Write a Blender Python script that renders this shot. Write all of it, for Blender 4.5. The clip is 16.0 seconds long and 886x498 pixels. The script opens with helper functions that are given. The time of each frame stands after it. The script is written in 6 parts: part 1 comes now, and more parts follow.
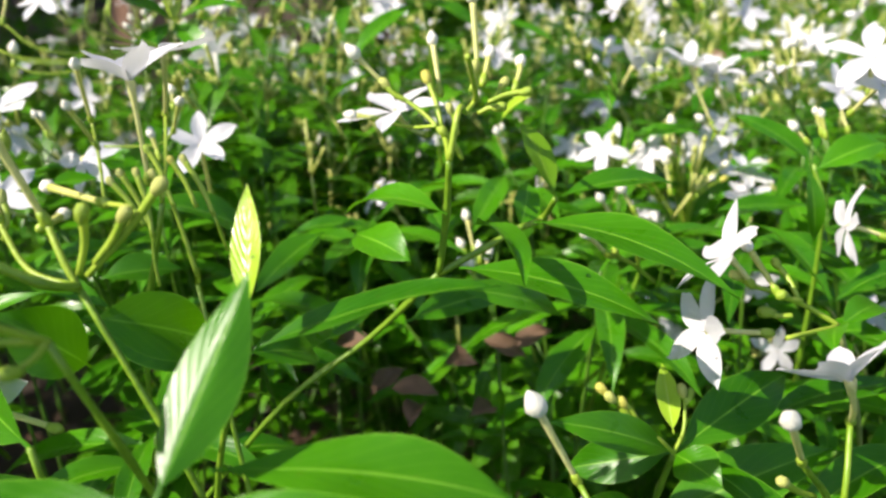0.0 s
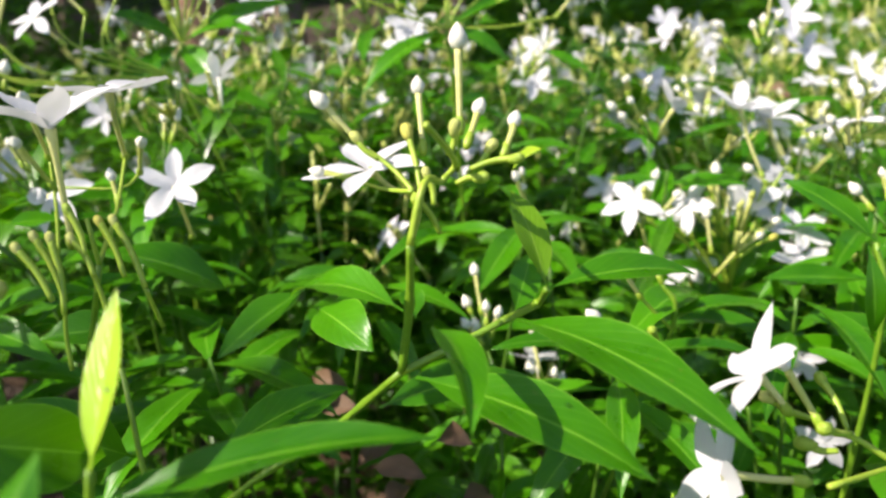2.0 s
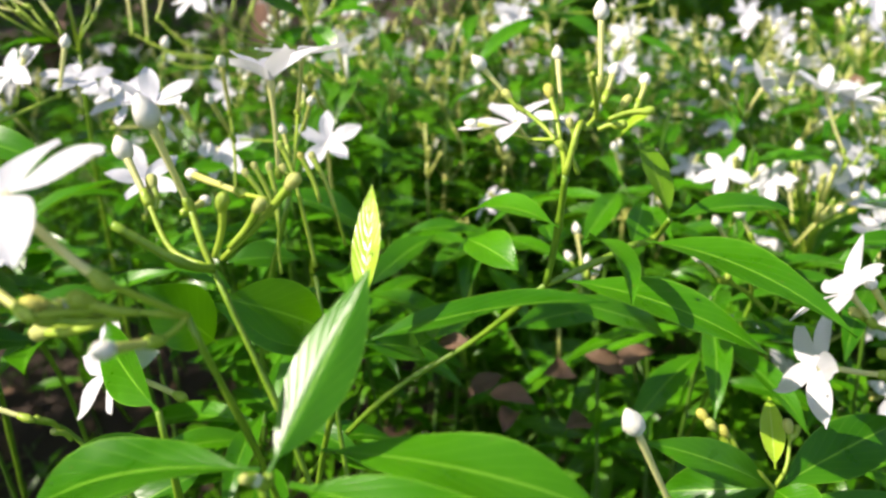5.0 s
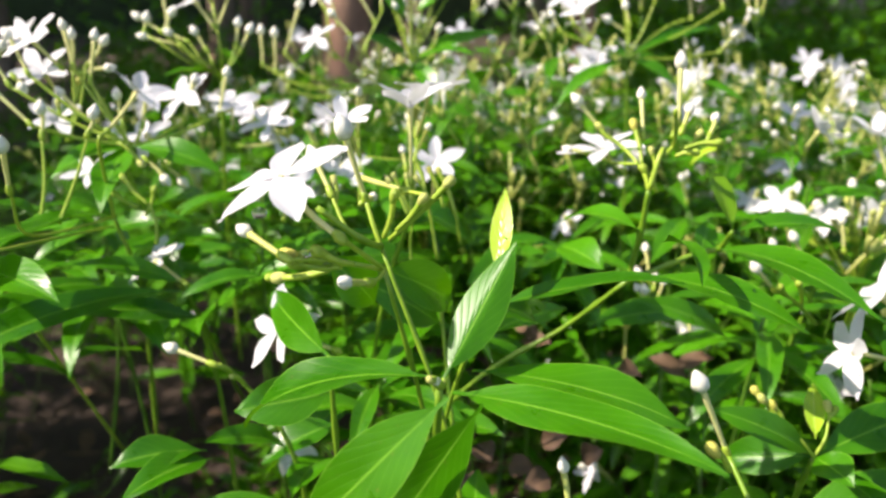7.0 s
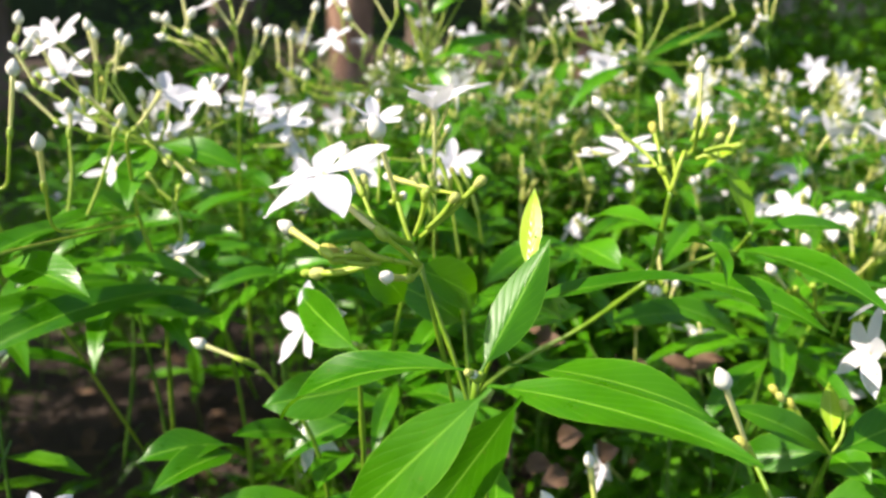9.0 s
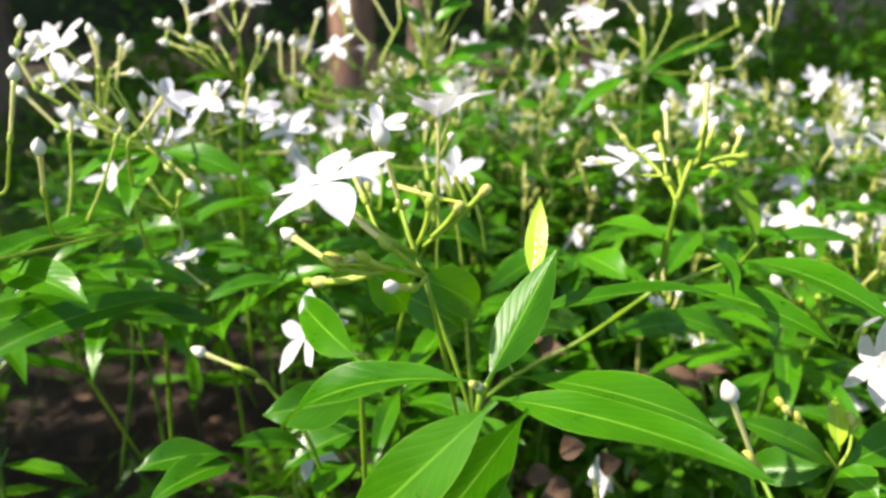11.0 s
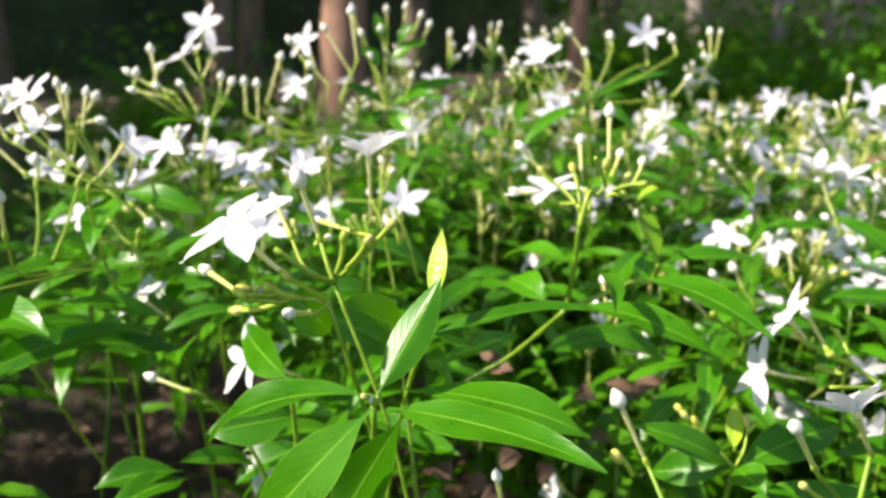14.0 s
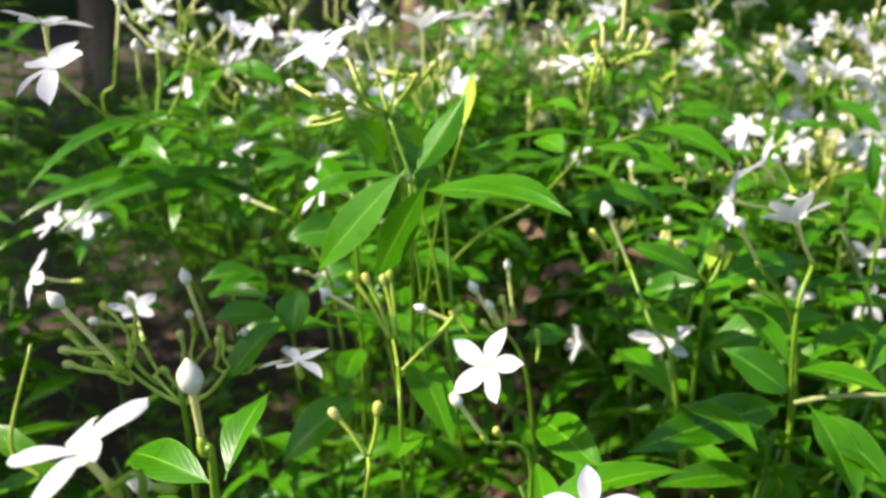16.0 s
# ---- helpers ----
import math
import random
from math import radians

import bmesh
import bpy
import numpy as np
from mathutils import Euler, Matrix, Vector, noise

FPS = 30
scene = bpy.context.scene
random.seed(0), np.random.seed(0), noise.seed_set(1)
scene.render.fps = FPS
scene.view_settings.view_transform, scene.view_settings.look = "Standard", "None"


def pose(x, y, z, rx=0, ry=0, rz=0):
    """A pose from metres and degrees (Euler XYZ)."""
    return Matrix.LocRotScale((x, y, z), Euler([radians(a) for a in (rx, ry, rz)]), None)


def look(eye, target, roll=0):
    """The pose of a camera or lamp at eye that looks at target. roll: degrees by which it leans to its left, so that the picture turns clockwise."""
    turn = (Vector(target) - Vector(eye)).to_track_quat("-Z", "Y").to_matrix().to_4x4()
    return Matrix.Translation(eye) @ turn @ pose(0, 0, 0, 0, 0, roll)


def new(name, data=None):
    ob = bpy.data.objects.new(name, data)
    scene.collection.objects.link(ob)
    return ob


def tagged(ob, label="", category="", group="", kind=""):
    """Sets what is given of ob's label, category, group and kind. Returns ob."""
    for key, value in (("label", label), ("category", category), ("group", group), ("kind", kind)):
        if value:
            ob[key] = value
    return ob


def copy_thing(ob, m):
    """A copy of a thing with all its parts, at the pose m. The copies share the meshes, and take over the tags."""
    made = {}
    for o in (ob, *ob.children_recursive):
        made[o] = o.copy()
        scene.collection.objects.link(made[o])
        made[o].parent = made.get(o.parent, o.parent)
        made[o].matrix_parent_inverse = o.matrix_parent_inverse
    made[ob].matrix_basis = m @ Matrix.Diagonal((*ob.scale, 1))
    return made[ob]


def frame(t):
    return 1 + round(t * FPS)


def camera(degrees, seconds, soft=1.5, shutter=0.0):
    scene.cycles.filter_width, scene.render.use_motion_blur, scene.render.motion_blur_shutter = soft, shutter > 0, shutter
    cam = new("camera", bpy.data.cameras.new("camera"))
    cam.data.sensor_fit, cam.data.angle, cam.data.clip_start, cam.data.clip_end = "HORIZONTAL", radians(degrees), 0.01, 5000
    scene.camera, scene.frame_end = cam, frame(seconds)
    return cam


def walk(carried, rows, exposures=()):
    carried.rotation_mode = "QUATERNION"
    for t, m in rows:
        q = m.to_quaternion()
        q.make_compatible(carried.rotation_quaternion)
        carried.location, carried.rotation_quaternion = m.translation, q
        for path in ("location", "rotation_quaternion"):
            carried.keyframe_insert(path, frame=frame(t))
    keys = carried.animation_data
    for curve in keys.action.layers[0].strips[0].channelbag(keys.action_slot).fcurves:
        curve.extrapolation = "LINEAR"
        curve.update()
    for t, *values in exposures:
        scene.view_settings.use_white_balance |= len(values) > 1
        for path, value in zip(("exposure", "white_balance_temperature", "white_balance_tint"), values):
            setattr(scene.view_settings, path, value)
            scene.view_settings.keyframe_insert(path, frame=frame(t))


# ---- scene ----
cam = camera(59.5, 16.0, soft=2.5)
cam.data.dof.use_dof, cam.data.dof.focus_distance, cam.data.dof.aperture_fstop = True, 0.285, 10.5
PATH = [
    (0, (0.0309, 0.0490, 1.1255), (-0.0715, 1.9008, 0.3769), -2.12),
    (0.5, (0.0499, 0.0704, 1.1261), (-0.0574, 1.9219, 0.3773), -1.68),
    (1, (0.0672, 0.0855, 1.1258), (-0.0799, 1.9395, 0.3903), -1.54),
    (1.5, (0.0719, 0.0988, 1.1304), (-0.1102, 1.9530, 0.4031), -1.27),
    (2, (0.0568, 0.1115, 1.1309), (-0.1807, 1.9632, 0.4135), -0.90),
    (2.5, (0.0368, 0.1193, 1.1344), (-0.2720, 1.9546, 0.4021), -0.64),
    (3, (0.0228, 0.1184, 1.1303), (-0.3403, 1.9384, 0.3849), -0.65),
    (3.5, (0.0225, 0.1041, 1.1279), (-0.3371, 1.9275, 0.3892), -0.60),
    (5.8, (0.0327, 0.0048, 1.1310), (-0.3645, 1.8325, 0.4227), -0.44),
    (6, (0.0287, -0.0057, 1.1321), (-0.3893, 1.8237, 0.4403), -0.04),
    (6.5, (0.0168, -0.0345, 1.1360), (-0.4781, 1.7863, 0.4729), 0.76),
    (7, (0.0207, -0.0404, 1.1386), (-0.4854, 1.7840, 0.4941), 0.64),
    (7.5, (0.0143, -0.0518, 1.1412), (-0.5055, 1.7725, 0.5075), 0.94),
    (8, (0.0136, -0.0531, 1.1406), (-0.5092, 1.7698, 0.5054), 0.91),
    (8.5, (0.0117, -0.0521, 1.1391), (-0.4945, 1.7753, 0.5035), 1.00),
    (11, (0.0070, -0.0482, 1.1378), (-0.4949, 1.7870, 0.5212), 1.58),
    (11.5, (0.0137, -0.0365, 1.1433), (-0.5474, 1.7888, 0.5487), 0.86),
    (12, (0.0111, -0.0347, 1.1455), (-0.5589, 1.7897, 0.5567), 0.88),
    (12.5, (0.0235, -0.0275, 1.1441), (-0.5360, 1.7958, 0.5421), 0.32),
    (13, (0.0403, -0.0351, 1.1462), (-0.5011, 1.7969, 0.5541), -0.05),
    (13.5, (0.0514, -0.0557, 1.1509), (-0.4848, 1.7853, 0.5822), -0.21),
    (14, (0.0564, -0.0709, 1.1519), (-0.4606, 1.7781, 0.5916), -0.19),
    (14.5, (0.0588, -0.0930, 1.1497), (-0.4671, 1.7562, 0.5984), 0.00),
    (15, (0.0682, -0.1227, 1.1305), (-0.4532, 1.7160, 0.5414), 0.10),
    (15.5, (0.0944, -0.1615, 1.1249), (-0.4887, 1.6474, 0.5021), 0.22),
    (16, (0.1150, -0.1749, 1.1146), (-0.5704, 1.5807, 0.4452), 0.39),
]
walk(cam, [(t, look(eye, target, roll)) for t, eye, target, roll in PATH], [(0.0, 0.70, 6900, 16), (3.5, 0.76, 6950, 17), (6.0, 0.76, 7050, 18), (8.0, 0.92, 7050, 18), (14.0, 0.92, 7000, 18), (16.0, 0.94, 7000, 18)])


SEED = random.Random(7)


# ---- world, sun and light ----
SUN_ELEVATION, SUN_FROM = 44.0, (-0.90, -0.42)
world = bpy.data.worlds.new("sky")
scene.world = world
world.use_nodes = True
sky = world.node_tree.nodes.new("ShaderNodeTexSky")
sky.sky_type, sky.sun_disc = "NISHITA", False
sky.sun_elevation = radians(SUN_ELEVATION)
sky.sun_rotation = math.atan2(SUN_FROM[0], SUN_FROM[1])
world.node_tree.nodes["Background"].inputs["Strength"].default_value = 0.15
world.node_tree.links.new(sky.outputs[0], world.node_tree.nodes["Background"].inputs[0])
sun = new("sun", bpy.data.lights.new("sun", "SUN"))
sun.data.energy, sun.data.angle, sun.data.color = 5.0, radians(0.6), (1.0, 0.95, 0.86)
flat = math.hypot(*SUN_FROM)
sun_way = Vector((SUN_FROM[0] / flat * math.cos(radians(SUN_ELEVATION)), SUN_FROM[1] / flat * math.cos(radians(SUN_ELEVATION)), math.sin(radians(SUN_ELEVATION))))
sun.matrix_world = look(sun_way * 20, (0, 0, 0))


# ---- materials ----
def nodes_of(name):
    m = bpy.data.materials.new(name)
    m.use_nodes = True
    t = m.node_tree
    return m, t, t.nodes["Principled BSDF"], t.nodes["Material Output"]


def node(t, kind, **inputs):
    n = t.nodes.new("ShaderNode" + kind)
    for key, value in inputs.items():
        n.inputs[key.replace("_", " ")].default_value = value
    return n


def maths(t, op, a, b=None):
    n = t.nodes.new("ShaderNodeMath")
    n.operation = op
    for i, v in enumerate((a, b)):
        if v is None:
            continue
        if isinstance(v, (int, float)):
            n.inputs[i].default_value = v
        else:
            t.links.new(v, n.inputs[i])
    return n.outputs[0]


def blend(t, factor, a, b):
    n = t.nodes.new("ShaderNodeMix")
    n.data_type = "RGBA"
    for socket, v in ((n.inputs[0], factor), (n.inputs[6], a), (n.inputs[7], b)):
        if isinstance(v, (int, float)):
            socket.default_value = v
        elif isinstance(v, tuple):
            socket.default_value = (*v, 1)
        else:
            t.links.new(v, socket)
    return n.outputs[2]


def noise_at(t, scale, detail=3, coord="Object", upright=1.0):
    c = t.nodes.new("ShaderNodeTexCoord")
    n = node(t, "TexNoise", Scale=scale, Detail=detail)
    stretch = node(t, "Mapping", Scale=(1.0, 1.0, upright))
    t.links.new(c.outputs[coord], stretch.inputs["Vector"])
    t.links.new(stretch.outputs[0], n.inputs["Vector"])
    return n.outputs["Fac"]


def ramp(t, value, low, high):
    n = t.nodes.new("ShaderNodeMapRange")
    n.inputs[1].default_value, n.inputs[2].default_value = low, high
    t.links.new(value, n.inputs[0])
    return n.outputs[0]


def leaf_material(name, dark, light, vein, glow, gloss, islands=False, relief=1.0):
    """A glossy leaf blade: midrib and side veins along its own length, puckered between the veins, mottled, light through the blade."""
    m, t, p, out = nodes_of(name)
    uv = t.nodes.new("ShaderNodeUVMap")
    sep = t.nodes.new("ShaderNodeSeparateXYZ")
    t.links.new(uv.outputs[0], sep.inputs[0])
    side = maths(t, "ABSOLUTE", maths(t, "SUBTRACT", sep.outputs[0], 0.5))
    rib = maths(t, "SUBTRACT", 1.0, ramp(t, side, 0.005, 0.030))
    stray = maths(t, "MULTIPLY", noise_at(t, 45, 2), 0.5)
    slant = maths(t, "SUBTRACT", maths(t, "MULTIPLY", sep.outputs[1], 9.0), maths(t, "MULTIPLY", maths(t, "POWER", side, 0.8), 6.0))
    slant = maths(t, "ADD", slant, stray)
    wave = maths(t, "ABSOLUTE", maths(t, "SUBTRACT", maths(t, "FRACT", slant), 0.5))
    veins = maths(t, "SUBTRACT", 1.0, ramp(t, wave, 0.0, 0.08))
    pucker = maths(t, "SINE", maths(t, "MULTIPLY", wave, 3.14))
    if islands:
        chance = t.nodes.new("ShaderNodeNewGeometry").outputs["Random Per Island"]
    else:
        chance = t.nodes.new("ShaderNodeObjectInfo").outputs["Random"]
    mottle = ramp(t, noise_at(t, 60, 4), 0.3, 0.72)
    grain = noise_at(t, 900, 2)
    base = blend(t, maths(t, "ADD", maths(t, "MULTIPLY", chance, 0.62), maths(t, "MULTIPLY", mottle, 0.38)), dark, light)
    base = blend(t, maths(t, "MULTIPLY", veins, 0.16), base, vein)
    base = blend(t, maths(t, "MULTIPLY", rib, 0.7), base, vein)
    edge = ramp(t, side, 0.474, 0.496)
    base = blend(t, maths(t, "MULTIPLY", edge, 0.55), base, vein)
    specks = ramp(t, noise_at(t, 420, 2), 0.70, 0.76)
    base = blend(t, maths(t, "MULTIPLY", specks, 0.35), base, (0.16, 0.13, 0.03))
    t.links.new(base, p.inputs["Base Color"])
    t.links.new(maths(t, "ADD", maths(t, "MULTIPLY", mottle, 0.14), gloss - 0.06), p.inputs["Roughness"])
    p.inputs["Specular IOR Level"].default_value = 0.30
    bump = node(t, "Bump", Strength=0.42 * relief, Distance=0.0006)
    height = maths(t, "MULTIPLY", maths(t, "ADD", maths(t, "MULTIPLY", veins, 0.55), rib), -0.45)
    height = maths(t, "ADD", height, maths(t, "MULTIPLY", pucker, 0.22))
    height = maths(t, "ADD", height, maths(t, "MULTIPLY", mottle, 0.35))
    t.links.new(maths(t, "ADD", height, maths(t, "MULTIPLY", grain, 0.05)), bump.inputs["Height"])
    t.links.new(bump.outputs[0], p.inputs["Normal"])
    thin = t.nodes.new("ShaderNodeBsdfTranslucent")
    t.links.new(blend(t, 0.65, base, glow), thin.inputs[0])
    mix = node(t, "MixShader", Fac=0.22)
    t.links.new(p.outputs[0], mix.inputs[1])
    t.links.new(thin.outputs[0], mix.inputs[2])
    t.links.new(mix.outputs[0], out.inputs[0])
    return m


def plain_material(name, dark, light, scale, rough, thin=0.0, bump_depth=0.0006, coord="Object", upright=1.0):
    m, t, p, out = nodes_of(name)
    fine, broad = noise_at(t, scale * 5, 4, coord, upright), noise_at(t, scale, 3, coord, upright)
    chance = t.nodes.new("ShaderNodeObjectInfo").outputs["Random"]
    f = maths(t, "ADD", maths(t, "MULTIPLY", ramp(t, broad, 0.3, 0.7), 0.55), maths(t, "MULTIPLY", chance, 0.25))
    f = maths(t, "ADD", f, maths(t, "MULTIPLY", ramp(t, fine, 0.35, 0.7), 0.2))
    c = blend(t, f, dark, light)
    t.links.new(c, p.inputs["Base Color"])
    p.inputs["Roughness"].default_value = rough
    b = node(t, "Bump", Strength=0.4, Distance=bump_depth)
    t.links.new(fine, b.inputs["Height"])
    t.links.new(b.outputs[0], p.inputs["Normal"])
    if thin:
        s = t.nodes.new("ShaderNodeBsdfTranslucent")
        t.links.new(c, s.inputs[0])
        mix = node(t, "MixShader", Fac=thin)
        t.links.new(p.outputs[0], mix.inputs[1])
        t.links.new(s.outputs[0], mix.inputs[2])
        t.links.new(mix.outputs[0], out.inputs[0])
    return m


LEAF = leaf_material("leaf_green", (0.012, 0.096, 0.0008), (0.056, 0.245, 0.002), (0.19, 0.44, 0.035), (0.19, 0.60, 0.005), 0.31, relief=0.5)
YOUNG = leaf_material("leaf_young", (0.24, 0.44, 0.015), (0.36, 0.56, 0.04), (0.58, 0.66, 0.20), (0.45, 0.68, 0.03), 0.22, relief=1.3)
FOLIAGE = leaf_material("leaf_foliage", (0.014, 0.085, 0.0012), (0.072, 0.245, 0.004), (0.18, 0.42, 0.04), (0.23, 0.58, 0.010), 0.26, islands=True, relief=0.5)
STEM = plain_material("stem_green", (0.08, 0.20, 0.010), (0.22, 0.36, 0.022), 90, 0.40)
# Darker copy of the stem green; shade among the filling shoots is in the colour.
SHADED_STEM = plain_material("stem_green_shaded", (0.035, 0.11, 0.008), (0.10, 0.22, 0.018), 90, 0.42)
OLIVE = leaf_material("leaf_olive", (0.075, 0.20, 0.004), (0.13, 0.29, 0.008), (0.26, 0.40, 0.05), (0.30, 0.56, 0.01), 0.32, relief=0.8)
WOOD = plain_material("stem_woody", (0.15, 0.20, 0.04), (0.34, 0.38, 0.14), 60, 0.7, bump_depth=0.001)
TUBE = plain_material("flower_tube", (0.62, 0.64, 0.20), (0.77, 0.75, 0.36), 120, 0.5, thin=0.25)
STALK = plain_material("bud_stalk", (0.44, 0.50, 0.09), (0.66, 0.67, 0.23), 120, 0.48, thin=0.18)
CALYX = plain_material("calyx_green", (0.19, 0.34, 0.02), (0.38, 0.48, 0.05), 150, 0.42)
PETAL = plain_material("petal_white", (0.66, 0.65, 0.69), (0.77, 0.77, 0.79), 90, 0.55, thin=0.34, bump_depth=0.0003)
BUD = plain_material("bud_cream", (0.74, 0.72, 0.58), (0.88, 0.87, 0.78), 120, 0.5, thin=0.12)
SPENT = plain_material("calyx_ochre", (0.40, 0.40, 0.055), (0.60, 0.56, 0.11), 150, 0.6)
DEAD = plain_material("leaf_dead", (0.055, 0.030, 0.016), (0.19, 0.11, 0.058), 40, 0.75, bump_depth=0.001)
BARK = plain_material("bark", (0.055, 0.04, 0.028), (0.27, 0.20, 0.145), 9, 0.9, bump_depth=0.02, upright=0.2)
BARK_PALE = plain_material("bark_pale", (0.17, 0.13, 0.11), (0.46, 0.39, 0.34), 7, 0.9, bump_depth=0.02, upright=0.2)
BARK_RED = plain_material("bark_red", (0.10, 0.045, 0.024), (0.50, 0.30, 0.20), 14, 0.9, bump_depth=0.02, upright=0.22)
SOIL = plain_material("soil", (0.022, 0.015, 0.010), (0.070, 0.046, 0.030), 6, 0.95, bump_depth=0.02)
# Backdrop green, kept dark so the deep shade of distant woods is in the colour.
FAR = plain_material("backdrop_shade_green", (0.005, 0.014, 0.003), (0.035, 0.065, 0.018), 1.1, 0.9, bump_depth=0.05)

# ---- mesh helpers ----
PLACED = {}


def thing(name, at, label, category, group="", kind=""):
    """An empty at the base of a thing, which holds its parts."""
    ob = new(name)
    ob.empty_display_size = 0.01
    ob.location = at
    PLACED[ob] = Matrix.Translation(at)
    return tagged(ob, label, category, group, kind)


def part(name, mesh, m, parent, label="", kind=""):
    """One mesh object under a thing or a part, at the place m in the world."""
    ob = new(name, mesh)
    ob.parent = parent
    ob.matrix_basis = PLACED[parent].inverted() @ m
    PLACED[ob] = m
    if label or kind:
        tagged(ob, label=label, kind=kind)
    return ob


def mesh_of(name, verts, faces, material, uvs=None, smooth=True):
    me = bpy.data.meshes.new(name)
    me.from_pydata([tuple(v) for v in verts], [], faces)
    me.materials.append(material)
    if smooth:
        me.polygons.foreach_set("use_smooth", [True] * len(me.polygons))
    if uvs is not None:
        layer = me.uv_layers.new(name="UVMap")
        loops = np.zeros(len(me.loops), dtype=np.int32)
        me.loops.foreach_get("vertex_index", loops)
        layer.data.foreach_set("uv", np.asarray(uvs, dtype=np.float32)[loops].ravel())
    me.update()
    return me


def glide(points, per=5):
    """A smooth line through the points."""
    p = [Vector(v) for v in points]
    p = [p[0] * 2 - p[1], *p, p[-1] * 2 - p[-2]]
    out = []
    for a, b, c, d in zip(p, p[1:], p[2:], p[3:]):
        for i in range(per):
            s = i / per
            out.append(0.5 * (2 * b + (c - a) * s + (2 * a - 5 * b + 4 * c - d) * s * s + (3 * b - a - 3 * c + d) * s ** 3))
    return out + [p[-2]]


def hose(line, radii, sides=7, verts=None, faces=None):
    """A round tapered tube along a line; adds to verts and faces."""
    verts, faces = ([], []) if verts is None else (verts, faces)
    first = len(verts)
    side = None
    for i, c in enumerate(line):
        way = (line[min(i + 1, len(line) - 1)] - line[max(i - 1, 0)]).normalized()
        if side is None:
            side = way.orthogonal().normalized()
        side = (side - way * side.dot(way)).normalized()
        up = way.cross(side)
        for k in range(sides):
            a = 2 * math.pi * k / sides
            verts.append(c + (side * math.cos(a) + up * math.sin(a)) * radii[i])
    for i in range(len(line) - 1):
        for k in range(sides):
            n = (k + 1) % sides
            faces.append((first + i * sides + k, first + i * sides + n, first + (i + 1) * sides + n, first + (i + 1) * sides + k))
    faces.append(tuple(first + k for k in reversed(range(sides))))
    faces.append(tuple(first + (len(line) - 1) * sides + k for k in range(sides)))
    return verts, faces


def blade(length, width, arch, fold, wavy, phase, along=11, across=4, belly=0.46, petiole=0.07):
    """The sheet of a lance-shaped leaf with a short stalk and a drawn-out tip, along +y, its face up."""
    verts, faces, uvs = [], [], []
    for i in range(along + 1):
        s = i / along
        q = max(0.0, (s - petiole) / (1 - petiole))
        p = 1.12 * belly / (1 - belly)
        shape = (q ** p) * ((1 - q) ** 1.12)
        top = (belly ** p) * ((1 - belly) ** 1.12)
        half = max(0.5 * width * min(1.0, shape / top), length * 0.011 * (1 - s))
        z = arch * length * (4 * s * (1 - s) - 0.9 * max(0.0, s - 0.7) ** 2 * 3)
        for j in range(across + 1):
            u = 2 * j / across - 1
            lift = fold * half * abs(u) + 0.30 * math.sin(2.3 * phase) * half * u * (s - 0.25) + wavy * width * u * u * math.sin(9 * s + phase + (1.3 if u > 0 else 0)) * min(1, 3 * q)
            verts.append((half * u * (1 - 0.15 * abs(fold)), s * length, z + lift))
            uvs.append((0.5 + 0.5 * u, s))
    n = across + 1
    for i in range(along):
        for j in range(across):
            faces.append((i * n + j, i * n + j + 1, (i + 1) * n + j + 1, (i + 1) * n + j))
    return verts, faces, uvs


def aimed(base, tip, face):
    """The pose of a thing that lies from base towards tip and turns its face that way."""
    y = (Vector(tip) - Vector(base)).normalized()
    z = Vector(face)
    z = z - y * z.dot(y)
    z = z.normalized() if z.length > 1e-4 else y.orthogonal().normalized()
    x = y.cross(z)
    return Matrix.Translation(base) @ Matrix((x, y, z)).transposed().to_4x4()


def leaf(parent, base, tip, width, face=(0, 0, 1), arch=0.06, fold=0.25, wavy=0.035, material=None, label=""):
    """A leaf of its own from base to tip."""
    length = (Vector(tip) - Vector(base)).length
    v, f, uv = blade(length, width, arch, fold, wavy, SEED.uniform(0, 6), 14, 6, SEED.uniform(0.42, 0.5))
    return part("leaf", mesh_of("leaf", v, f, material or LEAF, uv), aimed(base, tip, face), parent, label)


def petal_mesh(kind, along=8, across=4):
    """A white petal, 1 long along +y, broader and skewed to one side towards its end."""
    verts, faces, uvs = [], [], []
    r = random.Random(kind)
    curl, skew, wide = r.uniform(-0.30, 0.10), r.uniform(0.06, 0.18), r.uniform(0.42, 0.52)
    for i in range(along + 1):
        s = i / along
        half = 0.5 * wide * (0.15 + 0.85 * math.sin(math.pi * min(1, s ** 1.10 * 0.93 + 0.02)) ** 0.85) * (1 - 0.55 * max(0.0, s - 0.86) / 0.14)
        for j in range(across + 1):
            u = 2 * j / across - 1
            x = half * u + skew * s * s
            z = curl * s * s + 0.16 * half * u * u + 0.03 * math.sin(5 * s + 2 * u + kind)
            verts.append((x, s - 0.05 * u * s, z))
            uvs.append((0.5 + 0.5 * u, s))
    n = across + 1
    for i in range(along):
        for j in range(across):
            faces.append((i * n + j, i * n + j + 1, (i + 1) * n + j + 1, (i + 1) * n + j))
    return mesh_of("petal", verts, faces, PETAL, uvs)


PETALS = [petal_mesh(k) for k in range(6)]
FAR_PETALS = [petal_mesh(k, 4, 2) for k in range(6)]


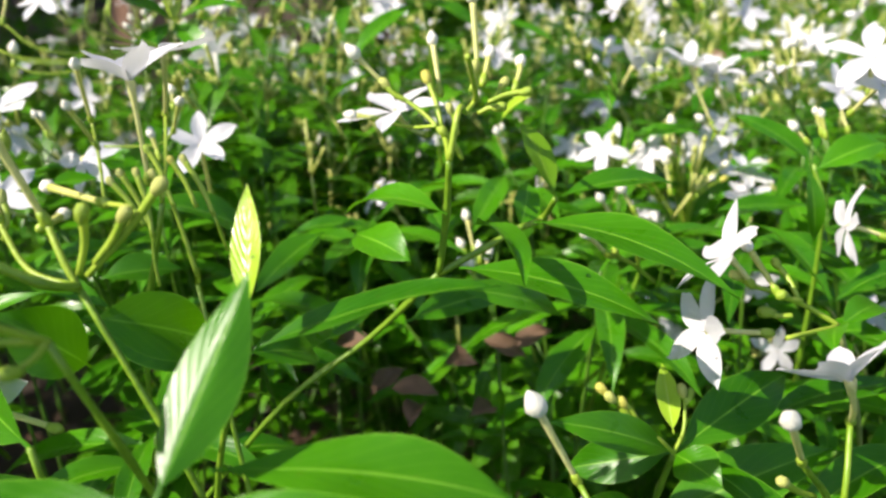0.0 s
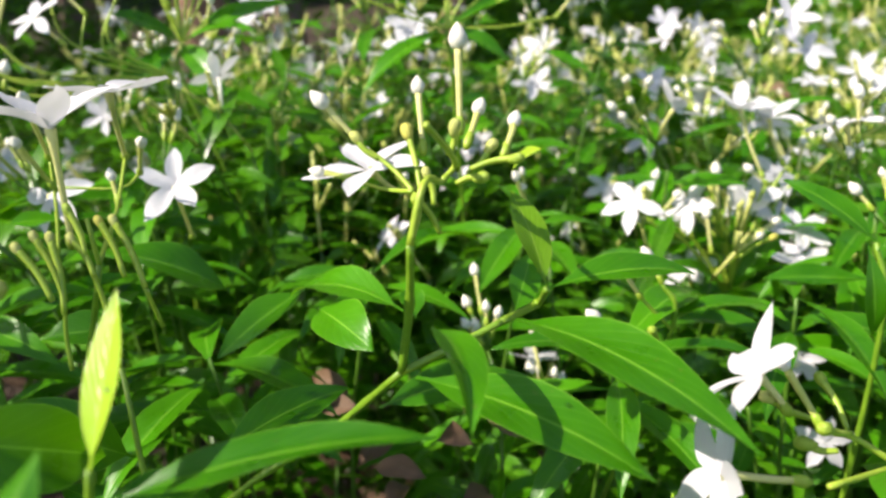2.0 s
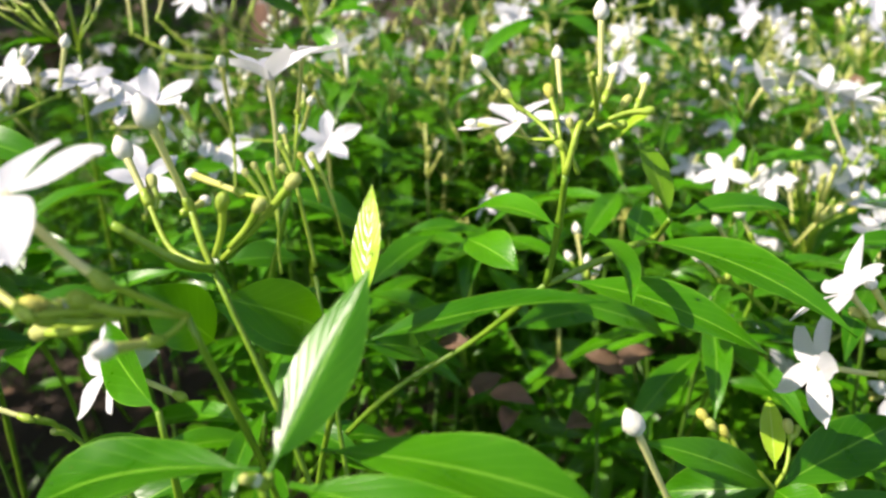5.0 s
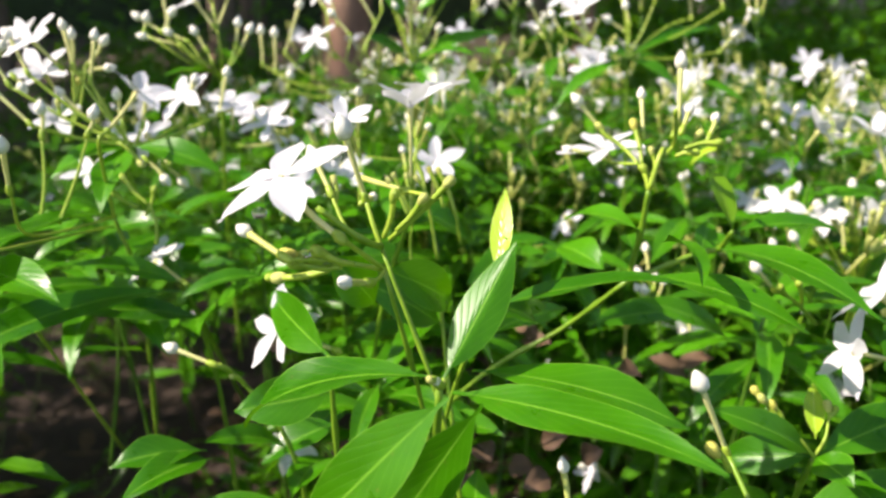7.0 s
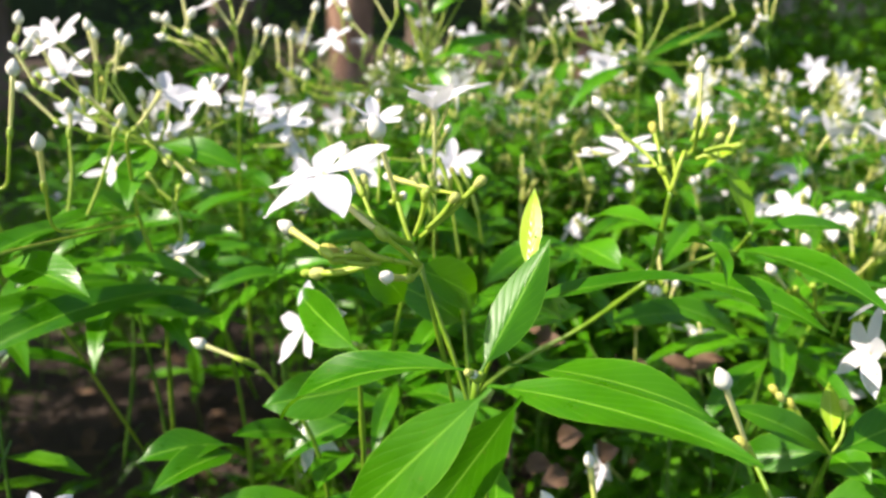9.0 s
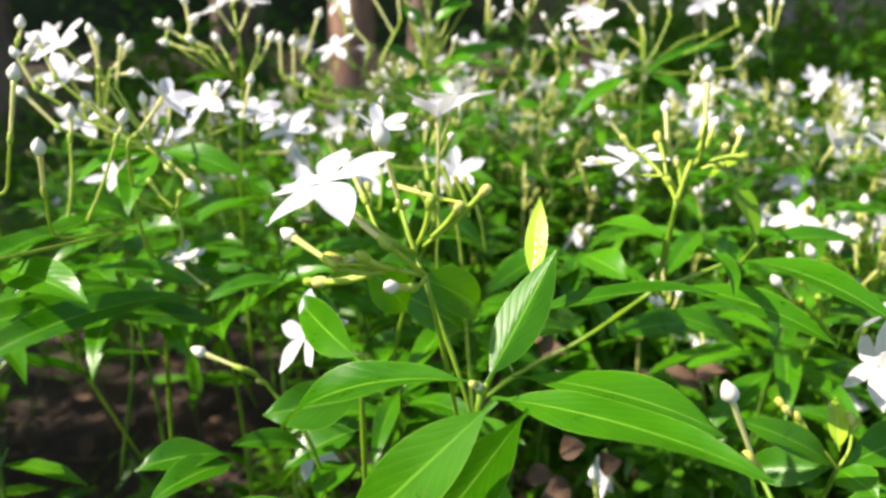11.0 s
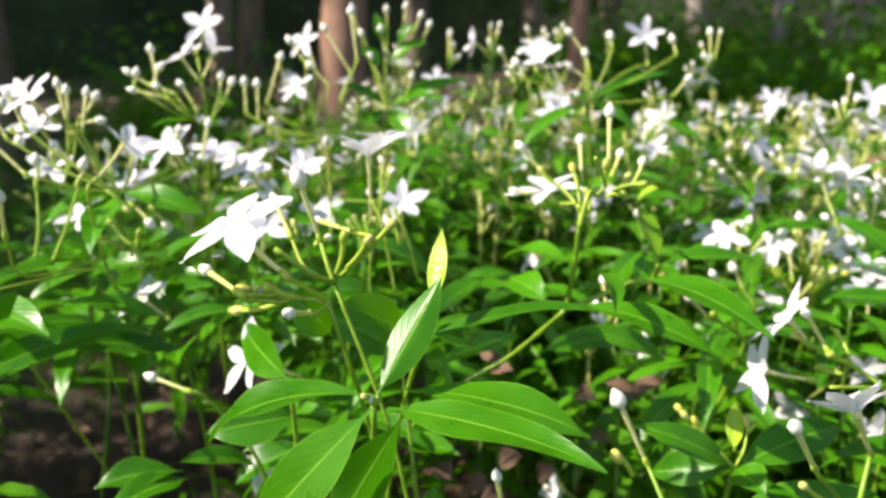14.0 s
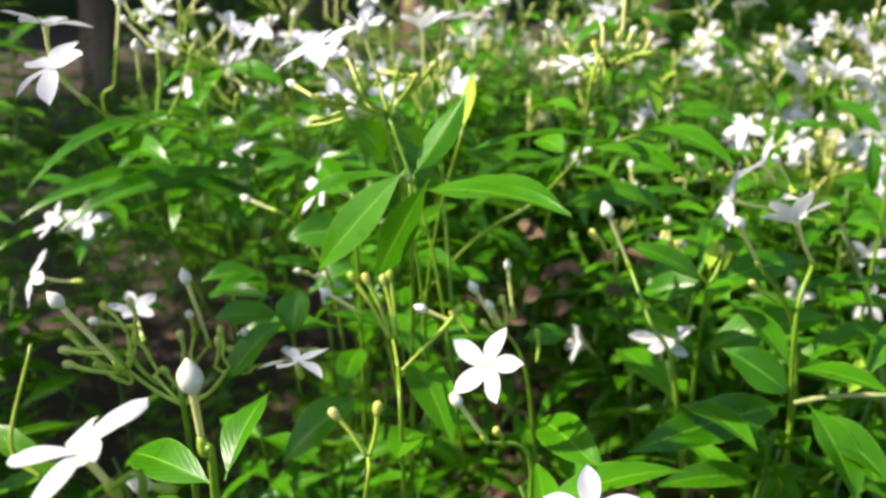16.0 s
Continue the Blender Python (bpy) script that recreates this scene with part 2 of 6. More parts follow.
def bud_mesh(kind):
    """A closed, slightly twisted egg-shaped bud, 1 high on the origin, with the seams of its folded petals."""
    r = random.Random(40 + kind)
    verts, faces = [], []
    rings, sides = 7, 10
    for i in range(rings + 1):
        s = i / rings
        w = 0.36 * math.sin(math.pi * (0.10 + 0.90 * s ** 0.85)) ** 0.8 if s < 1 else 0.03
        for k in range(sides):
            a = 2 * math.pi * k / sides + 0.9 * s
            q = w * (1 + 0.05 * (1 if k % 2 else -1))
            verts.append((q * math.cos(a), q * math.sin(a), s + r.uniform(-0.01, 0.01)))
    for i in range(rings):
        for k in range(sides):
            n = (k + 1) % sides
            faces.append((i * sides + k, i * sides + n, (i + 1) * sides + n, (i + 1) * sides + k))
    faces.append(tuple(reversed(range(sides))))
    faces.append(tuple(rings * sides + k for k in range(sides)))
    return mesh_of("bud_tip", verts, faces, BUD)


BUDS = [bud_mesh(k) for k in range(3)]


def calyx_mesh():
    line = [Vector((0, 0, z)) for z in (0, 0.25, 0.5, 0.8, 1.0)]
    v, f = hose(line, [0.16, 0.30, 0.34, 0.28, 0.22], 8)
    return mesh_of("calyx", v, f, CALYX)


CALYXES = [calyx_mesh()]


def upright(at, way, size, turn=0.0):
    """The pose of a mesh that stands along +z, scaled, with its foot at a place and its top towards way."""
    q = Vector(way).normalized().to_track_quat("Z", "Y").to_matrix().to_4x4()
    return Matrix.Translation(at) @ q @ pose(0, 0, 0, 0, 0, turn) @ Matrix.Scale(size, 4)


def stem(parent, points, thick, thin, material=None, nodes=0):
    """A stem through the points, thicker at its foot, with swollen joints."""
    thick, thin = min(thick, 0.0015), min(thin, 0.0013)
    line = glide(points, 6)
    foot = line[0]
    n = len(line) - 1
    radii = []
    for i in range(n + 1):
        s = i / n
        r = thick + (thin - thick) * s
        if nodes:
            r *= 1 + 0.32 * max(0.0, 1 - abs((s * nodes) % 1 - 0.5) * 10)
        radii.append(r)
    v, f = hose([p - foot for p in line], radii, 8)
    return part("stem", mesh_of("stem", v, f, material or STEM), Matrix.Translation(foot), parent)


def flower(parent, centre, face, radius, foot=None, cup=12.0, turn=0.0, tube=0.0012, missing=()):
    """A five-petalled white flower: its tube and calyx, and each petal."""
    centre, face = Vector(centre), Vector(face).normalized()
    foot = Vector(foot) if foot else centre - face * radius * 1.1
    line = glide([foot - centre, (foot - centre) * 0.45 - face * 0.003, Vector((0, 0, 0))], 4)
    n = len(line) - 1
    v, f = hose(line, [tube * (0.9 + 0.1 * i / n + 0.7 * max(0, i / n - 0.75) * 4) for i in range(n + 1)], 8)
    whole = part("flower", mesh_of("flower_tube", v, f, TUBE), Matrix.Translation(centre), parent)
    part("calyx", CALYXES[0], upright(foot - (centre - foot).normalized() * 0.003, centre - foot, 0.006), whole)
    q = face.to_track_quat("Z", "Y").to_matrix().to_4x4()
    for k in range(5):
        if k in missing:
            continue
        swing = turn + 72 * k + SEED.uniform(-5, 5)
        m = Matrix.Translation(centre) @ q @ pose(0, 0, 0, 0, 0, swing) @ pose(0, 0, 0, cup + SEED.uniform(-9, 9), SEED.uniform(-10, 14), 0)
        part("petal", PETALS[SEED.randrange(6)], m @ Matrix.Scale(radius * SEED.uniform(0.93, 1.06), 4), whole)
    return whole


def bud(parent, tip, foot, size=0.008, bend=0.0, thin=0.0010, tip_material=None):
    """A bud on its slender tube: the tube with the calyx at its foot, and the closed tip."""
    tip, foot, size = Vector(tip), Vector(foot), size * 1.12
    way = (tip - foot).normalized()
    mid = (tip + foot) / 2 + way.orthogonal().normalized() * bend
    neck = tip - way * size * 0.85
    line = glide([foot - foot, mid - foot, neck - foot], 4)
    n = len(line) - 1
    v, f = hose(line, [thin * (1.0 + 0.45 * i / n) for i in range(n + 1)], 7)
    wide = 0.0065
    count = len(f)
    hose([way * wide * (z - 0.3) for z in (0, 0.25, 0.5, 0.8, 1.0)], [wide * q for q in (0.15, 0.25, 0.28, 0.24, 0.18)], 7, v, f)
    me = mesh_of("bud_stalk", v, f, STALK if size < 0.0075 else TUBE)
    me.materials.append(CALYX)
    me.polygons.foreach_set("material_index", [0] * count + [1] * (len(f) - count))
    whole = part("bud", me, Matrix.Translation(foot), parent)
    part("bud_tip", BUDS[SEED.randrange(3)], upright(neck, (tip - mid), size, SEED.uniform(0, 360)), whole)
    return whole


def husk(parent, tip, foot, size=0.0065):
    """A stalk with a green or yellowing swollen calyx that has lost its flower."""
    tip, foot = Vector(tip), Vector(foot)
    way = (tip - foot).normalized()
    line = glide([foot - foot, (tip - foot) * 0.5 + way.orthogonal() * 0.0008, tip - foot], 4)
    n = len(line) - 1
    v, f = hose(line, [0.0010 + 0.0004 * i / n for i in range(n + 1)], 7)
    whole = part("husk", mesh_of("husk_stalk", v, f, CALYX), Matrix.Translation(foot), parent)
    part("husk_tip", HUSKS[SEED.randrange(len(HUSKS))], upright(tip - way * size * 0.6, way, size), whole)
    return whole


def husk_mesh(material):
    line = [Vector((0, 0, z)) for z in (0, 0.2, 0.45, 0.7, 0.9, 1.0)]
    v, f = hose(line, [0.14, 0.26, 0.33, 0.34, 0.26, 0.10], 9)
    return mesh_of("husk_tip", v, f, material)


HUSKS = [husk_mesh(CALYX), husk_mesh(SPENT), husk_mesh(CALYX), husk_mesh(STALK), husk_mesh(STALK)]


# ---- the branches near the camera ----
def branch(at, label):
    return thing("flowering_branch", at, label, "branch", "branches of the bush")


b = branch((-0.060, 0.220, 0.800), "green leafy shoot with a whorl of long glossy leaves")
leaf(b, (-0.053, 0.205, 0.898), (-0.089, 0.250, 0.905), 0.0157, (0.19, -0.25, 0.95), 0.07, 0.25, 0.03)
leaf(b, (-0.053, 0.205, 0.898), (-0.003, 0.143, 0.888), 0.0256, (-0.11, 0.13, 0.95), 0.07, 0.25, 0.03)
stem(b, [(-0.060, 0.220, 0.800), (-0.050, 0.200, 0.930), (-0.040, 0.176, 1.015)], 0.0022, 0.0018, STEM, 3)
leaf(b, (-0.0385, 0.176, 1.018), (-0.0225, 0.209, 1.056), 0.0168, (0.14, -0.68, 0.70), -0.02, -0.34, 0.02)
leaf(b, (-0.042, 0.179, 1.016), (-0.118, 0.182, 0.985), 0.022, (0.05, -0.12, 1.0), 0.1, 0.3, 0.08)
leaf(b, (-0.029, 0.146, 1.029), (-0.074, 0.137, 0.975), 0.0212, (0.1, -0.75, 0.65), 0.03, 0.15, 0.02)
leaf(b, (-0.038, 0.185, 1.008), (0.048, 0.153, 1.015), 0.0195, (0.05, -0.3, 0.95), 0.05, 0.14, 0.07)
leaf(b, (-0.021, 0.155, 1.023), (-0.052, 0.159, 0.967), 0.019, (0.3, -0.6, 0.6), 0.03, 0.2, 0.02)
bud(b, (-0.041, 0.173, 1.019), (-0.040, 0.176, 1.015), 0.004, 0.0)
husk(b, (-0.042, 0.172, 1.019), (-0.040, 0.176, 1.015), 0.004)
husk(b, (-0.039, 0.177, 1.016), (-0.040, 0.176, 1.015), 0.004)

b = branch((-0.080, 0.270, 0.820), "green shoot with a pale young upright leaf")
leaf(b, (-0.071, 0.263, 0.878), (-0.017, 0.276, 0.885), 0.0171, (-0.08, -0.2, 0.95), 0.07, 0.25, 0.03)
leaf(b, (-0.071, 0.263, 0.878), (-0.136, 0.248, 0.895), 0.0194, (-0.01, 0.0, 0.95), 0.07, 0.25, 0.03)
stem(b, [(-0.080, 0.270, 0.820), (-0.060, 0.255, 0.950), (-0.033, 0.234, 1.032)], 0.0011, 0.001, STEM, 2)
leaf(b, (-0.033, 0.234, 1.032), (-0.037, 0.262, 1.061), 0.0098, (-0.30, -0.70, 0.65), 0.0, 0.22, 0.02, YOUNG, label="pale yellow-green young leaf, shiny")
leaf(b, (-0.036, 0.244, 1.016), (0.036, 0.256, 1.031), 0.0160, (-0.1, -0.12, 1.0), 0.05, 0.28, 0.06)
leaf(b, (-0.033, 0.193, 1.013), (0.040, 0.193, 1.004), 0.0205, (0.15, -0.15, 0.97), 0.06, 0.2, 0.06)
leaf(b, (-0.037, 0.240, 1.017), (-0.021, 0.262, 1.003), 0.016, (0.1, -0.5, 0.8), 0.08, 0.28, 0.05)
leaf(b, (-0.038, 0.239, 1.012), (-0.021, 0.288, 1.001), 0.01, (0.1, -0.8, 0.5), 0.08, 0.28, 0.05)
leaf(b, (-0.065, 0.348, 0.882), (-0.054, 0.338, 0.877), 0.016, (0.2, -0.6, 0.7), 0.1, 0.5, 0.08, DEAD, label="dry brown leaf caught among the twigs")
leaf(b, (-0.048, 0.357, 0.864), (-0.029, 0.352, 0.867), 0.016, (0.2, -0.6, 0.7), 0.1, 0.5, 0.08, DEAD, label="dry brown leaf caught among the twigs")
leaf(b, (-0.031, 0.375, 0.872), (-0.014, 0.372, 0.881), 0.016, (0.2, -0.6, 0.7), 0.1, 0.5, 0.08, DEAD, label="dry brown leaf caught among the twigs")
leaf(b, (-0.006, 0.379, 0.863), (0.007, 0.375, 0.874), 0.016, (0.2, -0.6, 0.7), 0.1, 0.5, 0.08, DEAD, label="dry brown leaf caught among the twigs")
leaf(b, (-0.020, 0.345, 0.870), (-0.034, 0.330, 0.870), 0.016, (0.2, -0.6, 0.7), 0.1, 0.5, 0.08, DEAD, label="dry brown leaf caught among the twigs")
leaf(b, (-0.066, 0.324, 0.878), (-0.057, 0.314, 0.872), 0.016, (0.2, -0.6, 0.7), 0.1, 0.5, 0.08, DEAD, label="dry brown leaf caught among the twigs")
leaf(b, (-0.027, 0.451, 0.872), (0.003, 0.445, 0.873), 0.015, (0.3, -0.5, 0.8), 0.12, 0.5, 0.1, DEAD, label="dry brown leaf caught among the twigs")
leaf(b, (-0.007, 0.457, 0.857), (-0.014, 0.428, 0.862), 0.015, (-0.2, -0.5, 0.8), 0.12, 0.5, 0.1, DEAD, label="dry brown leaf caught among the twigs")
leaf(b, (0.028, 0.491, 0.884), (0.058, 0.487, 0.872), 0.015, (-0.1, -0.5, 0.8), 0.12, 0.5, 0.1, DEAD, label="dry brown leaf caught among the twigs")
leaf(b, (-0.051, 0.507, 0.880), (-0.079, 0.519, 0.887), 0.015, (-0.2, -0.5, 0.8), 0.12, 0.5, 0.1, DEAD, label="dry brown leaf caught among the twigs")
leaf(b, (0.006, 0.485, 0.871), (0.026, 0.462, 0.883), 0.015, (-0.2, -0.5, 0.8), 0.12, 0.5, 0.1, DEAD, label="dry brown leaf caught among the twigs")
leaf(b, (-0.022, 0.508, 0.853), (-0.047, 0.491, 0.841), 0.015, (-0.1, -0.5, 0.8), 0.12, 0.5, 0.1, DEAD, label="dry brown leaf caught among the twigs")
leaf(b, (0.046, 0.489, 0.876), (0.075, 0.497, 0.887), 0.015, (-0.0, -0.5, 0.8), 0.12, 0.5, 0.1, DEAD, label="dry brown leaf caught among the twigs")
leaf(b, (-0.066, 0.486, 0.884), (-0.038, 0.476, 0.891), 0.015, (0.2, -0.5, 0.8), 0.12, 0.5, 0.1, DEAD, label="dry brown leaf caught among the twigs")
leaf(b, (0.021, 0.438, 0.860), (0.035, 0.464, 0.850), 0.015, (0.1, -0.5, 0.8), 0.12, 0.5, 0.1, DEAD, label="dry brown leaf caught among the twigs")

b = branch((-0.160, 0.360, 0.800), "flowering branch with forked stem, buds and one open flower")
leaf(b, (-0.094, 0.354, 0.888), (-0.045, 0.328, 0.903), 0.0183, (-0.2, -0.18, 0.95), 0.07, 0.25, 0.03)
leaf(b, (-0.094, 0.354, 0.888), (-0.164, 0.390, 0.897), 0.0226, (0.21, -0.08, 0.95), 0.07, 0.25, 0.03)
stem(b, [(-0.160, 0.360, 0.800), (-0.072, 0.351, 0.917), (-0.021, 0.357, 0.958), (0.013, 0.338, 0.998)], 0.0014, 0.0013, STEM, 3)
stem(b, [(0.013, 0.338, 0.998), (0.017, 0.335, 1.025), (0.019, 0.328, 1.048)], 0.002, 0.0016, STEM, 1)
stem(b, [(0.019, 0.328, 1.048), (0.023, 0.333, 1.066), (0.025, 0.359, 1.059)], 0.0013, 0.0011, CALYX, 0)
stem(b, [(0.025, 0.359, 1.059), (0.029, 0.363, 1.065), (0.027, 0.313, 1.088)], 0.0011, 0.001, CALYX, 0)
stem(b, [(0.019, 0.328, 1.048), (0.015, 0.371, 1.047), (0.005, 0.384, 1.055), (-0.011, 0.390, 1.065)], 0.0012, 0.0009, CALYX, 0)
stem(b, [(0.013, 0.338, 0.998), (0.032, 0.343, 1.007), (0.046, 0.349, 1.013)], 0.0016, 0.0016, STEM, 1)
stem(b, [(0.046, 0.349, 1.013), (0.058, 0.382, 1.005), (0.061, 0.353, 1.024)], 0.0016, 0.0014, STEM, 1)
bud(b, (0.028, 0.384, 1.107), (0.030, 0.371, 1.074), 0.0085, 0.0)
bud(b, (0.036, 0.389, 1.081), (0.032, 0.376, 1.068), 0.0065, 0.0)
bud(b, (0.049, 0.383, 1.078), (0.045, 0.371, 1.066), 0.0062, 0.001)
husk(b, (0.050, 0.365, 1.066), (0.034, 0.365, 1.062), 0.0058)
husk(b, (0.029, 0.364, 1.077), (0.027, 0.363, 1.067), 0.0062)
husk(b, (0.041, 0.371, 1.069), (0.033, 0.366, 1.060), 0.006)
husk(b, (0.039, 0.355, 1.062), (0.030, 0.358, 1.059), 0.006)
husk(b, (0.018, 0.371, 1.059), (0.021, 0.368, 1.048), 0.005)
bud(b, (-0.026, 0.389, 1.083), (-0.010, 0.390, 1.065), 0.0075, 0.0)
husk(b, (-0.011, 0.389, 1.067), (-0.002, 0.387, 1.059), 0.006)
bud(b, (-0.030, 0.392, 1.053), (-0.014, 0.392, 1.050), 0.006, 0.0)
stem(b, [(0.012, 0.377, 1.050), (-0.001, 0.389, 1.047), (-0.015, 0.392, 1.050)], 0.0009, 0.0007, CALYX, 0)
bud(b, (0.009, 0.413, 1.085), (0.013, 0.398, 1.060), 0.007, 0.0)
husk(b, (0.007, 0.397, 1.068), (0.014, 0.383, 1.048), 0.0072)
husk(b, (0.015, 0.367, 1.050), (0.023, 0.369, 1.037), 0.006)
flower(b, (-0.008, 0.397, 1.052), (-0.22, -0.16, 0.96), 0.0235, (0.003, 0.424, 1.035), 22, 20)
leaf(b, (0.018, 0.319, 1.030), (-0.024, 0.337, 1.026), 0.017, (0, -0.2, 0.97), 0.14, 0.3, 0.03)
leaf(b, (0.027, 0.312, 1.028), (0.044, 0.262, 1.028), 0.0145, (0.45, -0.6, 0.65), 0.12, 0.4, 0.05)
leaf(b, (0.022, 0.313, 1.011), (0.090, 0.278, 1.005), 0.0215, (0.08, -0.3, 0.95), 0.07, 0.2, 0.04)
leaf(b, (0.051, 0.339, 1.019), (0.114, 0.280, 1.014), 0.022, (0.0, -0.2, 0.97), 0.08, 0.25, 0.04)
leaf(b, (0.061, 0.353, 1.024), (0.0471, 0.3765, 1.0519), 0.0135, (0.55, -0.80, 0.25), 0.06, 0.25, 0.03, OLIVE, label="olive-green leaf curled along its length")
leaf(b, (0.061, 0.353, 1.024), (0.113, 0.372, 1.024), 0.016, (0, -0.2, 0.97), 0.08, 0.3, 0.03)
leaf(b, (-0.029, 0.383, 0.999), (-0.000, 0.352, 0.998), 0.021, (0.1, -0.6, 0.8), 0.06, 0.28, 0.05)
leaf(b, (0.014, 0.365, 1.005), (0.008, 0.382, 1.009), 0.01, (0.3, -0.8, 0.4), 0.08, 0.28, 0.05)
leaf(b, (0.049, 0.395, 0.994), (0.055, 0.429, 1.008), 0.014, (0.2, -0.85, 0.4), 0.03, 0.28, 0.05)
leaf(b, (0.017, 0.380, 0.971), (0.071, 0.402, 0.946), 0.018, (0.1, -0.5, 0.8), 0.08, 0.28, 0.05)
leaf(b, (-0.009, 0.397, 0.945), (0.050, 0.431, 0.946), 0.02, (0, -0.5, 0.8), 0.08, 0.28, 0.05)
leaf(b, (0.043, 0.508, 1.022), (0.058, 0.479, 1.042), 0.011, (0.1, -0.7, 0.6), 0.05, 0.3, 0.03, YOUNG)

b = branch((0.240, 0.400, 0.800), "flowering branch with two open white flowers and buds")
leaf(b, (0.217, 0.378, 0.875), (0.286, 0.396, 0.898), 0.0225, (-0.2, -0.13, 0.95), 0.07, 0.25, 0.03)
leaf(b, (0.217, 0.378, 0.875), (0.144, 0.358, 0.863), 0.0219, (-0.02, 0.15, 0.95), 0.07, 0.25, 0.03)
stem(b, [(0.240, 0.400, 0.800), (0.210, 0.370, 0.900), (0.178, 0.341, 0.970)], 0.0024, 0.0018, WOOD, 2)
stem(b, [(0.178, 0.341, 0.970), (0.147, 0.317, 0.978)], 0.0012, 0.001, CALYX, 0)
stem(b, [(0.178, 0.341, 0.970), (0.164, 0.341, 0.979), (0.148, 0.333, 0.989)], 0.0012, 0.001, CALYX, 0)
flower(b, (0.113, 0.308, 0.987), (-0.91, -0.26, 0.32), 0.0225, (0.137, 0.312, 0.983), 14, 12)
flower(b, (0.128, 0.337, 1.004), (-0.72, 0.10, 0.62), 0.0225, (0.138, 0.337, 0.992), 18, 40)
bud(b, (0.134, 0.340, 1.010), (0.148, 0.333, 0.989), 0.006, 0.0)
husk(b, (0.156, 0.360, 0.991), (0.161, 0.344, 0.981), 0.006)
husk(b, (0.132, 0.339, 0.995), (0.148, 0.340, 0.987), 0.006)
husk(b, (0.146, 0.339, 0.978), (0.156, 0.336, 0.978), 0.0075)
husk(b, (0.148, 0.330, 0.990), (0.160, 0.339, 0.983), 0.007)
leaf(b, (0.178, 0.341, 0.970), (0.162, 0.309, 0.976), 0.012, (-0.6, -0.7, 0.5), 0.08, 0.28, 0.05)
leaf(b, (0.178, 0.341, 0.970), (0.211, 0.372, 0.964), 0.014, (0, -0.35, 0.93), 0.08, 0.28, 0.05)
leaf(b, (0.199, 0.444, 1.010), (0.206, 0.438, 0.968), 0.011, (0, -0.6, 0.7), 0.08, 0.28, 0.05)

b = branch((0.105, 0.370, 0.760), "young shoot with pale small leaves and green buds")
stem(b, [(0.105, 0.370, 0.760), (0.104, 0.335, 0.870), (0.106, 0.310, 0.930)], 0.002, 0.0014, STEM, 2)
leaf(b, (0.105, 0.309, 0.940), (0.107, 0.343, 0.952), 0.01, (-0.1, -0.9, 0.4), 0.02, 0.35, 0.02, YOUNG, label="pale yellow-green young leaf, shiny")
leaf(b, (0.106, 0.310, 0.930), (0.165, 0.354, 0.940), 0.024, (-0.35, -0.75, 0.6), 0.08, 0.2, 0.03)
leaf(b, (0.106, 0.310, 0.930), (0.055, 0.295, 0.956), 0.016, (0.2, -0.6, 0.7), 0.1, 0.3, 0.03)
leaf(b, (0.106, 0.310, 0.930), (0.064, 0.322, 0.913), 0.02, (0.2, -0.6, 0.7), 0.05, 0.3, 0.03)
stem(b, [(0.106, 0.310, 0.930), (0.098, 0.307, 0.940), (0.086, 0.308, 0.949)], 0.001, 0.0008, CALYX, 0)
husk(b, (0.076, 0.311, 0.960), (0.086, 0.308, 0.949), 0.006)
husk(b, (0.079, 0.308, 0.958), (0.087, 0.308, 0.949), 0.006)
husk(b, (0.084, 0.309, 0.955), (0.091, 0.308, 0.945), 0.006)
stem(b, [(0.106, 0.310, 0.930), (0.110, 0.313, 0.939), (0.112, 0.322, 0.947)], 0.0009, 0.0007, CALYX, 0)
husk(b, (0.111, 0.324, 0.951), (0.112, 0.321, 0.946), 0.006)
husk(b, (0.115, 0.326, 0.948), (0.112, 0.321, 0.946), 0.005)
leaf(b, (0.106, 0.310, 0.930), (0.119, 0.289, 0.931), 0.02, (0, -0.7, 0.7), 0.08, 0.28, 0.05)
leaf(b, (0.104, 0.335, 0.870), (0.185, 0.343, 0.908), 0.03, (0, -0.5, 0.9), 0.08, 0.28, 0.05)
leaf(b, (0.104, 0.335, 0.870), (0.060, 0.294, 0.907), 0.026, (0, -0.5, 0.9), 0.08, 0.28, 0.05)

b = branch((0.110, 0.260, 0.800), "slender green stalk with one large white bud")
leaf(b, (0.098, 0.244, 0.879), (0.053, 0.300, 0.881), 0.0226, (0.12, -0.26, 0.95), 0.07, 0.25, 0.03)
leaf(b, (0.098, 0.244, 0.879), (0.141, 0.189, 0.894), 0.0215, (-0.04, -0.04, 0.95), 0.07, 0.25, 0.03)
stem(b, [(0.110, 0.260, 0.800), (0.094, 0.238, 0.905), (0.079, 0.241, 0.929), (0.062, 0.265, 0.952)], 0.0016, 0.0011, STEM, 2)
bud(b, (0.045, 0.260, 0.990), (0.062, 0.265, 0.952), 0.0095, 0.0)
husk(b, (0.049, 0.206, 0.989), (0.056, 0.208, 0.980), 0.007)

b = branch((0.165, 0.290, 0.800), "stalk with a cream bud")
stem(b, [(0.165, 0.290, 0.800), (0.163, 0.285, 0.880), (0.153, 0.275, 0.931), (0.132, 0.258, 0.965)], 0.0015, 0.0011, STEM, 2)
bud(b, (0.117, 0.239, 0.996), (0.132, 0.258, 0.965), 0.0078, 0.0)
husk(b, (0.130, 0.265, 0.952), (0.145, 0.272, 0.940), 0.006)

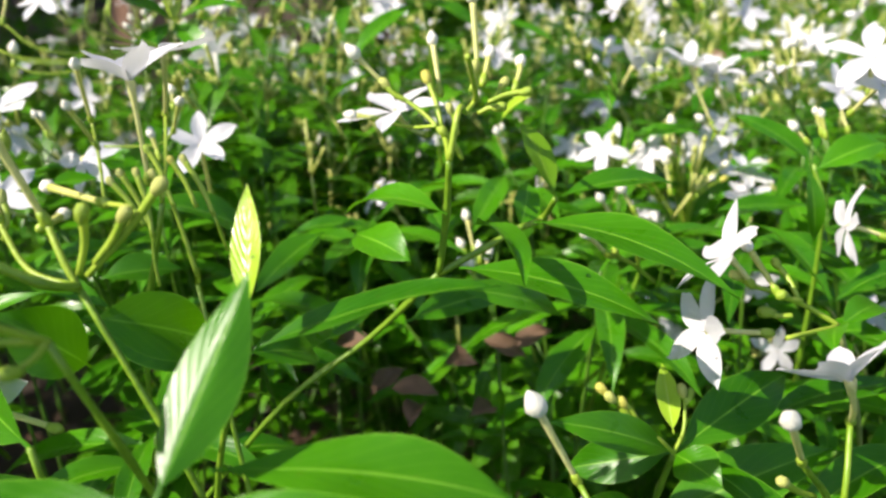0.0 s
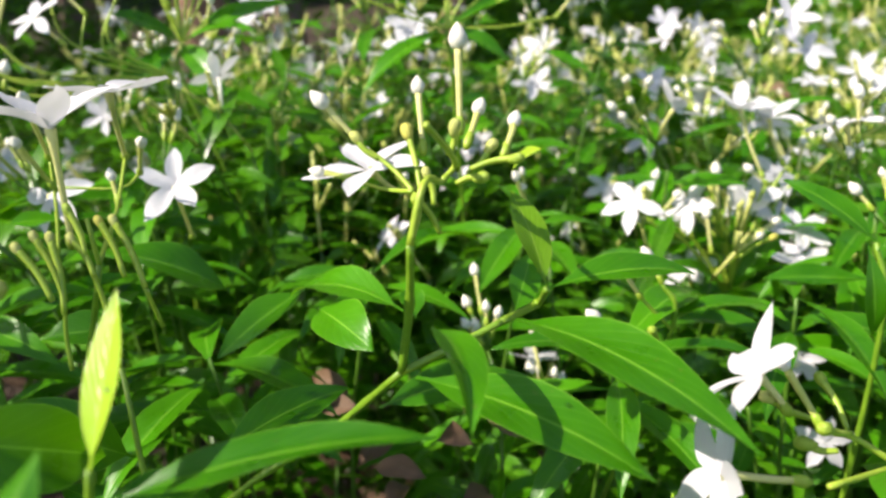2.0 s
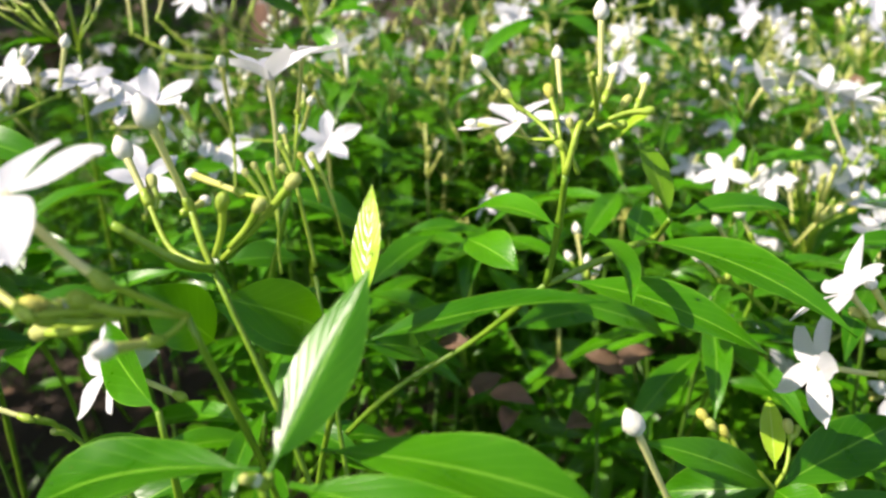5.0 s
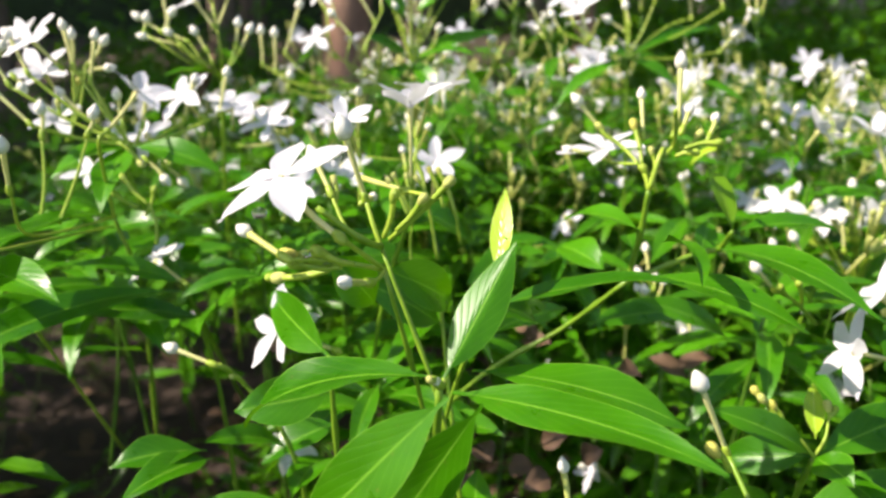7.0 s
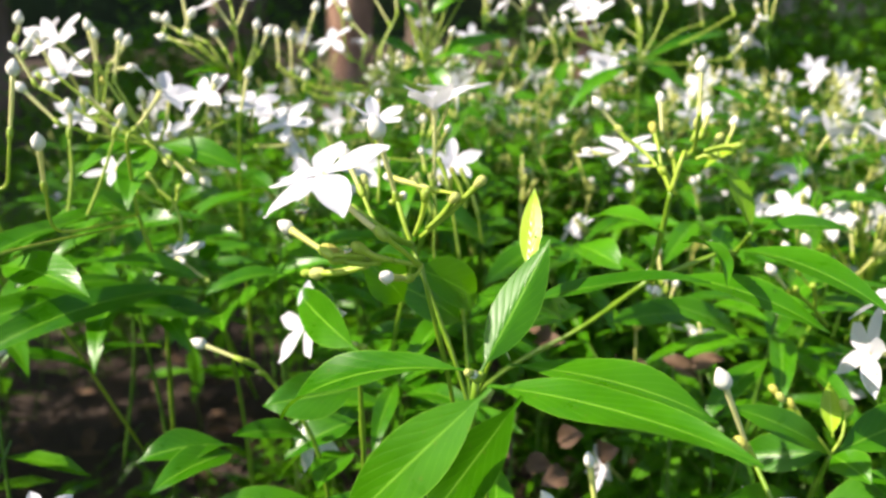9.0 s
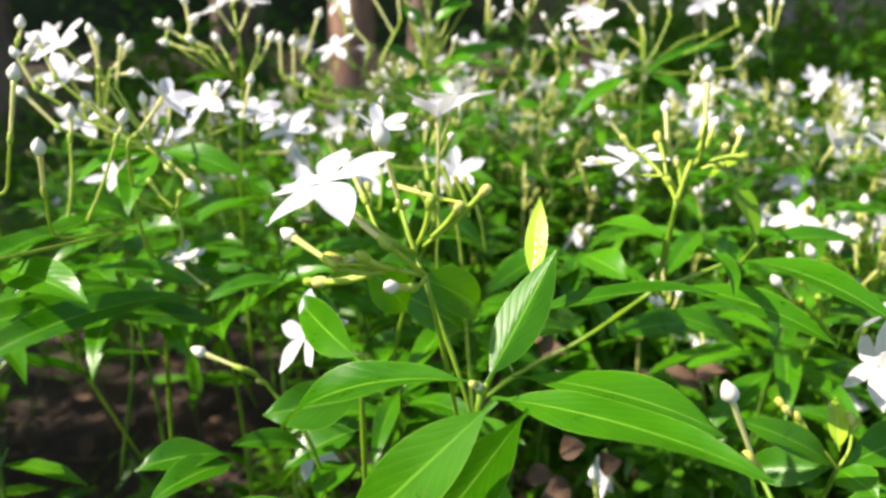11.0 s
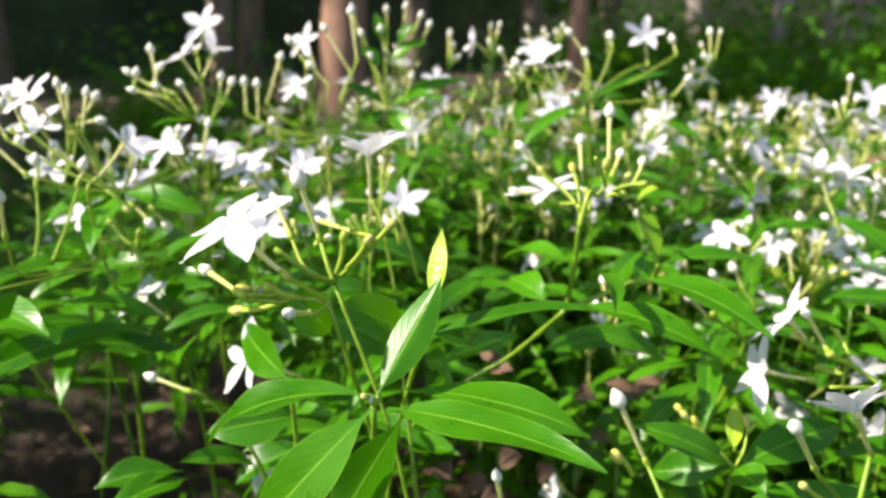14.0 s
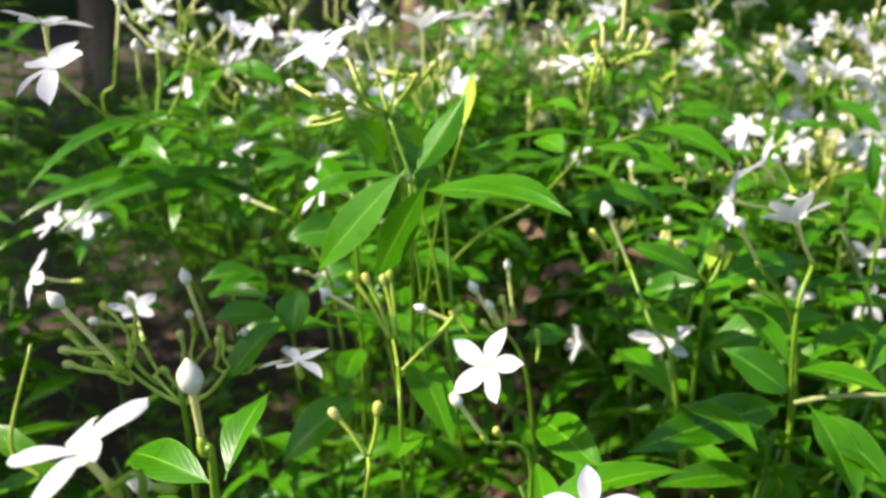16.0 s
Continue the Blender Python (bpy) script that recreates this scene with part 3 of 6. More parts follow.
b = branch((0.170, 0.300, 0.800), "stalk with an open white flower turned away")
leaf(b, (0.159, 0.280, 0.895), (0.203, 0.232, 0.914), 0.0191, (-0.14, -0.2, 0.95), 0.07, 0.25, 0.03)
leaf(b, (0.159, 0.280, 0.895), (0.116, 0.328, 0.917), 0.0211, (0.21, -0.05, 0.95), 0.07, 0.25, 0.03)
stem(b, [(0.170, 0.300, 0.800), (0.156, 0.273, 0.927), (0.161, 0.288, 0.960)], 0.0014, 0.0011, STEM, 0)
flower(b, (0.147, 0.267, 0.990), (-0.25, 0.55, 0.8), 0.021, (0.161, 0.288, 0.960), 28, 10)
leaf(b, (0.181, 0.374, 0.946), (0.200, 0.349, 0.963), 0.016, (0, -0.5, 0.8), 0.08, 0.28, 0.05)
leaf(b, (0.168, 0.277, 0.871), (0.214, 0.243, 0.855), 0.026, (0.25, -0.35, 0.9), 0.08, 0.28, 0.05)
stem(b, [(0.163, 0.277, 0.876), (0.184, 0.277, 0.885), (0.218, 0.281, 0.891)], 0.0017, 0.002, WOOD, 2)
leaf(b, (0.190, 0.280, 0.885), (0.197, 0.300, 0.901), 0.012, (0.3, -0.8, 0.4), 0.05, 0.3, 0.03, YOUNG)
leaf(b, (0.161, 0.278, 0.880), (0.120, 0.281, 0.902), 0.024, (0.1, -0.7, 0.7), 0.08, 0.28, 0.05)
leaf(b, (0.158, 0.275, 0.875), (0.078, 0.196, 0.871), 0.026, (0.1, -0.7, 0.7), 0.08, 0.28, 0.05)
leaf(b, (0.169, 0.270, 0.881), (0.198, 0.234, 0.846), 0.026, (0.35, -0.45, 0.8), 0.08, 0.28, 0.05)

b = branch((-0.030, 0.240, 0.800), "tall stalk with large white buds and swollen green calyxes")
leaf(b, (-0.040, 0.239, 0.868), (-0.023, 0.165, 0.884), 0.0205, (0.02, -0.21, 0.95), 0.07, 0.25, 0.03)
leaf(b, (-0.040, 0.239, 0.868), (-0.056, 0.312, 0.891), 0.0212, (-0.12, -0.27, 0.95), 0.07, 0.25, 0.03)
stem(b, [(-0.030, 0.240, 0.800), (-0.052, 0.238, 0.950), (-0.086, 0.248, 1.035)], 0.0011, 0.001, STEM, 2)
stem(b, [(-0.086, 0.248, 1.035), (-0.090, 0.250, 1.043), (-0.095, 0.255, 1.052)], 0.0011, 0.0011, CALYX, 0)
bud(b, (-0.103, 0.248, 1.088), (-0.095, 0.255, 1.052), 0.0098, 0.0)
bud(b, (-0.127, 0.270, 1.070), (-0.113, 0.260, 1.052), 0.0085, 0.0)
stem(b, [(-0.086, 0.248, 1.035), (-0.102, 0.252, 1.039), (-0.113, 0.260, 1.052)], 0.001, 0.0009, CALYX, 0)
husk(b, (-0.080, 0.248, 1.058), (-0.085, 0.248, 1.039), 0.0065)
husk(b, (-0.057, 0.249, 1.065), (-0.082, 0.247, 1.039), 0.0065)
husk(b, (-0.067, 0.246, 1.058), (-0.079, 0.247, 1.043), 0.006)
bud(b, (-0.111, 0.284, 1.055), (-0.078, 0.258, 1.057), 0.006, 0.0)
stem(b, [(-0.078, 0.258, 1.057), (-0.067, 0.251, 1.058)], 0.0008, 0.0008, CALYX, 0)
bud(b, (-0.096, 0.269, 1.051), (-0.097, 0.255, 1.051), 0.005, 0.0)
husk(b, (-0.115, 0.267, 1.057), (-0.111, 0.260, 1.049), 0.006)
stem(b, [(-0.086, 0.248, 1.035), (-0.091, 0.238, 1.041), (-0.106, 0.230, 1.055)], 0.0022, 0.0024, STEM, 1)
leaf(b, (-0.090, 0.252, 1.006), (-0.106, 0.237, 1.032), 0.022, (0.1, -0.6, 0.7), 0.08, 0.28, 0.05)
leaf(b, (-0.087, 0.249, 1.025), (-0.064, 0.286, 0.996), 0.024, (0.2, -0.7, 0.6), 0.08, 0.28, 0.05)
husk(b, (-0.112, 0.339, 1.043), (-0.101, 0.333, 1.022), 0.0048)
husk(b, (-0.104, 0.336, 1.044), (-0.098, 0.327, 1.020), 0.0048)
husk(b, (-0.100, 0.341, 1.042), (-0.092, 0.338, 1.029), 0.0048)
husk(b, (-0.111, 0.328, 1.043), (-0.099, 0.324, 1.026), 0.0048)
husk(b, (-0.097, 0.354, 1.044), (-0.087, 0.348, 1.025), 0.0048)
husk(b, (-0.092, 0.355, 1.044), (-0.080, 0.348, 1.021), 0.0048)
husk(b, (-0.102, 0.345, 1.051), (-0.095, 0.340, 1.036), 0.0048)
stem(b, [(-0.098, 0.325, 1.000), (-0.099, 0.327, 1.012), (-0.098, 0.328, 1.022)], 0.0008, 0.0007, CALYX, 0)
stem(b, [(-0.078, 0.352, 1.004), (-0.080, 0.348, 1.021)], 0.0008, 0.0007, CALYX, 0)
stem(b, [(-0.087, 0.337, 0.999), (-0.092, 0.340, 1.022), (-0.095, 0.340, 1.036)], 0.0011, 0.0008, CALYX, 0)
stem(b, [(-0.060, 0.300, 0.850), (-0.087, 0.336, 0.995)], 0.0014, 0.001, STEM, 0)

b = branch((-0.160, 0.400, 0.780), "flowering branch with four open white flowers and buds")
leaf(b, (-0.145, 0.389, 0.893), (-0.167, 0.317, 0.875), 0.022, (0.04, 0.0, 0.95), 0.07, 0.25, 0.03)
leaf(b, (-0.145, 0.389, 0.893), (-0.126, 0.453, 0.901), 0.0218, (-0.06, -0.15, 0.95), 0.07, 0.25, 0.03)
stem(b, [(-0.160, 0.400, 0.780), (-0.140, 0.385, 0.930), (-0.112, 0.373, 1.019)], 0.0022, 0.0014, STEM, 2)
flower(b, (-0.107, 0.352, 1.077), (-0.10, 0.12, 0.98), 0.0225, (-0.106, 0.350, 1.037), 40, 15)
stem(b, [(-0.112, 0.373, 1.019), (-0.113, 0.373, 1.030), (-0.115, 0.375, 1.037)], 0.001, 0.0009, CALYX, 0)
flower(b, (-0.109, 0.395, 1.082), (0.0, 0.05, 1.0), 0.0225, (-0.130, 0.436, 1.046), 8, 40)
stem(b, [(-0.112, 0.373, 1.019), (-0.122, 0.408, 1.029), (-0.130, 0.436, 1.046)], 0.001, 0.0008, CALYX, 0)
flower(b, (-0.129, 0.476, 1.020), (0.2, -0.55, 0.8), 0.022, (-0.142, 0.515, 0.978), 10, 5)
flower(b, (-0.201, 0.479, 1.012), (-0.2, -0.75, 0.5), 0.021, (-0.222, 0.523, 0.982), -5, 30, missing=(0,))
bud(b, (-0.163, 0.419, 1.077), (-0.175, 0.447, 1.041), 0.007, 0.0)
stem(b, [(-0.169, 0.431, 0.999), (-0.171, 0.439, 1.020), (-0.175, 0.447, 1.041)], 0.0009, 0.0008, CALYX, 0)
bud(b, (-0.121, 0.436, 1.054), (-0.136, 0.457, 1.032), 0.0065, 0.0)
bud(b, (-0.176, 0.425, 1.056), (-0.172, 0.442, 1.028), 0.006, 0.0)
stem(b, [(-0.136, 0.457, 1.032), (-0.142, 0.448, 1.027), (-0.169, 0.443, 1.028)], 0.0007, 0.0007, CALYX, 0)
bud(b, (-0.142, 0.441, 1.038), (-0.137, 0.436, 1.023), 0.006, 0.0)
flower(b, (-0.209, 0.407, 1.013), (0.2, -0.6, 0.75), 0.021, (-0.218, 0.416, 0.987), 14, 25)
flower(b, (-0.311, 0.590, 1.002), (0.7, -0.2, 0.5), 0.02, (-0.338, 0.574, 1.000), 10, 5)
leaf(b, (-0.096, 0.456, 0.970), (-0.146, 0.426, 1.003), 0.026, (0, -0.4, 0.9), 0.08, 0.28, 0.05)
leaf(b, (-0.060, 0.463, 0.970), (-0.090, 0.417, 0.954), 0.02, (0, -0.35, 0.93), 0.05, 0.28, 0.05)
leaf(b, (-0.207, 0.448, 1.006), (-0.186, 0.463, 1.004), 0.016, (0, -0.35, 0.93), 0.05, 0.28, 0.05)
leaf(b, (-0.120, 0.407, 0.972), (-0.158, 0.391, 0.975), 0.02, (0, -0.35, 0.93), 0.05, 0.28, 0.05)
leaf(b, (-0.062, 0.345, 0.953), (-0.022, 0.398, 0.954), 0.02, (0, -0.35, 0.93), 0.06, 0.28, 0.05)
leaf(b, (-0.081, 0.325, 0.966), (-0.117, 0.298, 0.998), 0.026, (0.1, -0.7, 0.7), 0.1, 0.28, 0.05)

b = branch((-0.050, 0.235, 0.820), "cyme with one large open white flower and green buds")
leaf(b, (-0.053, 0.228, 0.883), (-0.081, 0.289, 0.888), 0.0195, (-0.17, -0.06, 0.95), 0.07, 0.25, 0.03)
leaf(b, (-0.053, 0.228, 0.883), (-0.028, 0.177, 0.896), 0.0161, (0.16, 0.05, 0.95), 0.07, 0.25, 0.03)
stem(b, [(-0.050, 0.235, 0.820), (-0.056, 0.220, 0.960), (-0.066, 0.197, 1.045)], 0.001, 0.0009, STEM, 2)
stem(b, [(-0.066, 0.197, 1.045), (-0.075, 0.180, 1.061)], 0.001, 0.0009, CALYX, 0)
flower(b, (-0.097, 0.182, 1.079), (-0.20, -0.30, 0.93), 0.0235, (-0.075, 0.180, 1.061), 6, 40)
flower(b, (-0.107, 0.262, 1.084), (0.1, -0.3, 0.9), 0.014, (-0.105, 0.260, 1.076), 20, 20)
bud(b, (-0.070, 0.167, 1.051), (-0.066, 0.184, 1.045), 0.0058, 0.0)
stem(b, [(-0.066, 0.197, 1.045), (-0.065, 0.190, 1.045), (-0.066, 0.184, 1.045)], 0.0008, 0.0007, CALYX, 0)
bud(b, (-0.114, 0.184, 1.060), (-0.092, 0.176, 1.053), 0.0062, 0.0)
stem(b, [(-0.066, 0.197, 1.045), (-0.082, 0.187, 1.050), (-0.092, 0.176, 1.053)], 0.001, 0.0008, CALYX, 0)
husk(b, (-0.105, 0.193, 1.039), (-0.083, 0.188, 1.046), 0.007)
husk(b, (-0.095, 0.181, 1.053), (-0.077, 0.191, 1.048), 0.007)
husk(b, (-0.085, 0.184, 1.054), (-0.075, 0.191, 1.048), 0.0065)
husk(b, (-0.092, 0.181, 1.050), (-0.079, 0.190, 1.047), 0.0065)
husk(b, (-0.117, 0.209, 1.032), (-0.094, 0.207, 1.038), 0.0055)

b = branch((-0.120, 0.270, 0.780), "shoot with a white flower behind a bright leaf")
leaf(b, (-0.113, 0.255, 0.870), (-0.131, 0.322, 0.855), 0.0218, (0.19, -0.28, 0.95), 0.07, 0.25, 0.03)
leaf(b, (-0.113, 0.255, 0.870), (-0.096, 0.194, 0.871), 0.0192, (-0.01, 0.12, 0.95), 0.07, 0.25, 0.03)
stem(b, [(-0.120, 0.270, 0.780), (-0.110, 0.250, 0.900), (-0.108, 0.240, 0.985)], 0.0018, 0.0012, STEM, 2)
leaf(b, (-0.108, 0.240, 0.985), (-0.164, 0.293, 0.988), 0.022, (-0.35, -0.8, 0.45), 0.04, 0.2, 0.02)
leaf(b, (-0.115, 0.260, 0.955), (-0.156, 0.237, 0.951), 0.024, (-0.2, -0.8, 0.4), 0.05, 0.28, 0.05)
flower(b, (-0.150, 0.275, 0.977), (-0.3, -0.75, 0.55), 0.021, (-0.116, 0.266, 0.974), 8, 25)
leaf(b, (-0.197, 0.352, 0.971), (-0.236, 0.318, 0.967), 0.015, (0, -0.3, 0.95), 0.1, 0.28, 0.05)

b = branch((-0.140, 0.290, 0.780), "arching stalk with a round white bud")
leaf(b, (-0.144, 0.279, 0.870), (-0.080, 0.307, 0.858), 0.0199, (0.19, -0.11, 0.95), 0.07, 0.25, 0.03)
leaf(b, (-0.144, 0.279, 0.870), (-0.212, 0.249, 0.866), 0.0204, (0.11, -0.32, 0.95), 0.07, 0.25, 0.03)
stem(b, [(-0.140, 0.290, 0.780), (-0.145, 0.275, 0.900), (-0.171, 0.274, 0.943), (-0.180, 0.262, 0.959)], 0.0014, 0.0009, STEM, 0)
bud(b, (-0.206, 0.260, 0.967), (-0.180, 0.262, 0.959), 0.0075, 0.0)
husk(b, (-0.179, 0.265, 0.957), (-0.175, 0.270, 0.950), 0.005)
husk(b, (-0.173, 0.265, 0.952), (-0.169, 0.269, 0.946), 0.004)
leaf(b, (-0.150, 0.275, 0.910), (-0.173, 0.237, 0.932), 0.018, (0, -0.35, 0.93), 0.08, 0.28, 0.05)

b = branch((-0.100, 0.310, 0.740), "low shoot with a sideways flower and a long bud")
stem(b, [(-0.100, 0.310, 0.740), (-0.120, 0.310, 0.850), (-0.141, 0.299, 0.897)], 0.0016, 0.001, STEM, 0)
flower(b, (-0.166, 0.304, 0.892), (0.75, -0.35, 0.3), 0.02, (-0.173, 0.287, 0.905), 25, 10)
bud(b, (-0.178, 0.278, 0.910), (-0.163, 0.294, 0.899), 0.006, 0.0)
leaf(b, (-0.187, 0.258, 0.911), (-0.222, 0.228, 0.914), 0.02, (0, -0.35, 0.93), 0.08, 0.28, 0.05)
leaf(b, (-0.184, 0.258, 0.907), (-0.203, 0.211, 0.911), 0.022, (0, -0.35, 0.93), 0.08, 0.28, 0.05)
leaf(b, (-0.138, 0.298, 0.891), (-0.135, 0.248, 0.901), 0.022, (0, -0.35, 0.93), 0.08, 0.28, 0.05)
leaf(b, (-0.134, 0.305, 0.909), (-0.169, 0.279, 0.893), 0.022, (0, -0.35, 0.93), 0.08, 0.28, 0.05)

b = branch((-0.240, 0.370, 0.740), "leafy shoot with a greyish white flower")
stem(b, [(-0.240, 0.370, 0.740), (-0.250, 0.370, 0.880), (-0.253, 0.348, 0.962)], 0.0018, 0.0011, STEM, 2)
flower(b, (-0.282, 0.361, 0.969), (-0.3, -0.45, 0.65), 0.022, (-0.253, 0.348, 0.962), 12, 40)
leaf(b, (-0.253, 0.348, 0.962), (-0.312, 0.323, 0.978), 0.016, (0, -0.5, 0.9), 0.08, 0.28, 0.05)
leaf(b, (-0.250, 0.365, 0.930), (-0.172, 0.363, 0.982), 0.018, (0, -0.5, 0.9), 0.1, 0.28, 0.05)
leaf(b, (-0.250, 0.365, 0.930), (-0.213, 0.299, 0.955), 0.026, (0, -0.55, 0.85), 0.08, 0.28, 0.05)
leaf(b, (-0.250, 0.365, 0.930), (-0.315, 0.303, 0.952), 0.022, (0, -0.55, 0.85), 0.08, 0.28, 0.05)
leaf(b, (-0.260, 0.350, 0.950), (-0.360, 0.203, 0.950), 0.022, (0, -0.5, 0.9), 0.12, 0.28, 0.05)
leaf(b, (-0.250, 0.340, 0.960), (-0.332, 0.211, 0.942), 0.022, (0.1, -0.5, 0.9), 0.12, 0.28, 0.05)

b = branch((-0.330, 0.400, 0.760), "flowering branch with pale flowers and many slender buds")
leaf(b, (-0.315, 0.385, 0.888), (-0.324, 0.318, 0.911), 0.0198, (-0.2, -0.31, 0.95), 0.07, 0.25, 0.03)
leaf(b, (-0.315, 0.385, 0.888), (-0.306, 0.452, 0.907), 0.0219, (-0.22, -0.23, 0.95), 0.07, 0.25, 0.03)
stem(b, [(-0.330, 0.400, 0.760), (-0.310, 0.380, 0.930), (-0.300, 0.350, 1.000)], 0.0024, 0.0015, STEM, 2)
flower(b, (-0.301, 0.387, 1.072), (0.45, 0.15, 0.85), 0.022, (-0.278, 0.327, 1.059), 20, 10)
flower(b, (-0.311, 0.406, 1.041), (0.1, -0.5, 0.7), 0.021, (-0.261, 0.356, 1.035), -5, 40)
flower(b, (-0.334, 0.378, 1.021), (-0.3, -0.5, 0.75), 0.02, (-0.291, 0.344, 1.024), 15, 15)
flower(b, (-0.271, 0.449, 1.059), (0.2, -0.3, 0.9), 0.02, None, 10, 5)
flower(b, (-0.282, 0.495, 1.043), (0.1, -0.4, 0.9), 0.018, None, 15, 33)
stem(b, [(-0.300, 0.350, 1.000), (-0.275, 0.315, 1.053), (-0.278, 0.327, 1.059)], 0.0012, 0.001, CALYX, 0)
bud(b, (-0.258, 0.233, 1.073), (-0.264, 0.239, 1.046), 0.008, 0.0)
stem(b, [(-0.300, 0.350, 1.000), (-0.283, 0.267, 1.015), (-0.264, 0.239, 1.046)], 0.0009, 0.0008, CALYX, 0)
bud(b, (-0.316, 0.286, 1.099), (-0.314, 0.274, 1.062), 0.0085, 0.0)
stem(b, [(-0.340, 0.380, 0.800), (-0.336, 0.281, 1.002), (-0.321, 0.275, 1.037), (-0.314, 0.274, 1.062)], 0.0011, 0.0009, CALYX, 0)
bud(b, (-0.384, 0.434, 1.107), (-0.381, 0.426, 1.080), 0.0082, 0.0008)
bud(b, (-0.359, 0.439, 1.102), (-0.372, 0.428, 1.081), 0.0082, 0.0008)
bud(b, (-0.352, 0.434, 1.082), (-0.377, 0.426, 1.077), 0.0082, 0.0008)
bud(b, (-0.323, 0.330, 1.073), (-0.321, 0.324, 1.053), 0.0082, 0.0008)
bud(b, (-0.285, 0.329, 1.072), (-0.289, 0.323, 1.056), 0.0082, 0.0008)
bud(b, (-0.396, 0.380, 1.119), (-0.397, 0.374, 1.102), 0.0082, 0.0008)
bud(b, (-0.371, 0.371, 1.071), (-0.381, 0.372, 1.081), 0.0082, 0.0008)
bud(b, (-0.387, 0.377, 1.102), (-0.392, 0.372, 1.091), 0.0082, 0.0008)
bud(b, (-0.265, 0.361, 1.021), (-0.282, 0.362, 1.036), 0.0082, 0.0008)
bud(b, (-0.266, 0.381, 1.015), (-0.283, 0.381, 1.028), 0.0082, 0.0008)
husk(b, (-0.274, 0.330, 1.032), (-0.258, 0.329, 1.017), 0.006)
husk(b, (-0.264, 0.335, 1.039), (-0.278, 0.335, 1.051), 0.006)
husk(b, (-0.354, 0.399, 1.076), (-0.357, 0.392, 1.058), 0.006)
husk(b, (-0.351, 0.374, 1.065), (-0.348, 0.368, 1.044), 0.006)
husk(b, (-0.284, 0.334, 1.020), (-0.270, 0.335, 1.013), 0.006)
husk(b, (-0.262, 0.341, 1.023), (-0.266, 0.335, 1.008), 0.006)
stem(b, [(-0.371, 0.402, 1.033), (-0.370, 0.410, 1.057), (-0.373, 0.417, 1.081)], 0.0012, 0.0008, CALYX, 0)
stem(b, [(-0.373, 0.401, 1.033), (-0.366, 0.411, 1.057), (-0.365, 0.420, 1.082)], 0.0012, 0.0008, CALYX, 0)
stem(b, [(-0.317, 0.309, 1.006), (-0.317, 0.317, 1.030), (-0.321, 0.324, 1.053)], 0.0012, 0.0008, CALYX, 0)
stem(b, [(-0.307, 0.312, 1.006), (-0.300, 0.322, 1.030), (-0.295, 0.331, 1.054)], 0.0012, 0.0008, CALYX, 0)
stem(b, [(-0.258, 0.332, 0.992), (-0.259, 0.335, 1.003), (-0.264, 0.338, 1.014)], 0.0012, 0.0008, CALYX, 0)
flower(b, (-0.411, 0.415, 1.101), (-0.2, -0.5, 0.8), 0.021, (-0.409, 0.420, 1.085), 18, 20)
flower(b, (-0.351, 0.371, 1.056), (0.1, -0.6, 0.7), 0.018, None, 15, 10)
leaf(b, (-0.300, 0.350, 1.000), (-0.312, 0.254, 1.000), 0.02, (0, -0.4, 0.9), 0.1, 0.28, 0.05)
leaf(b, (-0.300, 0.350, 1.000), (-0.314, 0.177, 0.984), 0.02, (0, -0.4, 0.9), 0.1, 0.28, 0.05)
leaf(b, (-0.358, 0.324, 0.987), (-0.305, 0.323, 1.004), 0.019, (-0.25, -0.45, 0.85), 0.08, 0.28, 0.05)
leaf(b, (-0.312, 0.313, 0.981), (-0.336, 0.282, 0.972), 0.019, (-0.25, -0.45, 0.85), 0.08, 0.28, 0.05)
leaf(b, (-0.333, 0.371, 0.976), (-0.279, 0.370, 0.994), 0.019, (-0.25, -0.45, 0.85), 0.08, 0.28, 0.05)
leaf(b, (-0.353, 0.349, 0.992), (-0.370, 0.329, 1.010), 0.019, (-0.25, -0.45, 0.85), 0.08, 0.28, 0.05)
leaf(b, (-0.313, 0.372, 0.962), (-0.261, 0.363, 0.959), 0.019, (-0.25, -0.45, 0.85), 0.08, 0.28, 0.05)
leaf(b, (-0.307, 0.329, 0.958), (-0.331, 0.298, 0.952), 0.019, (-0.25, -0.45, 0.85), 0.08, 0.28, 0.05)
leaf(b, (-0.301, 0.399, 0.967), (-0.253, 0.394, 0.978), 0.019, (-0.25, -0.45, 0.85), 0.08, 0.28, 0.05)
leaf(b, (-0.332, 0.395, 0.981), (-0.358, 0.374, 1.004), 0.019, (-0.25, -0.45, 0.85), 0.08, 0.28, 0.05)
leaf(b, (-0.332, 0.428, 0.981), (-0.283, 0.425, 0.999), 0.019, (-0.25, -0.45, 0.85), 0.08, 0.28, 0.05)

b = branch((-0.360, 0.580, 0.780), "tall flowering branch with flowers above the rest and slender buds")
stem(b, [(-0.360, 0.580, 0.780), (-0.350, 0.560, 0.950), (-0.335, 0.545, 1.060)], 0.0026, 0.0016, STEM, 3)
flower(b, (-0.334, 0.553, 1.151), (0.0, -0.75, 0.35), 0.021, (-0.339, 0.544, 1.127), 5, 0)
flower(b, (-0.340, 0.522, 1.125), (-0.25, -0.35, 0.85), 0.021, (-0.324, 0.521, 1.106), 12, 25)
flower(b, (-0.336, 0.567, 1.129), (0.3, -0.2, 0.9), 0.018, (-0.333, 0.539, 1.104), 15, 10)
stem(b, [(-0.335, 0.545, 1.060), (-0.323, 0.526, 1.086), (-0.338, 0.544, 1.124)], 0.0012, 0.001, CALYX, 0)
bud(b, (-0.366, 0.517, 1.135), (-0.357, 0.510, 1.101), 0.0085, 0.0)
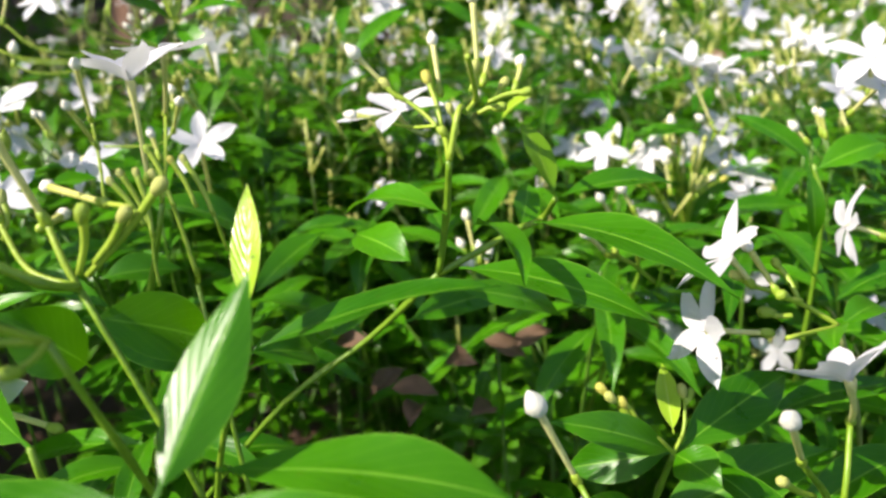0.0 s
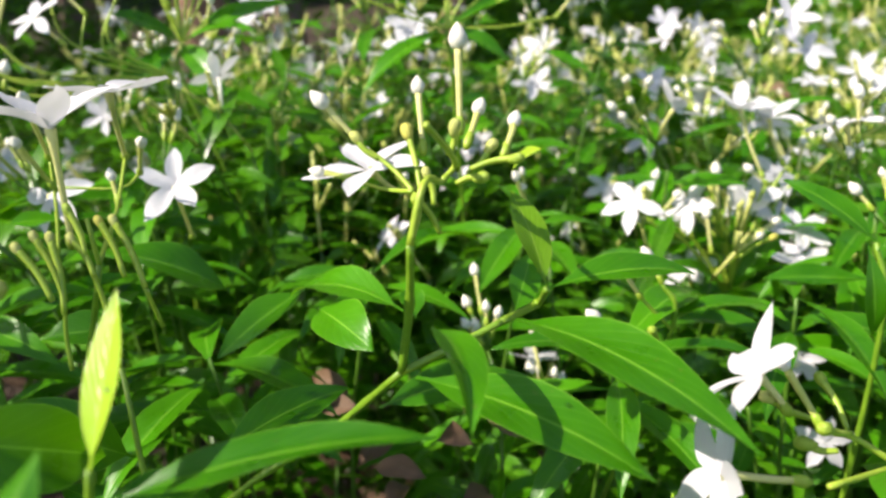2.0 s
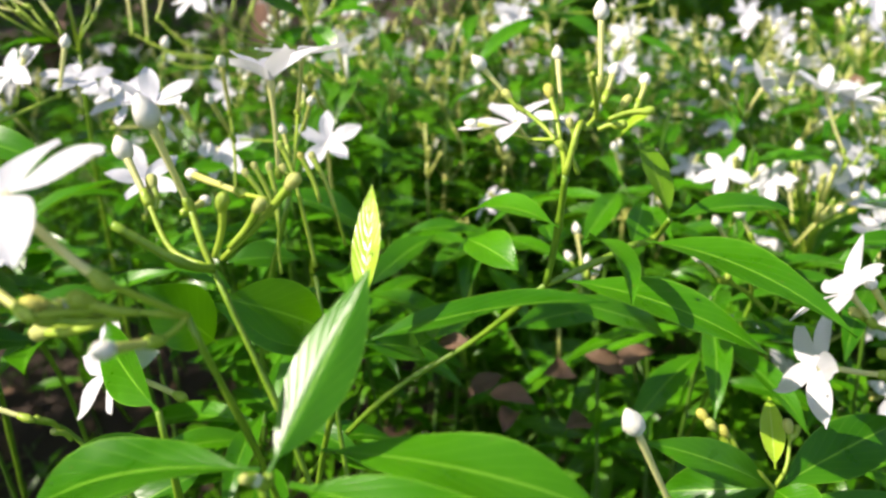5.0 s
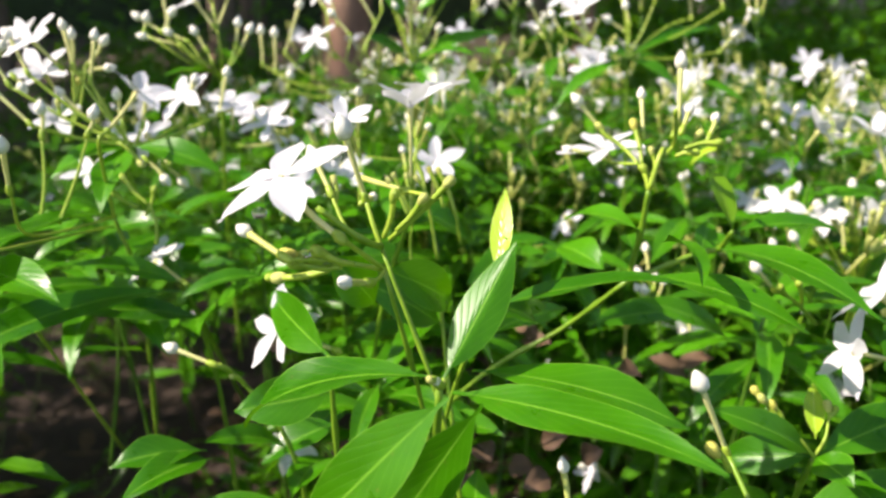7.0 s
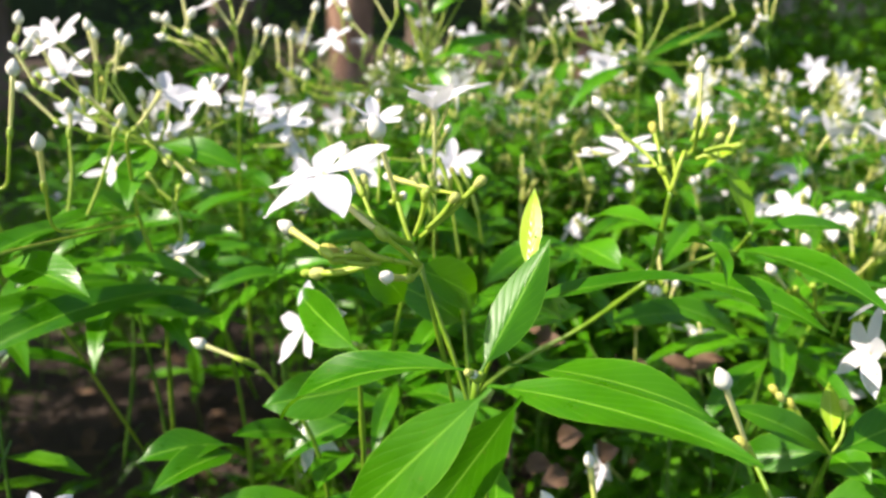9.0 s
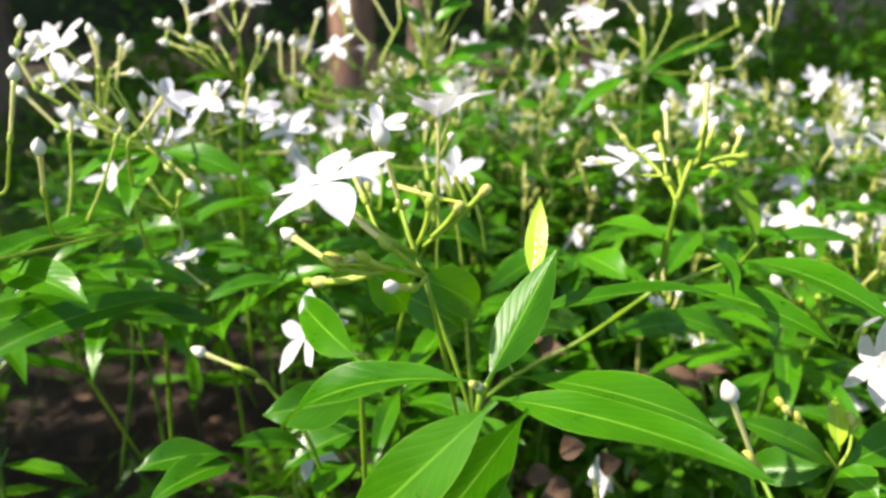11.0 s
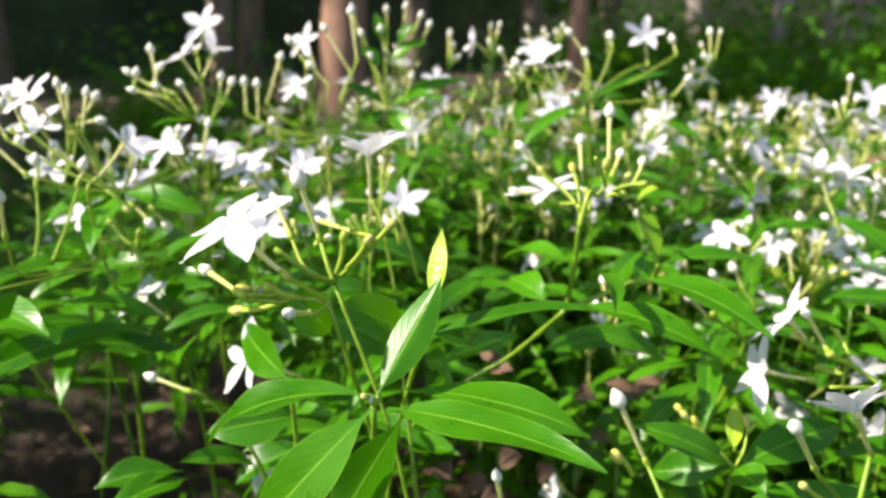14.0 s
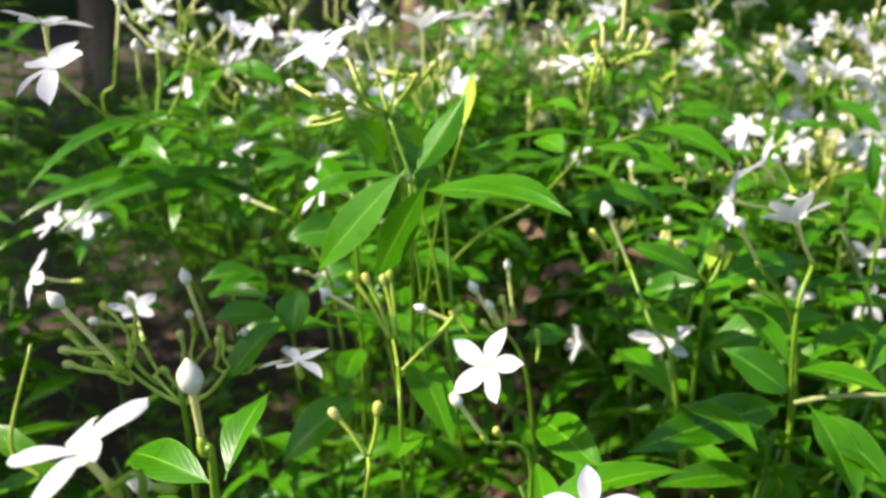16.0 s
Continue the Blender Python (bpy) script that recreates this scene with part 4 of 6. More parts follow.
stem(b, [(-0.335, 0.545, 1.060), (-0.336, 0.510, 1.082), (-0.357, 0.510, 1.101)], 0.0009, 0.0007, CALYX, 0)
bud(b, (-0.355, 0.516, 1.120), (-0.362, 0.508, 1.101), 0.0085, 0.0)
stem(b, [(-0.335, 0.545, 1.060), (-0.339, 0.509, 1.082), (-0.362, 0.508, 1.101)], 0.0009, 0.0007, CALYX, 0)
bud(b, (-0.375, 0.509, 1.116), (-0.376, 0.504, 1.101), 0.0085, 0.0)
stem(b, [(-0.335, 0.545, 1.060), (-0.346, 0.507, 1.082), (-0.376, 0.504, 1.101)], 0.0009, 0.0007, CALYX, 0)
bud(b, (-0.386, 0.506, 1.115), (-0.362, 0.508, 1.101), 0.0085, 0.0)
stem(b, [(-0.335, 0.545, 1.060), (-0.339, 0.509, 1.082), (-0.362, 0.508, 1.101)], 0.0009, 0.0007, CALYX, 0)
bud(b, (-0.362, 0.509, 1.103), (-0.342, 0.512, 1.094), 0.0085, 0.0)
stem(b, [(-0.335, 0.545, 1.060), (-0.329, 0.511, 1.078), (-0.342, 0.512, 1.094)], 0.0009, 0.0007, CALYX, 0)
bud(b, (-0.381, 0.502, 1.099), (-0.347, 0.510, 1.091), 0.0085, 0.0)
stem(b, [(-0.335, 0.545, 1.060), (-0.331, 0.510, 1.077), (-0.347, 0.510, 1.091)], 0.0009, 0.0007, CALYX, 0)
bud(b, (-0.306, 0.528, 1.113), (-0.306, 0.521, 1.091), 0.0085, 0.0)
stem(b, [(-0.335, 0.545, 1.060), (-0.311, 0.516, 1.077), (-0.306, 0.521, 1.091)], 0.0009, 0.0007, CALYX, 0)
bud(b, (-0.341, 0.516, 1.106), (-0.327, 0.514, 1.087), 0.0085, 0.0)
stem(b, [(-0.335, 0.545, 1.060), (-0.321, 0.512, 1.075), (-0.327, 0.514, 1.087)], 0.0009, 0.0007, CALYX, 0)
bud(b, (-0.295, 0.529, 1.108), (-0.303, 0.521, 1.087), 0.0085, 0.0)
stem(b, [(-0.335, 0.545, 1.060), (-0.310, 0.515, 1.075), (-0.303, 0.521, 1.087)], 0.0009, 0.0007, CALYX, 0)
leaf(b, (-0.335, 0.545, 1.060), (-0.347, 0.482, 1.072), 0.02, (0, -0.35, 0.93), 0.08, 0.28, 0.05)
leaf(b, (-0.335, 0.545, 1.060), (-0.341, 0.481, 1.061), 0.022, (0, -0.35, 0.93), 0.08, 0.28, 0.05)
leaf(b, (-0.337, 0.530, 1.077), (-0.335, 0.511, 1.049), 0.013, (0.3, -0.8, 0.3), 0.1, 0.5, 0.08, DEAD, label="dry orange-brown curled leaf")
leaf(b, (-0.329, 0.539, 1.100), (-0.327, 0.522, 1.078), 0.01, (-0.3, -0.8, 0.3), 0.1, 0.5, 0.08, DEAD, label="dry orange-brown curled leaf")

b = branch((-0.220, 0.660, 0.800), "flowering branch with white flowers and clubbed buds")
stem(b, [(-0.220, 0.660, 0.800), (-0.210, 0.650, 0.950), (-0.200, 0.640, 1.050)], 0.0024, 0.0015, STEM, 3)
flower(b, (-0.285, 0.649, 1.135), (-0.3, -0.6, 0.6), 0.02, (-0.271, 0.643, 1.105), 8, 10)
flower(b, (-0.276, 0.606, 1.093), (-0.2, -0.6, 0.7), 0.019, (-0.259, 0.606, 1.078), 10, 30)
bud(b, (-0.296, 0.621, 1.125), (-0.306, 0.604, 1.079), 0.009, 0.0)
stem(b, [(-0.200, 0.640, 1.050), (-0.276, 0.606, 1.058), (-0.306, 0.604, 1.079)], 0.0009, 0.0008, CALYX, 0)
bud(b, (-0.300, 0.602, 1.066), (-0.301, 0.597, 1.050), 0.009, 0.0)
stem(b, [(-0.200, 0.640, 1.050), (-0.274, 0.603, 1.043), (-0.301, 0.597, 1.050)], 0.0009, 0.0008, CALYX, 0)
bud(b, (-0.292, 0.626, 1.140), (-0.274, 0.624, 1.117), 0.009, 0.0)
stem(b, [(-0.200, 0.640, 1.050), (-0.260, 0.616, 1.077), (-0.274, 0.624, 1.117)], 0.0009, 0.0008, CALYX, 0)
bud(b, (-0.261, 0.638, 1.151), (-0.231, 0.634, 1.106), 0.009, 0.0)
stem(b, [(-0.200, 0.640, 1.050), (-0.239, 0.621, 1.071), (-0.231, 0.634, 1.106)], 0.0009, 0.0008, CALYX, 0)
bud(b, (-0.236, 0.650, 1.167), (-0.226, 0.638, 1.117), 0.009, 0.0)
stem(b, [(-0.200, 0.640, 1.050), (-0.236, 0.623, 1.077), (-0.226, 0.638, 1.117)], 0.0009, 0.0008, CALYX, 0)
bud(b, (-0.272, 0.625, 1.117), (-0.251, 0.625, 1.095), 0.009, 0.0)
stem(b, [(-0.200, 0.640, 1.050), (-0.249, 0.617, 1.066), (-0.251, 0.625, 1.095)], 0.0009, 0.0008, CALYX, 0)
bud(b, (-0.317, 0.608, 1.101), (-0.313, 0.598, 1.063), 0.009, 0.0)
stem(b, [(-0.200, 0.640, 1.050), (-0.280, 0.603, 1.050), (-0.313, 0.598, 1.063)], 0.0009, 0.0008, CALYX, 0)
bud(b, (-0.329, 0.605, 1.103), (-0.324, 0.596, 1.069), 0.009, 0.0)
stem(b, [(-0.200, 0.640, 1.050), (-0.285, 0.602, 1.053), (-0.324, 0.596, 1.069)], 0.0009, 0.0008, CALYX, 0)

b = branch((-0.140, 0.720, 0.800), "tall leafy branch with clustered upright buds")
stem(b, [(-0.140, 0.720, 0.800), (-0.210, 0.681, 1.028), (-0.216, 0.691, 1.068)], 0.0024, 0.0016, STEM, 3)
bud(b, (-0.251, 0.690, 1.170), (-0.246, 0.694, 1.143), 0.008, 0.0)
stem(b, [(-0.216, 0.691, 1.068), (-0.231, 0.693, 1.106), (-0.246, 0.694, 1.143)], 0.001, 0.0008, CALYX, 0)
bud(b, (-0.217, 0.699, 1.169), (-0.218, 0.703, 1.146), 0.008, 0.0)
stem(b, [(-0.216, 0.691, 1.068), (-0.217, 0.697, 1.107), (-0.218, 0.703, 1.146)], 0.001, 0.0008, CALYX, 0)
bud(b, (-0.198, 0.706, 1.172), (-0.203, 0.708, 1.148), 0.008, 0.0)
stem(b, [(-0.216, 0.691, 1.068), (-0.210, 0.700, 1.108), (-0.203, 0.708, 1.148)], 0.001, 0.0008, CALYX, 0)
bud(b, (-0.182, 0.708, 1.163), (-0.192, 0.709, 1.142), 0.008, 0.0)
stem(b, [(-0.216, 0.691, 1.068), (-0.204, 0.700, 1.105), (-0.192, 0.709, 1.142)], 0.001, 0.0008, CALYX, 0)
bud(b, (-0.222, 0.692, 1.150), (-0.220, 0.697, 1.129), 0.008, 0.0)
stem(b, [(-0.216, 0.691, 1.068), (-0.218, 0.694, 1.098), (-0.220, 0.697, 1.129)], 0.001, 0.0008, CALYX, 0)
bud(b, (-0.187, 0.689, 1.104), (-0.194, 0.691, 1.083), 0.008, 0.0)
stem(b, [(-0.216, 0.691, 1.068), (-0.205, 0.691, 1.076), (-0.194, 0.691, 1.083)], 0.001, 0.0008, CALYX, 0)
bud(b, (-0.241, 0.686, 1.146), (-0.233, 0.692, 1.121), 0.008, 0.0)
stem(b, [(-0.216, 0.691, 1.068), (-0.225, 0.691, 1.095), (-0.233, 0.692, 1.121)], 0.001, 0.0008, CALYX, 0)
bud(b, (-0.173, 0.708, 1.154), (-0.184, 0.709, 1.131), 0.008, 0.0)
stem(b, [(-0.216, 0.691, 1.068), (-0.200, 0.700, 1.100), (-0.184, 0.709, 1.131)], 0.001, 0.0008, CALYX, 0)
bud(b, (-0.231, 0.682, 1.123), (-0.221, 0.688, 1.097), 0.008, 0.0)
stem(b, [(-0.216, 0.691, 1.068), (-0.219, 0.690, 1.083), (-0.221, 0.688, 1.097)], 0.001, 0.0008, CALYX, 0)
leaf(b, (-0.222, 0.691, 1.109), (-0.240, 0.681, 1.129), 0.018, (0, -0.6, 0.8), 0.08, 0.28, 0.05)
leaf(b, (-0.214, 0.695, 1.114), (-0.176, 0.701, 1.134), 0.02, (0, -0.6, 0.8), 0.08, 0.28, 0.05)
leaf(b, (-0.218, 0.699, 1.131), (-0.228, 0.694, 1.162), 0.014, (0, -0.8, 0.5), 0.08, 0.28, 0.05)
leaf(b, (-0.209, 0.701, 1.129), (-0.188, 0.703, 1.151), 0.016, (0, -0.7, 0.6), 0.08, 0.28, 0.05)
leaf(b, (-0.216, 0.691, 1.068), (-0.252, 0.656, 1.093), 0.02, (0, -0.6, 0.8), 0.08, 0.28, 0.05)
leaf(b, (-0.216, 0.691, 1.068), (-0.167, 0.652, 1.034), 0.018, (0, -0.7, 0.7), 0.08, 0.28, 0.05)
leaf(b, (-0.216, 0.691, 1.068), (-0.233, 0.635, 1.039), 0.018, (0, -0.7, 0.7), 0.08, 0.28, 0.05)
leaf(b, (-0.216, 0.691, 1.068), (-0.135, 0.734, 1.096), 0.02, (0, -0.5, 0.8), 0.08, 0.28, 0.05)
leaf(b, (-0.216, 0.691, 1.068), (-0.149, 0.671, 1.080), 0.02, (0, -0.35, 0.93), 0.08, 0.28, 0.05)
flower(b, (-0.206, 0.841, 1.088), (0.1, -0.5, 0.8), 0.019, None, 10, 10)
flower(b, (-0.212, 0.835, 1.075), (-0.3, -0.5, 0.8), 0.018, None, 10, 30)

b = branch((0.000, 0.760, 0.800), "flowering branch with two white flowers and forked bud stalks")
stem(b, [(0.000, 0.760, 0.800), (-0.010, 0.716, 1.025), (-0.015, 0.708, 1.077)], 0.0024, 0.0015, STEM, 3)
flower(b, (0.035, 0.752, 1.140), (0.0, -0.7, 0.65), 0.021, (0.040, 0.745, 1.112), 12, 0)
flower(b, (-0.057, 0.687, 1.118), (-0.25, -0.45, 0.85), 0.022, (-0.046, 0.683, 1.095), 25, 20)
flower(b, (-0.042, 0.722, 1.076), (0.1, -0.7, 0.6), 0.021, None, 15, 10)
flower(b, (-0.052, 0.736, 1.062), (-0.3, -0.6, 0.6), 0.018, None, 15, 40)
bud(b, (-0.039, 0.722, 1.146), (-0.021, 0.720, 1.124), 0.009, 0.0)
stem(b, [(-0.015, 0.708, 1.077), (-0.016, 0.714, 1.098), (-0.021, 0.720, 1.124)], 0.0009, 0.0008, CALYX, 0)
bud(b, (-0.038, 0.712, 1.113), (-0.016, 0.714, 1.099), 0.009, 0.0)
stem(b, [(-0.015, 0.708, 1.077), (-0.014, 0.711, 1.086), (-0.016, 0.714, 1.099)], 0.0009, 0.0008, CALYX, 0)
bud(b, (0.002, 0.732, 1.143), (0.006, 0.729, 1.127), 0.009, 0.0)
stem(b, [(-0.015, 0.708, 1.077), (-0.003, 0.718, 1.099), (0.006, 0.729, 1.127)], 0.0009, 0.0008, CALYX, 0)
bud(b, (0.060, 0.748, 1.140), (0.067, 0.744, 1.121), 0.009, 0.0)
stem(b, [(-0.015, 0.708, 1.077), (0.028, 0.726, 1.097), (0.067, 0.744, 1.121)], 0.0009, 0.0008, CALYX, 0)
bud(b, (-0.021, 0.721, 1.127), (-0.014, 0.716, 1.105), 0.009, 0.0)
stem(b, [(-0.015, 0.708, 1.077), (-0.013, 0.712, 1.088), (-0.014, 0.716, 1.105)], 0.0009, 0.0008, CALYX, 0)
bud(b, (-0.073, 0.706, 1.128), (-0.063, 0.702, 1.105), 0.009, 0.0)
stem(b, [(-0.015, 0.708, 1.077), (-0.037, 0.705, 1.088), (-0.063, 0.702, 1.105)], 0.0009, 0.0008, CALYX, 0)
bud(b, (-0.086, 0.700, 1.118), (-0.074, 0.698, 1.099), 0.009, 0.0)
stem(b, [(-0.015, 0.708, 1.077), (-0.043, 0.703, 1.086), (-0.074, 0.698, 1.099)], 0.0009, 0.0008, CALYX, 0)
bud(b, (0.082, 0.743, 1.102), (0.067, 0.733, 1.083), 0.009, 0.0)
stem(b, [(-0.015, 0.708, 1.077), (0.028, 0.720, 1.077), (0.067, 0.733, 1.083)], 0.0009, 0.0008, CALYX, 0)
stem(b, [(-0.015, 0.708, 1.077), (0.018, 0.731, 1.104), (0.040, 0.745, 1.112)], 0.001, 0.0009, CALYX, 0)
leaf(b, (-0.015, 0.708, 1.077), (-0.071, 0.658, 1.037), 0.018, (0, -0.35, 0.93), 0.08, 0.28, 0.05)
leaf(b, (-0.015, 0.708, 1.077), (0.035, 0.693, 1.053), 0.018, (0, -0.35, 0.93), 0.08, 0.28, 0.05)
leaf(b, (-0.015, 0.708, 1.077), (0.068, 0.761, 1.104), 0.016, (0, -0.5, 0.8), 0.08, 0.28, 0.05)

b = branch((0.170, 0.700, 0.740), "flowering branch with pale flowers and buds in a cluster")
stem(b, [(0.170, 0.700, 0.740), (0.225, 0.729, 0.858), (0.223, 0.737, 0.905)], 0.0022, 0.0014, STEM, 2)
bud(b, (0.197, 0.730, 0.971), (0.197, 0.713, 0.929), 0.0075, 0.0)
stem(b, [(0.225, 0.729, 0.858), (0.211, 0.722, 0.894), (0.197, 0.713, 0.929)], 0.0009, 0.0008, CALYX, 0)
bud(b, (0.173, 0.946, 0.920), (0.181, 0.935, 0.892), 0.0075, 0.0)
stem(b, [(0.225, 0.729, 0.858), (0.208, 0.830, 0.870), (0.181, 0.935, 0.892)], 0.0009, 0.0008, CALYX, 0)
bud(b, (0.164, 0.938, 0.902), (0.177, 0.931, 0.883), 0.0075, 0.0)
stem(b, [(0.225, 0.729, 0.858), (0.206, 0.829, 0.866), (0.177, 0.931, 0.883)], 0.0009, 0.0008, CALYX, 0)
bud(b, (0.200, 0.938, 0.897), (0.184, 0.930, 0.880), 0.0075, 0.0)
stem(b, [(0.225, 0.729, 0.858), (0.209, 0.828, 0.865), (0.184, 0.930, 0.880)], 0.0009, 0.0008, CALYX, 0)
bud(b, (0.221, 0.734, 0.923), (0.222, 0.722, 0.894), 0.0075, 0.0)
stem(b, [(0.225, 0.729, 0.858), (0.224, 0.726, 0.876), (0.222, 0.722, 0.894)], 0.0009, 0.0008, CALYX, 0)
bud(b, (0.210, 0.727, 0.961), (0.203, 0.713, 0.929), 0.0075, 0.0)
stem(b, [(0.225, 0.729, 0.858), (0.214, 0.722, 0.894), (0.203, 0.713, 0.929)], 0.0009, 0.0008, CALYX, 0)
bud(b, (0.252, 0.804, 0.958), (0.262, 0.794, 0.932), 0.0075, 0.0)
stem(b, [(0.225, 0.729, 0.858), (0.244, 0.761, 0.894), (0.262, 0.794, 0.932)], 0.0009, 0.0008, CALYX, 0)
bud(b, (0.260, 0.812, 0.978), (0.276, 0.800, 0.947), 0.0075, 0.0)
stem(b, [(0.225, 0.729, 0.858), (0.250, 0.764, 0.902), (0.276, 0.800, 0.947)], 0.0009, 0.0008, CALYX, 0)
bud(b, (0.260, 0.747, 0.952), (0.254, 0.737, 0.926), 0.0075, 0.0)
stem(b, [(0.225, 0.729, 0.858), (0.240, 0.733, 0.893), (0.254, 0.737, 0.926)], 0.0009, 0.0008, CALYX, 0)
flower(b, (0.179, 0.753, 0.924), (-0.5, -0.2, 0.6), 0.022, (0.208, 0.748, 0.908), 10, 10)
flower(b, (0.238, 0.780, 0.928), (0.1, -0.2, 0.9), 0.023, None, 25, 10)
flower(b, (0.264, 0.774, 0.910), (0.3, -0.4, 0.8), 0.022, None, 10, 30)
flower(b, (0.174, 0.679, 0.902), (-0.2, -0.5, 0.8), 0.021, None, 12, 10)
flower(b, (0.239, 0.629, 0.928), (0.1, -0.3, 0.9), 0.023, (0.239, 0.621, 0.909), 5, 10)
flower(b, (0.219, 0.685, 1.016), (0.0, -0.1, 1.0), 0.024, (0.229, 0.673, 0.987), 28, 10)
flower(b, (0.287, 0.612, 1.014), (0.2, -0.5, 0.7), 0.022, (0.291, 0.602, 0.988), 10, 10)
flower(b, (0.213, 0.424, 1.067), (-0.3, -0.5, 0.8), 0.022, None, 8, 10)
flower(b, (0.222, 0.430, 1.053), (0.2, -0.6, 0.7), 0.021, None, 8, 30)
flower(b, (0.205, 0.404, 0.991), (-0.95, 0.1, 0.2), 0.02, (0.223, 0.403, 0.985), 4, 15)
flower(b, (0.359, 1.007, 0.912), (0.1, -0.5, 0.8), 0.022, None, 10, 10)
leaf(b, (0.211, 0.464, 1.004), (0.172, 0.482, 1.028), 0.014, (0, -0.5, 0.8), 0.08, 0.28, 0.05)
leaf(b, (0.211, 0.462, 1.001), (0.251, 0.470, 1.014), 0.02, (0, -0.5, 0.8), 0.08, 0.28, 0.05)
stem(b, [(0.220, 0.470, 0.800), (0.218, 0.458, 0.963), (0.211, 0.464, 1.004)], 0.0018, 0.0013, STEM, 2)
leaf(b, (0.390, 1.358, 0.932), (0.429, 1.328, 0.918), 0.03, (0, -0.8, 0.5), 0.1, 0.4, 0.08, DEAD, label="dry reddish brown leaf")
leaf(b, (0.365, 1.351, 0.924), (0.382, 1.315, 0.910), 0.02, (0, -0.8, 0.5), 0.1, 0.4, 0.08, DEAD, label="dry reddish brown leaf")

b = branch((0.200, 0.720, 0.780), "flowering branch thick with yellow-green bud stalks and white flowers")
stem(b, [(0.200, 0.720, 0.780), (0.202, 0.669, 0.884), (0.195, 0.666, 0.918)], 0.0024, 0.0015, STEM, 2)
bud(b, (0.183, 0.672, 0.986), (0.188, 0.663, 0.949), 0.0095, 0.0)
stem(b, [(0.202, 0.669, 0.884), (0.194, 0.669, 0.927), (0.188, 0.663, 0.949)], 0.0013, 0.0011, CALYX, 0)
bud(b, (0.199, 0.656, 0.989), (0.216, 0.657, 0.976), 0.008, 0.0)
stem(b, [(0.202, 0.669, 0.884), (0.208, 0.666, 0.941), (0.216, 0.657, 0.976)], 0.0013, 0.0011, CALYX, 0)
bud(b, (0.144, 0.681, 0.978), (0.135, 0.668, 0.946), 0.008, 0.0)
stem(b, [(0.202, 0.669, 0.884), (0.167, 0.671, 0.926), (0.135, 0.668, 0.946)], 0.0013, 0.0011, CALYX, 0)
bud(b, (0.118, 0.630, 0.979), (0.129, 0.627, 0.957), 0.009, 0.0)
stem(b, [(0.202, 0.669, 0.884), (0.164, 0.651, 0.932), (0.129, 0.627, 0.957)], 0.0013, 0.0011, CALYX, 0)
bud(b, (0.158, 0.660, 0.969), (0.145, 0.652, 0.954), 0.007, 0.0)
stem(b, [(0.202, 0.669, 0.884), (0.172, 0.663, 0.930), (0.145, 0.652, 0.954)], 0.0013, 0.0011, CALYX, 0)
bud(b, (0.196, 0.669, 0.962), (0.194, 0.661, 0.937), 0.007, 0.0)
stem(b, [(0.202, 0.669, 0.884), (0.197, 0.668, 0.921), (0.194, 0.661, 0.937)], 0.0013, 0.0011, CALYX, 0)
bud(b, (0.239, 0.715, 1.003), (0.248, 0.711, 0.983), 0.009, 0.0)
stem(b, [(0.202, 0.669, 0.884), (0.224, 0.693, 0.944), (0.248, 0.711, 0.983)], 0.0013, 0.0011, CALYX, 0)
bud(b, (0.255, 0.717, 0.996), (0.252, 0.708, 0.967), 0.008, 0.0)
stem(b, [(0.202, 0.669, 0.884), (0.226, 0.691, 0.936), (0.252, 0.708, 0.967)], 0.0013, 0.0011, CALYX, 0)
bud(b, (0.215, 0.647, 0.943), (0.199, 0.639, 0.933), 0.007, 0.0)
stem(b, [(0.202, 0.669, 0.884), (0.199, 0.657, 0.919), (0.199, 0.639, 0.933)], 0.0013, 0.0011, CALYX, 0)
bud(b, (0.227, 0.653, 0.952), (0.203, 0.642, 0.938), 0.007, 0.0)
stem(b, [(0.202, 0.669, 0.884), (0.202, 0.658, 0.921), (0.203, 0.642, 0.938)], 0.0013, 0.0011, CALYX, 0)
bud(b, (0.173, 0.641, 0.962), (0.178, 0.633, 0.933), 0.008, 0.0)
stem(b, [(0.202, 0.669, 0.884), (0.189, 0.654, 0.919), (0.178, 0.633, 0.933)], 0.0013, 0.0011, CALYX, 0)
husk(b, (0.188, 0.658, 0.969), (0.187, 0.650, 0.945), 0.0075)
husk(b, (0.199, 0.657, 0.955), (0.196, 0.648, 0.930), 0.0075)
husk(b, (0.183, 0.677, 0.967), (0.188, 0.670, 0.939), 0.0075)
husk(b, (0.223, 0.648, 0.940), (0.199, 0.638, 0.928), 0.0075)
husk(b, (0.210, 0.654, 0.935), (0.194, 0.646, 0.925), 0.0075)
flower(b, (0.165, 0.658, 0.957), (-0.6, -0.3, 0.55), 0.022, (0.184, 0.658, 0.937), 10, 10)
flower(b, (0.194, 0.666, 1.026), (-0.05, -0.12, 0.97), 0.025, (0.212, 0.658, 0.982), 22, 12)
flower(b, (0.219, 0.690, 1.012), (0.3, -0.5, 0.7), 0.017, None, 12, 30)
flower(b, (0.217, 0.694, 0.954), (-0.1, -0.6, 0.7), 0.022, None, 10, 0)
flower(b, (0.239, 0.715, 0.967), (0.3, -0.5, 0.7), 0.021, None, 12, 30)
flower(b, (0.242, 0.654, 0.943), (0.1, -0.4, 0.9), 0.023, None, 12, 10)
leaf(b, (0.202, 0.669, 0.884), (0.261, 0.686, 0.957), 0.022, (0, -0.4, 0.9), 0.08, 0.28, 0.05)
leaf(b, (0.202, 0.669, 0.884), (0.145, 0.623, 0.928), 0.02, (0, -0.4, 0.9), 0.08, 0.28, 0.05)
